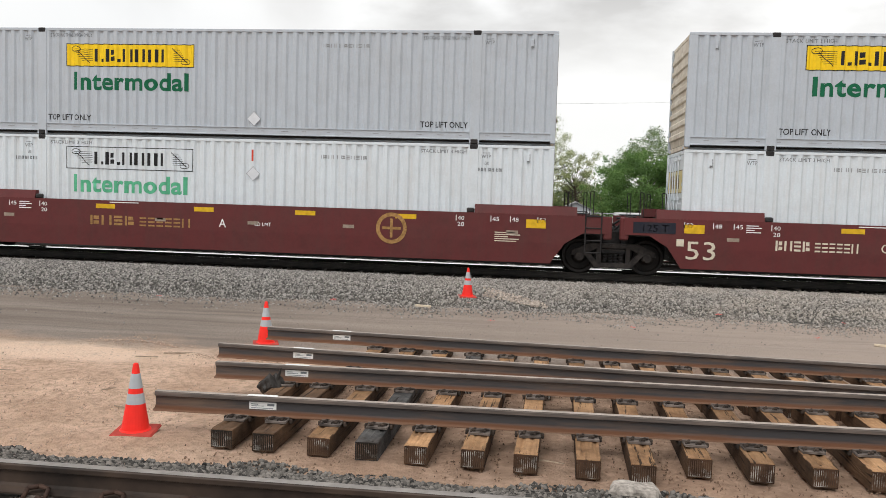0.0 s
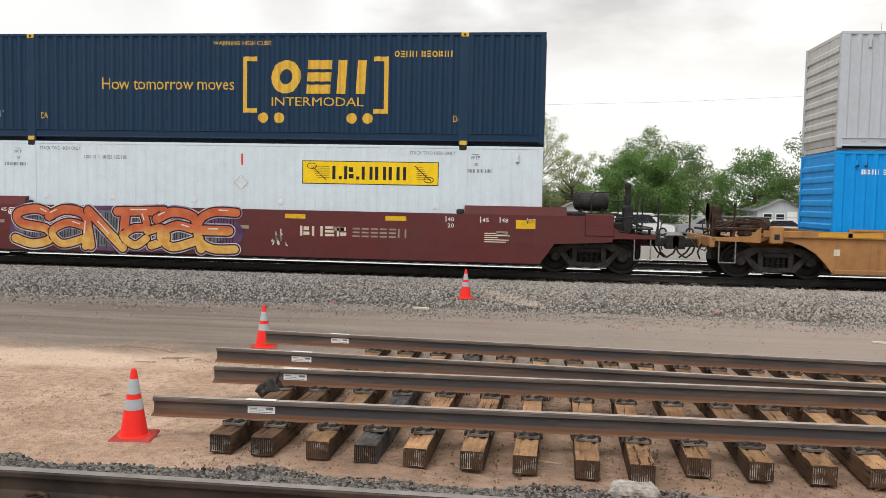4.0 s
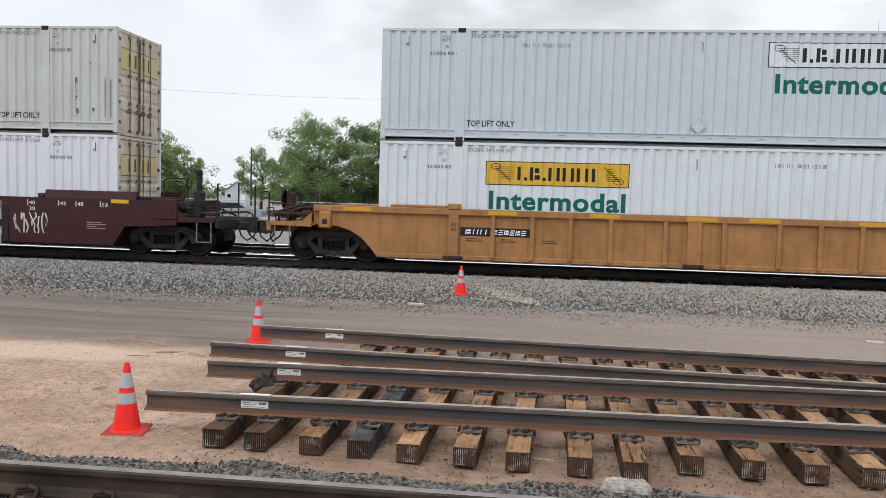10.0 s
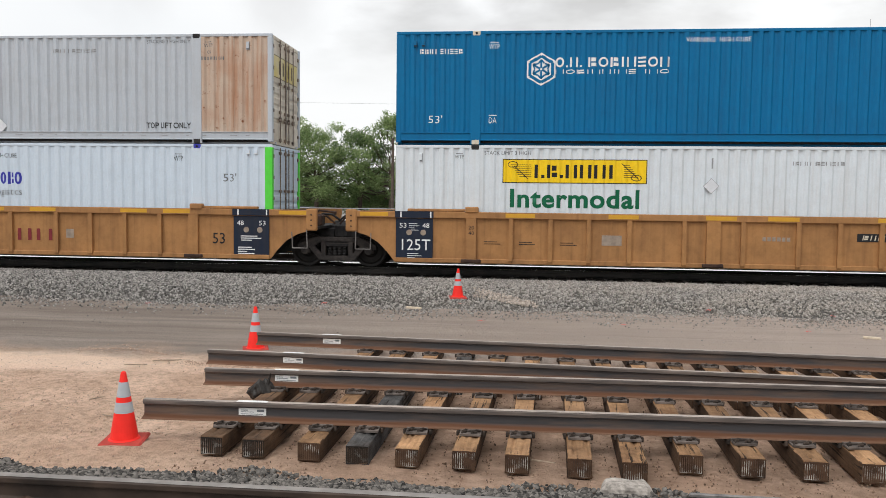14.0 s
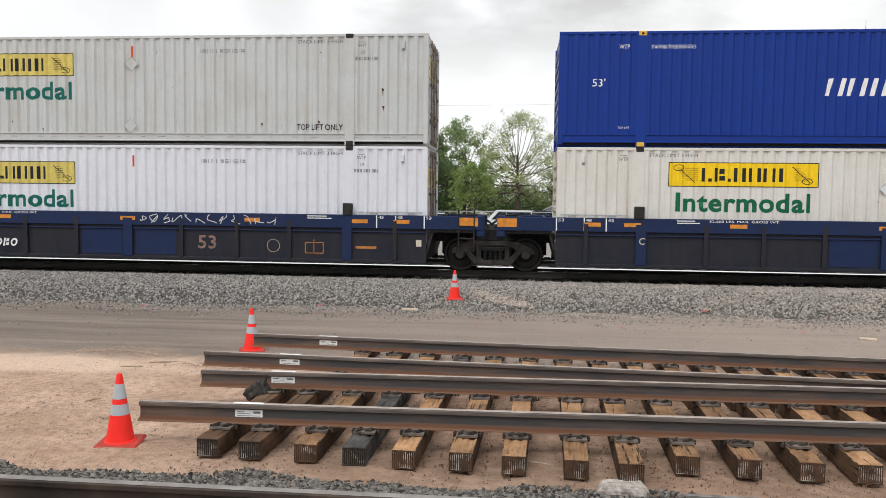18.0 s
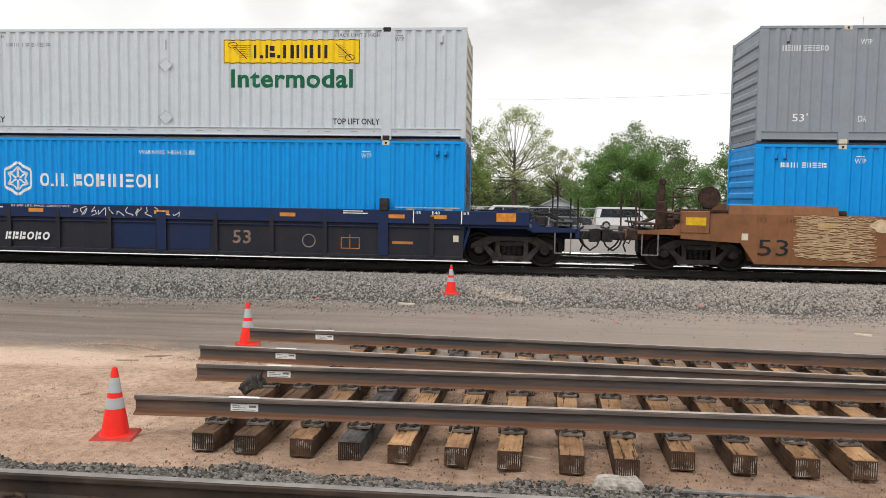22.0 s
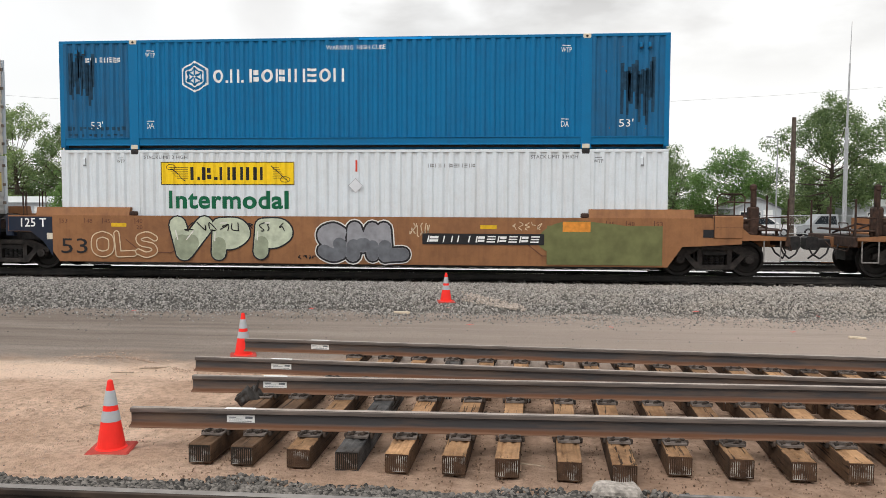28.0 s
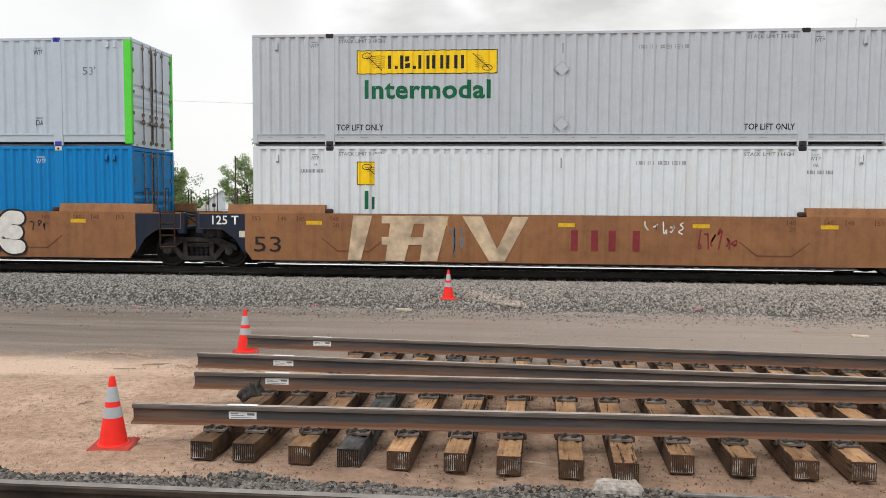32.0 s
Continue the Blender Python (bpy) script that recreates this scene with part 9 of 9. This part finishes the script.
def tree(x, y, height, spread, seed, leaf, leaves=5000, size=0.22, clumps=26, sparse=0.0, low=0.25, bush=False, label="", droop=False):
    rnd = random.Random(seed)
    t = thing("bush" if bush else "tree", label, "bush" if bush else "tree", "trees beyond the yard", at=pose(x, y, 0, 0, 0, 0))
    wood = Shape()
    cl = []
    top = Vector((rnd.uniform(-0.4, 0.4), rnd.uniform(-0.4, 0.4), height * 0.62))
    r0 = 0.035 * height ** 0.8 + 0.05
    base = Vector((0, 0, -0.1))
    mid = Vector((rnd.uniform(-0.2, 0.2), 0, height * 0.28))
    wood.tube(base, mid, r0, 8, r0 * 0.75).tube(mid, top, r0 * 0.75, 8, r0 * 0.3)
    for i in range(clumps):
        k = (i + 0.5) / clumps
        a_ = i * 2.4 + rnd.uniform(-0.4, 0.4)
        z = height * (low + (0.93 - low) * k) + rnd.uniform(-0.05, 0.05) * height
        prof = math.sin(math.pi * min(0.97, (0.16 + 0.80 * k))) ** 0.7
        rr = spread * prof * rnd.uniform(0.45, 1.0)
        end = Vector((math.cos(a_) * rr, math.sin(a_) * rr, z))
        st = mid.lerp(top, max(0.0, min(1.0, k * 0.9 - 0.05)))
        kink = st.lerp(end, 0.5) + Vector((0, 0, -0.06 * height * rnd.random()))
        b_r = r0 * (0.32 - 0.2 * k)
        wood.tube(st, kink, b_r, 5, b_r * 0.7).tube(kink, end, b_r * 0.7, 5, 0.015)
        for _ in range(3):
            tip = end + Vector((rnd.uniform(-1, 1), rnd.uniform(-1, 1), rnd.uniform(-0.4, 1.0))) * spread * 0.28
            wood.tube(end.lerp(kink, 0.3), tip, b_r * 0.4, 4, 0.008)
            if rnd.random() > sparse:
                cl.append((*tip, spread * rnd.uniform(0.10, 0.22)))
        cl.append((*end, spread * rnd.uniform(0.16, 0.32) * (1 - sparse * 0.5)))
    if droop:
        for i in range(60):
            a_ = rnd.uniform(0, 6.28)
            rr = spread * rnd.uniform(0.5, 1.0)
            z1 = height * rnd.uniform(0.55, 0.85)
            for j in range(5):
                cl.append((math.cos(a_) * rr, math.sin(a_) * rr, z1 - j * height * 0.11, spread * 0.06))
    part("trunk", wood, "bark", t)
    part("crown", leaf_cloud(cl, int(leaves * 1.5), size * 0.72, seed), leaf, t)
    return t


M["bark"] = rusty("bark", (0.05, 0.038, 0.03), (0.13, 0.10, 0.08), 0.9, 6, 0)
M["leaf_a"] = leaf_mat("spring_leaves", (0.16, 0.24, 0.09), (0.42, 0.53, 0.25))
M["leaf_b"] = leaf_mat("dark_leaves", (0.10, 0.165, 0.066), (0.28, 0.38, 0.17))
M["leaf_c"] = leaf_mat("fresh_green_leaves", (0.10, 0.20, 0.055), (0.24, 0.385, 0.13))
M["leaf_d2"] = leaf_mat("weeping_leaves", (0.20, 0.29, 0.09), (0.38, 0.48, 0.19))
M["leaf_d"] = leaf_mat("pale_young_leaves", (0.27, 0.33, 0.14), (0.54, 0.58, 0.30))


# x and y of the foot, height, spread, leaf, sparseness, leaves, label
TREES = (
    (-60.0, 80, 11.5, 5.5, "leaf_b", 0.15, 6000, "dark green leafy tree"), (-52.7, 80, 12.6, 4.3, "leaf_a", 0.35, 6500, "tall green tree with a ragged top"),
    (-46.7, 81, 11.2, 4.4, "leaf_b", 0.55, 4500, "half-bare tree with thin dark twigs"), (-40.2, 80, 9.2, 3.8, "leaf_a", 0.45, 4500, "open-crowned tree with thin twigs"),
    (-38.0, 84, 6.8, 2.5, "leaf_a", 0.55, 2800, "small sparse tree"), (-29.6, 85, 6.8, 2.9, "leaf_a", 0.5, 3000, "small sparse tree with open crown"),
    (-25.5, 84, 7.0, 3.2, "leaf_a", 0.2, 4500, "green leafy tree"), (-21.6, 80, 10.0, 4.2, "leaf_a", 0.15, 8000, "broad green leafy tree"), (-17.4, 82, 9.6, 3.8, "leaf_b", 0.3, 6000, "dark green leafy tree"),
    (-13.7, 80, 10.8, 3.8, "leaf_a", 0.3, 6500, "tall green leafy tree"), (-9.8, 82, 10.2, 3.8, "leaf_b", 0.25, 6500, "dark green leafy tree"), (-6.4, 86, 11.3, 4.0, "leaf_a", 0.35, 6000, "tall green leafy tree"),
    (-0.5, 80, 11.4, 4.0, "leaf_d", 0.5, 4200, "thin pale tree with bare branches"), (4.2, 84, 7.8, 2.6, "leaf_d", 0.5, 2200, "small pale sparse tree"),
    (12.8, 87, 9.3, 5.6, "leaf_b", 0.1, 9000, "broad dark green tree"), (18.0, 90, 7.4, 3.0, "leaf_b", 0.3, 3500, "dark open tree"),
    (28.8, 75, 12.0, 4.4, "leaf_b", 0.12, 9500, "tall tree with light showing through"), (36.5, 77, 11.6, 5.0, "leaf_b", 0.15, 8000, "tall leafy tree"), (45, 80, 11.5, 5.2, "leaf_b", 0.2, 5500, "tall leafy tree"))
for i, (x, y, h, sp, lf_, spa, n_, lab) in enumerate(TREES):
    tree(x, y, h, sp * 1.08, 100 + i, lf_, int(n_ * (2.4 if lf_ == "leaf_d" else 1.7)), 0.095 if lf_ == "leaf_d" else 0.135, 46 if lf_ == "leaf_d" else 34, spa, 0.20, label=lab + " beyond the railway yard")
BUSHES = ((-38.8, 70, 5.7, 3.9, "leaf_c", 8000, "round dense green bush tree"), (9.2, 70, 6.3, 4.5, "leaf_c", 14000, "large rounded bright green bush tree"), (21.4, 80, 7.2, 4.6, "leaf_c", 9000, "broad green bush tree"),
          (25.6, 84, 5.2, 2.4, "leaf_b", 3000, "dark green bush"), (-50, 86, 7.0, 5.5, "leaf_b", 7000, "dense dark green thicket"), (-43, 88, 6.2, 5.5, "leaf_b", 6500, "dense dark green thicket"), (-57, 86, 7.0, 5.0, "leaf_b", 5000, "dense dark green thicket"),
          (-22.5, 86, 5.0, 4.0, "leaf_b", 6000, "dense green thicket"), (-15.5, 87, 5.4, 4.5, "leaf_b", 7000, "dense green thicket"), (-8.5, 88, 5.6, 4.5, "leaf_b", 7000, "dense green thicket"), (-1.0, 88, 4.4, 4.0, "leaf_b", 5000, "low dark thicket"), (4.5, 89, 4.6, 3.4, "leaf_b", 4500, "low dark thicket"),
          (30.5, 82, 5.6, 4.0, "leaf_a", 6000, "dense green thicket"), (38, 84, 6.0, 5.0, "leaf_a", 6000, "dense green thicket"))
for i, (x, y, h, sp, lf_, n_, lab) in enumerate(BUSHES):
    tree(x, y, h, sp, 200 + i, lf_, int(n_ * 1.6), 0.13, 44, 0.0, 0.05, True, lab + " beyond the yard")
tree(-4.5, 71, 6.0, 2.3, 300, "leaf_d2", 5000, 0.13, 16, 0.1, 0.4, False, "pale green weeping tree with hanging twigs", True)


def far_woods():
    rng = random.Random(5)
    cl = []
    for i in range(260):
        x = -230 + i * 1.8
        h = 3.2 + 1.6 * noise.noise((x * 0.06, 1.0, 0.0)) + rng.uniform(-0.5, 0.5)
        for j in range(3):
            cl.append((x + rng.uniform(-1, 1), 190 + rng.uniform(-8, 8), h * (0.25 + 0.3 * j), 2.0))
    w = part("far_woods", leaf_cloud(cl, 14000, 0.6, 77), "leaf_b")
    return tagged(w, "distant low line of green trees along the horizon", "woods", kind="stuff")


far_woods()


def pole(name, x, y, h, r, mk, label, cat, arm=0.0):
    p_ = thing(name, label, cat, at=pose(x, y, 0))
    part("shaft", Shape().tube((0, 0, -0.2), (0, 0, h), r, 12, r * 0.72), mk, p_)
    if arm:
        part("cross_arm", Shape().cbox(-arm, arm, -0.05, 0.05, h - 0.55, h - 0.43, 0.01), mk, p_)
        for xx in (-arm + 0.1, arm - 0.1):
            part("insulator", Shape().lathe([(0.04, h - 0.43), (0.06, h - 0.38), (0.035, h - 0.3)], 10, "z", (xx, 0, 0)), "galv", p_)
    return p_


pole("utility_pole", -27.8, 55, 7.8, 0.15, "bark", "weathered brown wooden utility pole behind the tracks", "utility pole", 0.35)
pole("utility_pole", -10.15, 60, 7.0, 0.13, "bark", "slim brown wooden pole among trees", "utility pole")
pole("utility_pole", 18.7, 55, 8.2, 0.19, "bark", "thick brown wooden utility pole beside the car park", "utility pole")
pole("utility_pole", -25.3, 70, 6.3, 0.09, "bark", "thin grey wooden pole far beyond the yard", "utility pole")
m_ = pole("radio_mast", 20.9, 52, 7.2, 0.15, "galv", "tall slender grey metal mast with a whip aerial", "mast")
part("upper_tube", Shape().tube((0, 0, 7.1), (0.05, 0, 11.2), 0.07, 10, 0.05), "galv", m_)
part("aerial", Shape().tube((0.05, 0, 11.1), (0.1, 0, 13.8), 0.03, 8, 0.015), "galv", m_)
lp = pole("lamp_post", -7.8, 60, 3.6, 0.05, "galv", "short pale metal post with a small box", "post")
part("head", Shape().cbox(-0.09, 0.09, -0.07, 0.07, 3.1, 3.4, 0.02), "galv", lp)
lp = pole("lamp_post", 18.0, 56, 6.9, 0.05, "galv", "thin metal lamp post with short arm", "lamp post")
part("head", Shape().path([(0, 0, 6.9), (-0.5, 0, 7.0)], 0.03, 6).cbox(-0.75, -0.42, -0.1, 0.1, 6.95, 7.05, 0.02), "galv", lp)


def wire(label, pts, r=0.016):
    tagged(part("overhead_wire", Shape().path(pts, r, 5), "ink"), label, "overhead wire", "overhead wires")


def sag(p, q, drop, n=18):
    return [tuple(p[k] + (q[k] - p[k]) * i / n - (drop * 4 * (i / n) * (1 - i / n) if k == 2 else 0) for k in range(3)) for i in range(n + 1)]


pole("utility_pole", -70, 40, 14.9, 0.2, "bark", "tall wooden utility pole beside the tracks", "utility pole", 0.6)
pole("utility_pole", 45, 40, 11.8, 0.2, "bark", "tall wooden utility pole beside the tracks", "utility pole", 0.6)
wire("thin black overhead wire crossing the sky behind the train", sag((-70, 40, 14.5), (45, 40, 11.4), 5.7), 0.004)


def parked_car(x, y, kind, mk, turn=0.0):
    """Seen from its side, some sixty metres off."""
    col = {"w": "white", "s": "silver", "k": "dark"}[mk]
    c_ = thing("parked_car", {"w": "white", "s": "silver grey", "k": "dark grey"}[mk] + " parked " + kind + " in a gravel car park", "car", "parked cars", at=pose(x, y, 0, 0, 0, turn))
    L = {"sedan": 4.6, "pickup": 5.4, "van": 4.8}[kind]
    low = [(-L / 2, 0.35), (-L / 2 - 0.02, 0.62), (-L / 2 + 0.12, 0.86), (L / 2 - 1.15, 0.95), (L / 2 - 0.15, 0.82), (L / 2, 0.6), (L / 2 - 0.03, 0.33)]
    cab = {"sedan": [(-L / 2 + 0.55, 0.86), (-L / 2 + 1.15, 1.40), (0.5, 1.42), (1.25, 0.93)], "pickup": [(-0.45, 0.9), (-0.30, 1.68), (0.95, 1.66), (1.55, 0.95)],
           "van": [(-L / 2 + 0.05, 0.86), (-L / 2 + 0.25, 1.68), (0.75, 1.70), (1.5, 0.95)]}[kind]
    b_ = part("body", Shape().prism(low, -0.88, 0.88), "car_" + col, c_)
    part("cabin", Shape().prism(cab, -0.74, 0.74), "car_" + col, c_)
    cx = sum(p[0] for p in cab) / 4
    part("side_window", Shape().prism([(cx + (a_ - cx) * 0.82, 0.98 + (b2 - 0.98) * 0.84 + 0.02) for a_, b2 in cab], -0.755, 0.755), "car_glass", c_)
    for xx in (-L / 2 + 0.85, L / 2 - 0.9):
        for s in (-1, 1):
            w_ = part("wheel", Shape().lathe([(0.22, s * 0.72), (0.33, s * 0.74), (0.34, s * 0.84), (0.30, s * 0.90), (0.2, s * 0.91)], 18, "y", (xx, 0, 0.34)), "ink", c_)
            part("rim", Shape().lathe([(0.19, s * 0.905), (0.17, s * 0.915)], 14, "y", (xx, 0, 0.34)), "galv", w_)
    part("headlight", Shape().cbox(L / 2 - 0.2, L / 2 - 0.02, -0.86, -0.5, 0.62, 0.76, 0.02), "galv", c_)
    part("tail_light", Shape().cbox(-L / 2 - 0.025, -L / 2 + 0.06, -0.86, -0.6, 0.62, 0.82, 0.015), "red", c_)
    return c_


M["car_white"] = plain("white_car_paint", (0.75, 0.75, 0.75), 0.25, 0, 0.04)
M["car_silver"] = plain("silver_car_paint", (0.40, 0.42, 0.44), 0.3, 0.5, 0.04)
M["car_dark"] = plain("dark_car_paint", (0.06, 0.065, 0.075), 0.25, 0.2, 0.05)
M["car_glass"] = plain("dark_car_glass", (0.02, 0.025, 0.03), 0.08, 0, 0.02)
for i, (x, kd, mk) in enumerate(((-46.0, "pickup", "w"), (-40.2, "sedan", "w"), (-34.6, "van", "s"), (-29.0, "sedan", "w"), (-23.2, "sedan", "s"), (-17.8, "pickup", "k"), (-12.4, "sedan", "w"), (-6.6, "sedan", "w"), (-1.2, "van", "w"),
                                 (3.0, "van", "k"), (8.1, "van", "w"), (13.1, "sedan", "s"), (18.2, "sedan", "w"), (23.4, "pickup", "s"), (29.0, "van", "w"), (35.0, "sedan", "s"))):
    parked_car(x, 60 + (i % 3) * 0.8, kd, mk, (0, 180, 0, 180, 4)[i % 5])


def yard_fence():
    f_ = thing("yard_fence", "galvanised pipe and wire fence along the yard edge", "fence")
    post_me = Shape().tube((0, 0, -0.1), (0, 0, 1.72), 0.03, 8).mesh("fence_post")
    for i in range(40):
        part("fence_post", post_me, "galv", f_, at=pose(-58 + i * 3.0, 52, 0))
    for z in (0.55, 1.1, 1.68):
        part("fence_rail", Shape().tube((-58, 52, z), (59, 52, z), 0.024, 6), "galv", f_)
    s = Shape()
    for i in range(760):
        x = -58 + i * 0.153
        s.tube((x, 52, 0.1), (x + 0.9, 52, 1.66), 0.0016, 3).tube((x + 0.9, 52, 0.1), (x, 52, 1.66), 0.0016, 3)
    w_ = part("fence_mesh", s, "galv", f_)
    tagged(w_, kind="stuff")


yard_fence()


def house(name, x0, x1, y, wall, top, depth, wall_mk, roof_mk, label, windows, gable_front=False):
    h = thing(name, label, "house" if "house" in name else "shed", at=pose(x0, y, 0))
    w = x1 - x0
    part("wall", Shape().box(0, w, 0, depth, 0, wall), wall_mk, h)
    if gable_front:
        part("roof", Shape().prism([(-0.25, wall - 0.06), (w / 2, top - 0.0), (w + 0.25, wall - 0.06), (w / 2, top + 0.12)], -0.25, depth + 0.25), roof_mk, h)
        part("gable", Shape().prism([(0, wall), (w, wall), (w / 2, top - 0.03)], 0.0, depth), wall_mk, h)
    else:
        part("roof", Shape().prism_x([(-0.35, wall - 0.03), (depth / 2, top), (depth + 0.35, wall - 0.03), (depth / 2, top + 0.1)], -0.3, w + 0.3), roof_mk, h)
    for xx in windows:
        wf = part("window", Shape().cbox(xx - 0.42, xx + 0.42, -0.04, 0.05, 1.0, 1.75, 0.01), "white", h)
        part("pane", Shape().box(xx - 0.34, xx + 0.34, -0.05, -0.042, 1.08, 1.67), "car_glass", wf)
    part("door", Shape().cbox(w * 0.62, w * 0.62 + 0.85, -0.035, 0.04, 0.05, 1.95 if wall > 2 else wall - 0.1, 0.01), "white", h)
    return h


M["siding"] = paint("pale_siding", (0.50, 0.53, 0.56), 0.6, 0.15, (0.3, 0.27, 0.24), 0, 0.2)
M["roof_white"] = paint("white_metal_roof", (0.66, 0.68, 0.69), 0.45, 0.12, (0.4, 0.36, 0.32), 0, 0.1)
M["roof_grey"] = paint("grey_shingle_roof", (0.28, 0.28, 0.28), 0.8, 0.2, (0.18, 0.16, 0.15), 0, 0.1)
house("mobile_home", -52.5, -44.4, 75, 2.35, 2.85, 4.0, "siding", "roof_white", "pale grey mobile home with white roof under trees", (1.6, 3.4, 7.2))
house("house", -51.6, -47.1, 130, 2.2, 3.9, 6.0, "siding", "roof_white", "small white gabled house among trees", (0.8,), True)
house("garden_shed", 2.0, 4.5, 65, 1.75, 2.3, 2.5, "siding", "roof_grey", "small grey gabled shed behind parked cars", (), True)
house("house", 20.4, 24.6, 75, 2.0, 2.95, 6.0, "siding", "roof_grey", "low pale house with a grey gabled roof", (0.9, 2.0), True)
house("mobile_home", 30.5, 39.0, 74, 2.3, 2.8, 4.0, "siding", "roof_white", "pale mobile home with white roof", (1.6, 3.4, 7.2))


# ---- what moves ----
def travel(t):
    """How far the train has gone at t seconds."""
    return float(np.interp(t, [a_ for a_, b_ in TRAVEL], [b_ for a_, b_ in TRAVEL]))


def motions():
    for ob, u, z in moving:
        walk(ob, [(t, pose(u - s, TRACK_Y, z)) for t, s in TRAVEL])
    for ob, u, x in wheelsets:
        seen = [k / 15 for k in range(32 * 15 + 1) if abs(u + x - travel(k / 15)) < 14.5]
        at0 = travel(seen[0]) if seen else 0.0
        turn = lambda t: pose(x, 0, WHEEL_R, 0, -math.degrees((travel(t) - at0) / WHEEL_R) % 360, 0)
        rows = [(t, turn(t)) for t in seen]
        if not rows:
            rows = [(0, turn(0)), (32, turn(0))]
        if rows[0][0] > 0.01:
            rows.insert(0, (0, rows[0][1]))
        if rows[-1][0] < 31.99:
            rows.append((32, rows[-1][1]))
        walk(ob, rows)


motions()
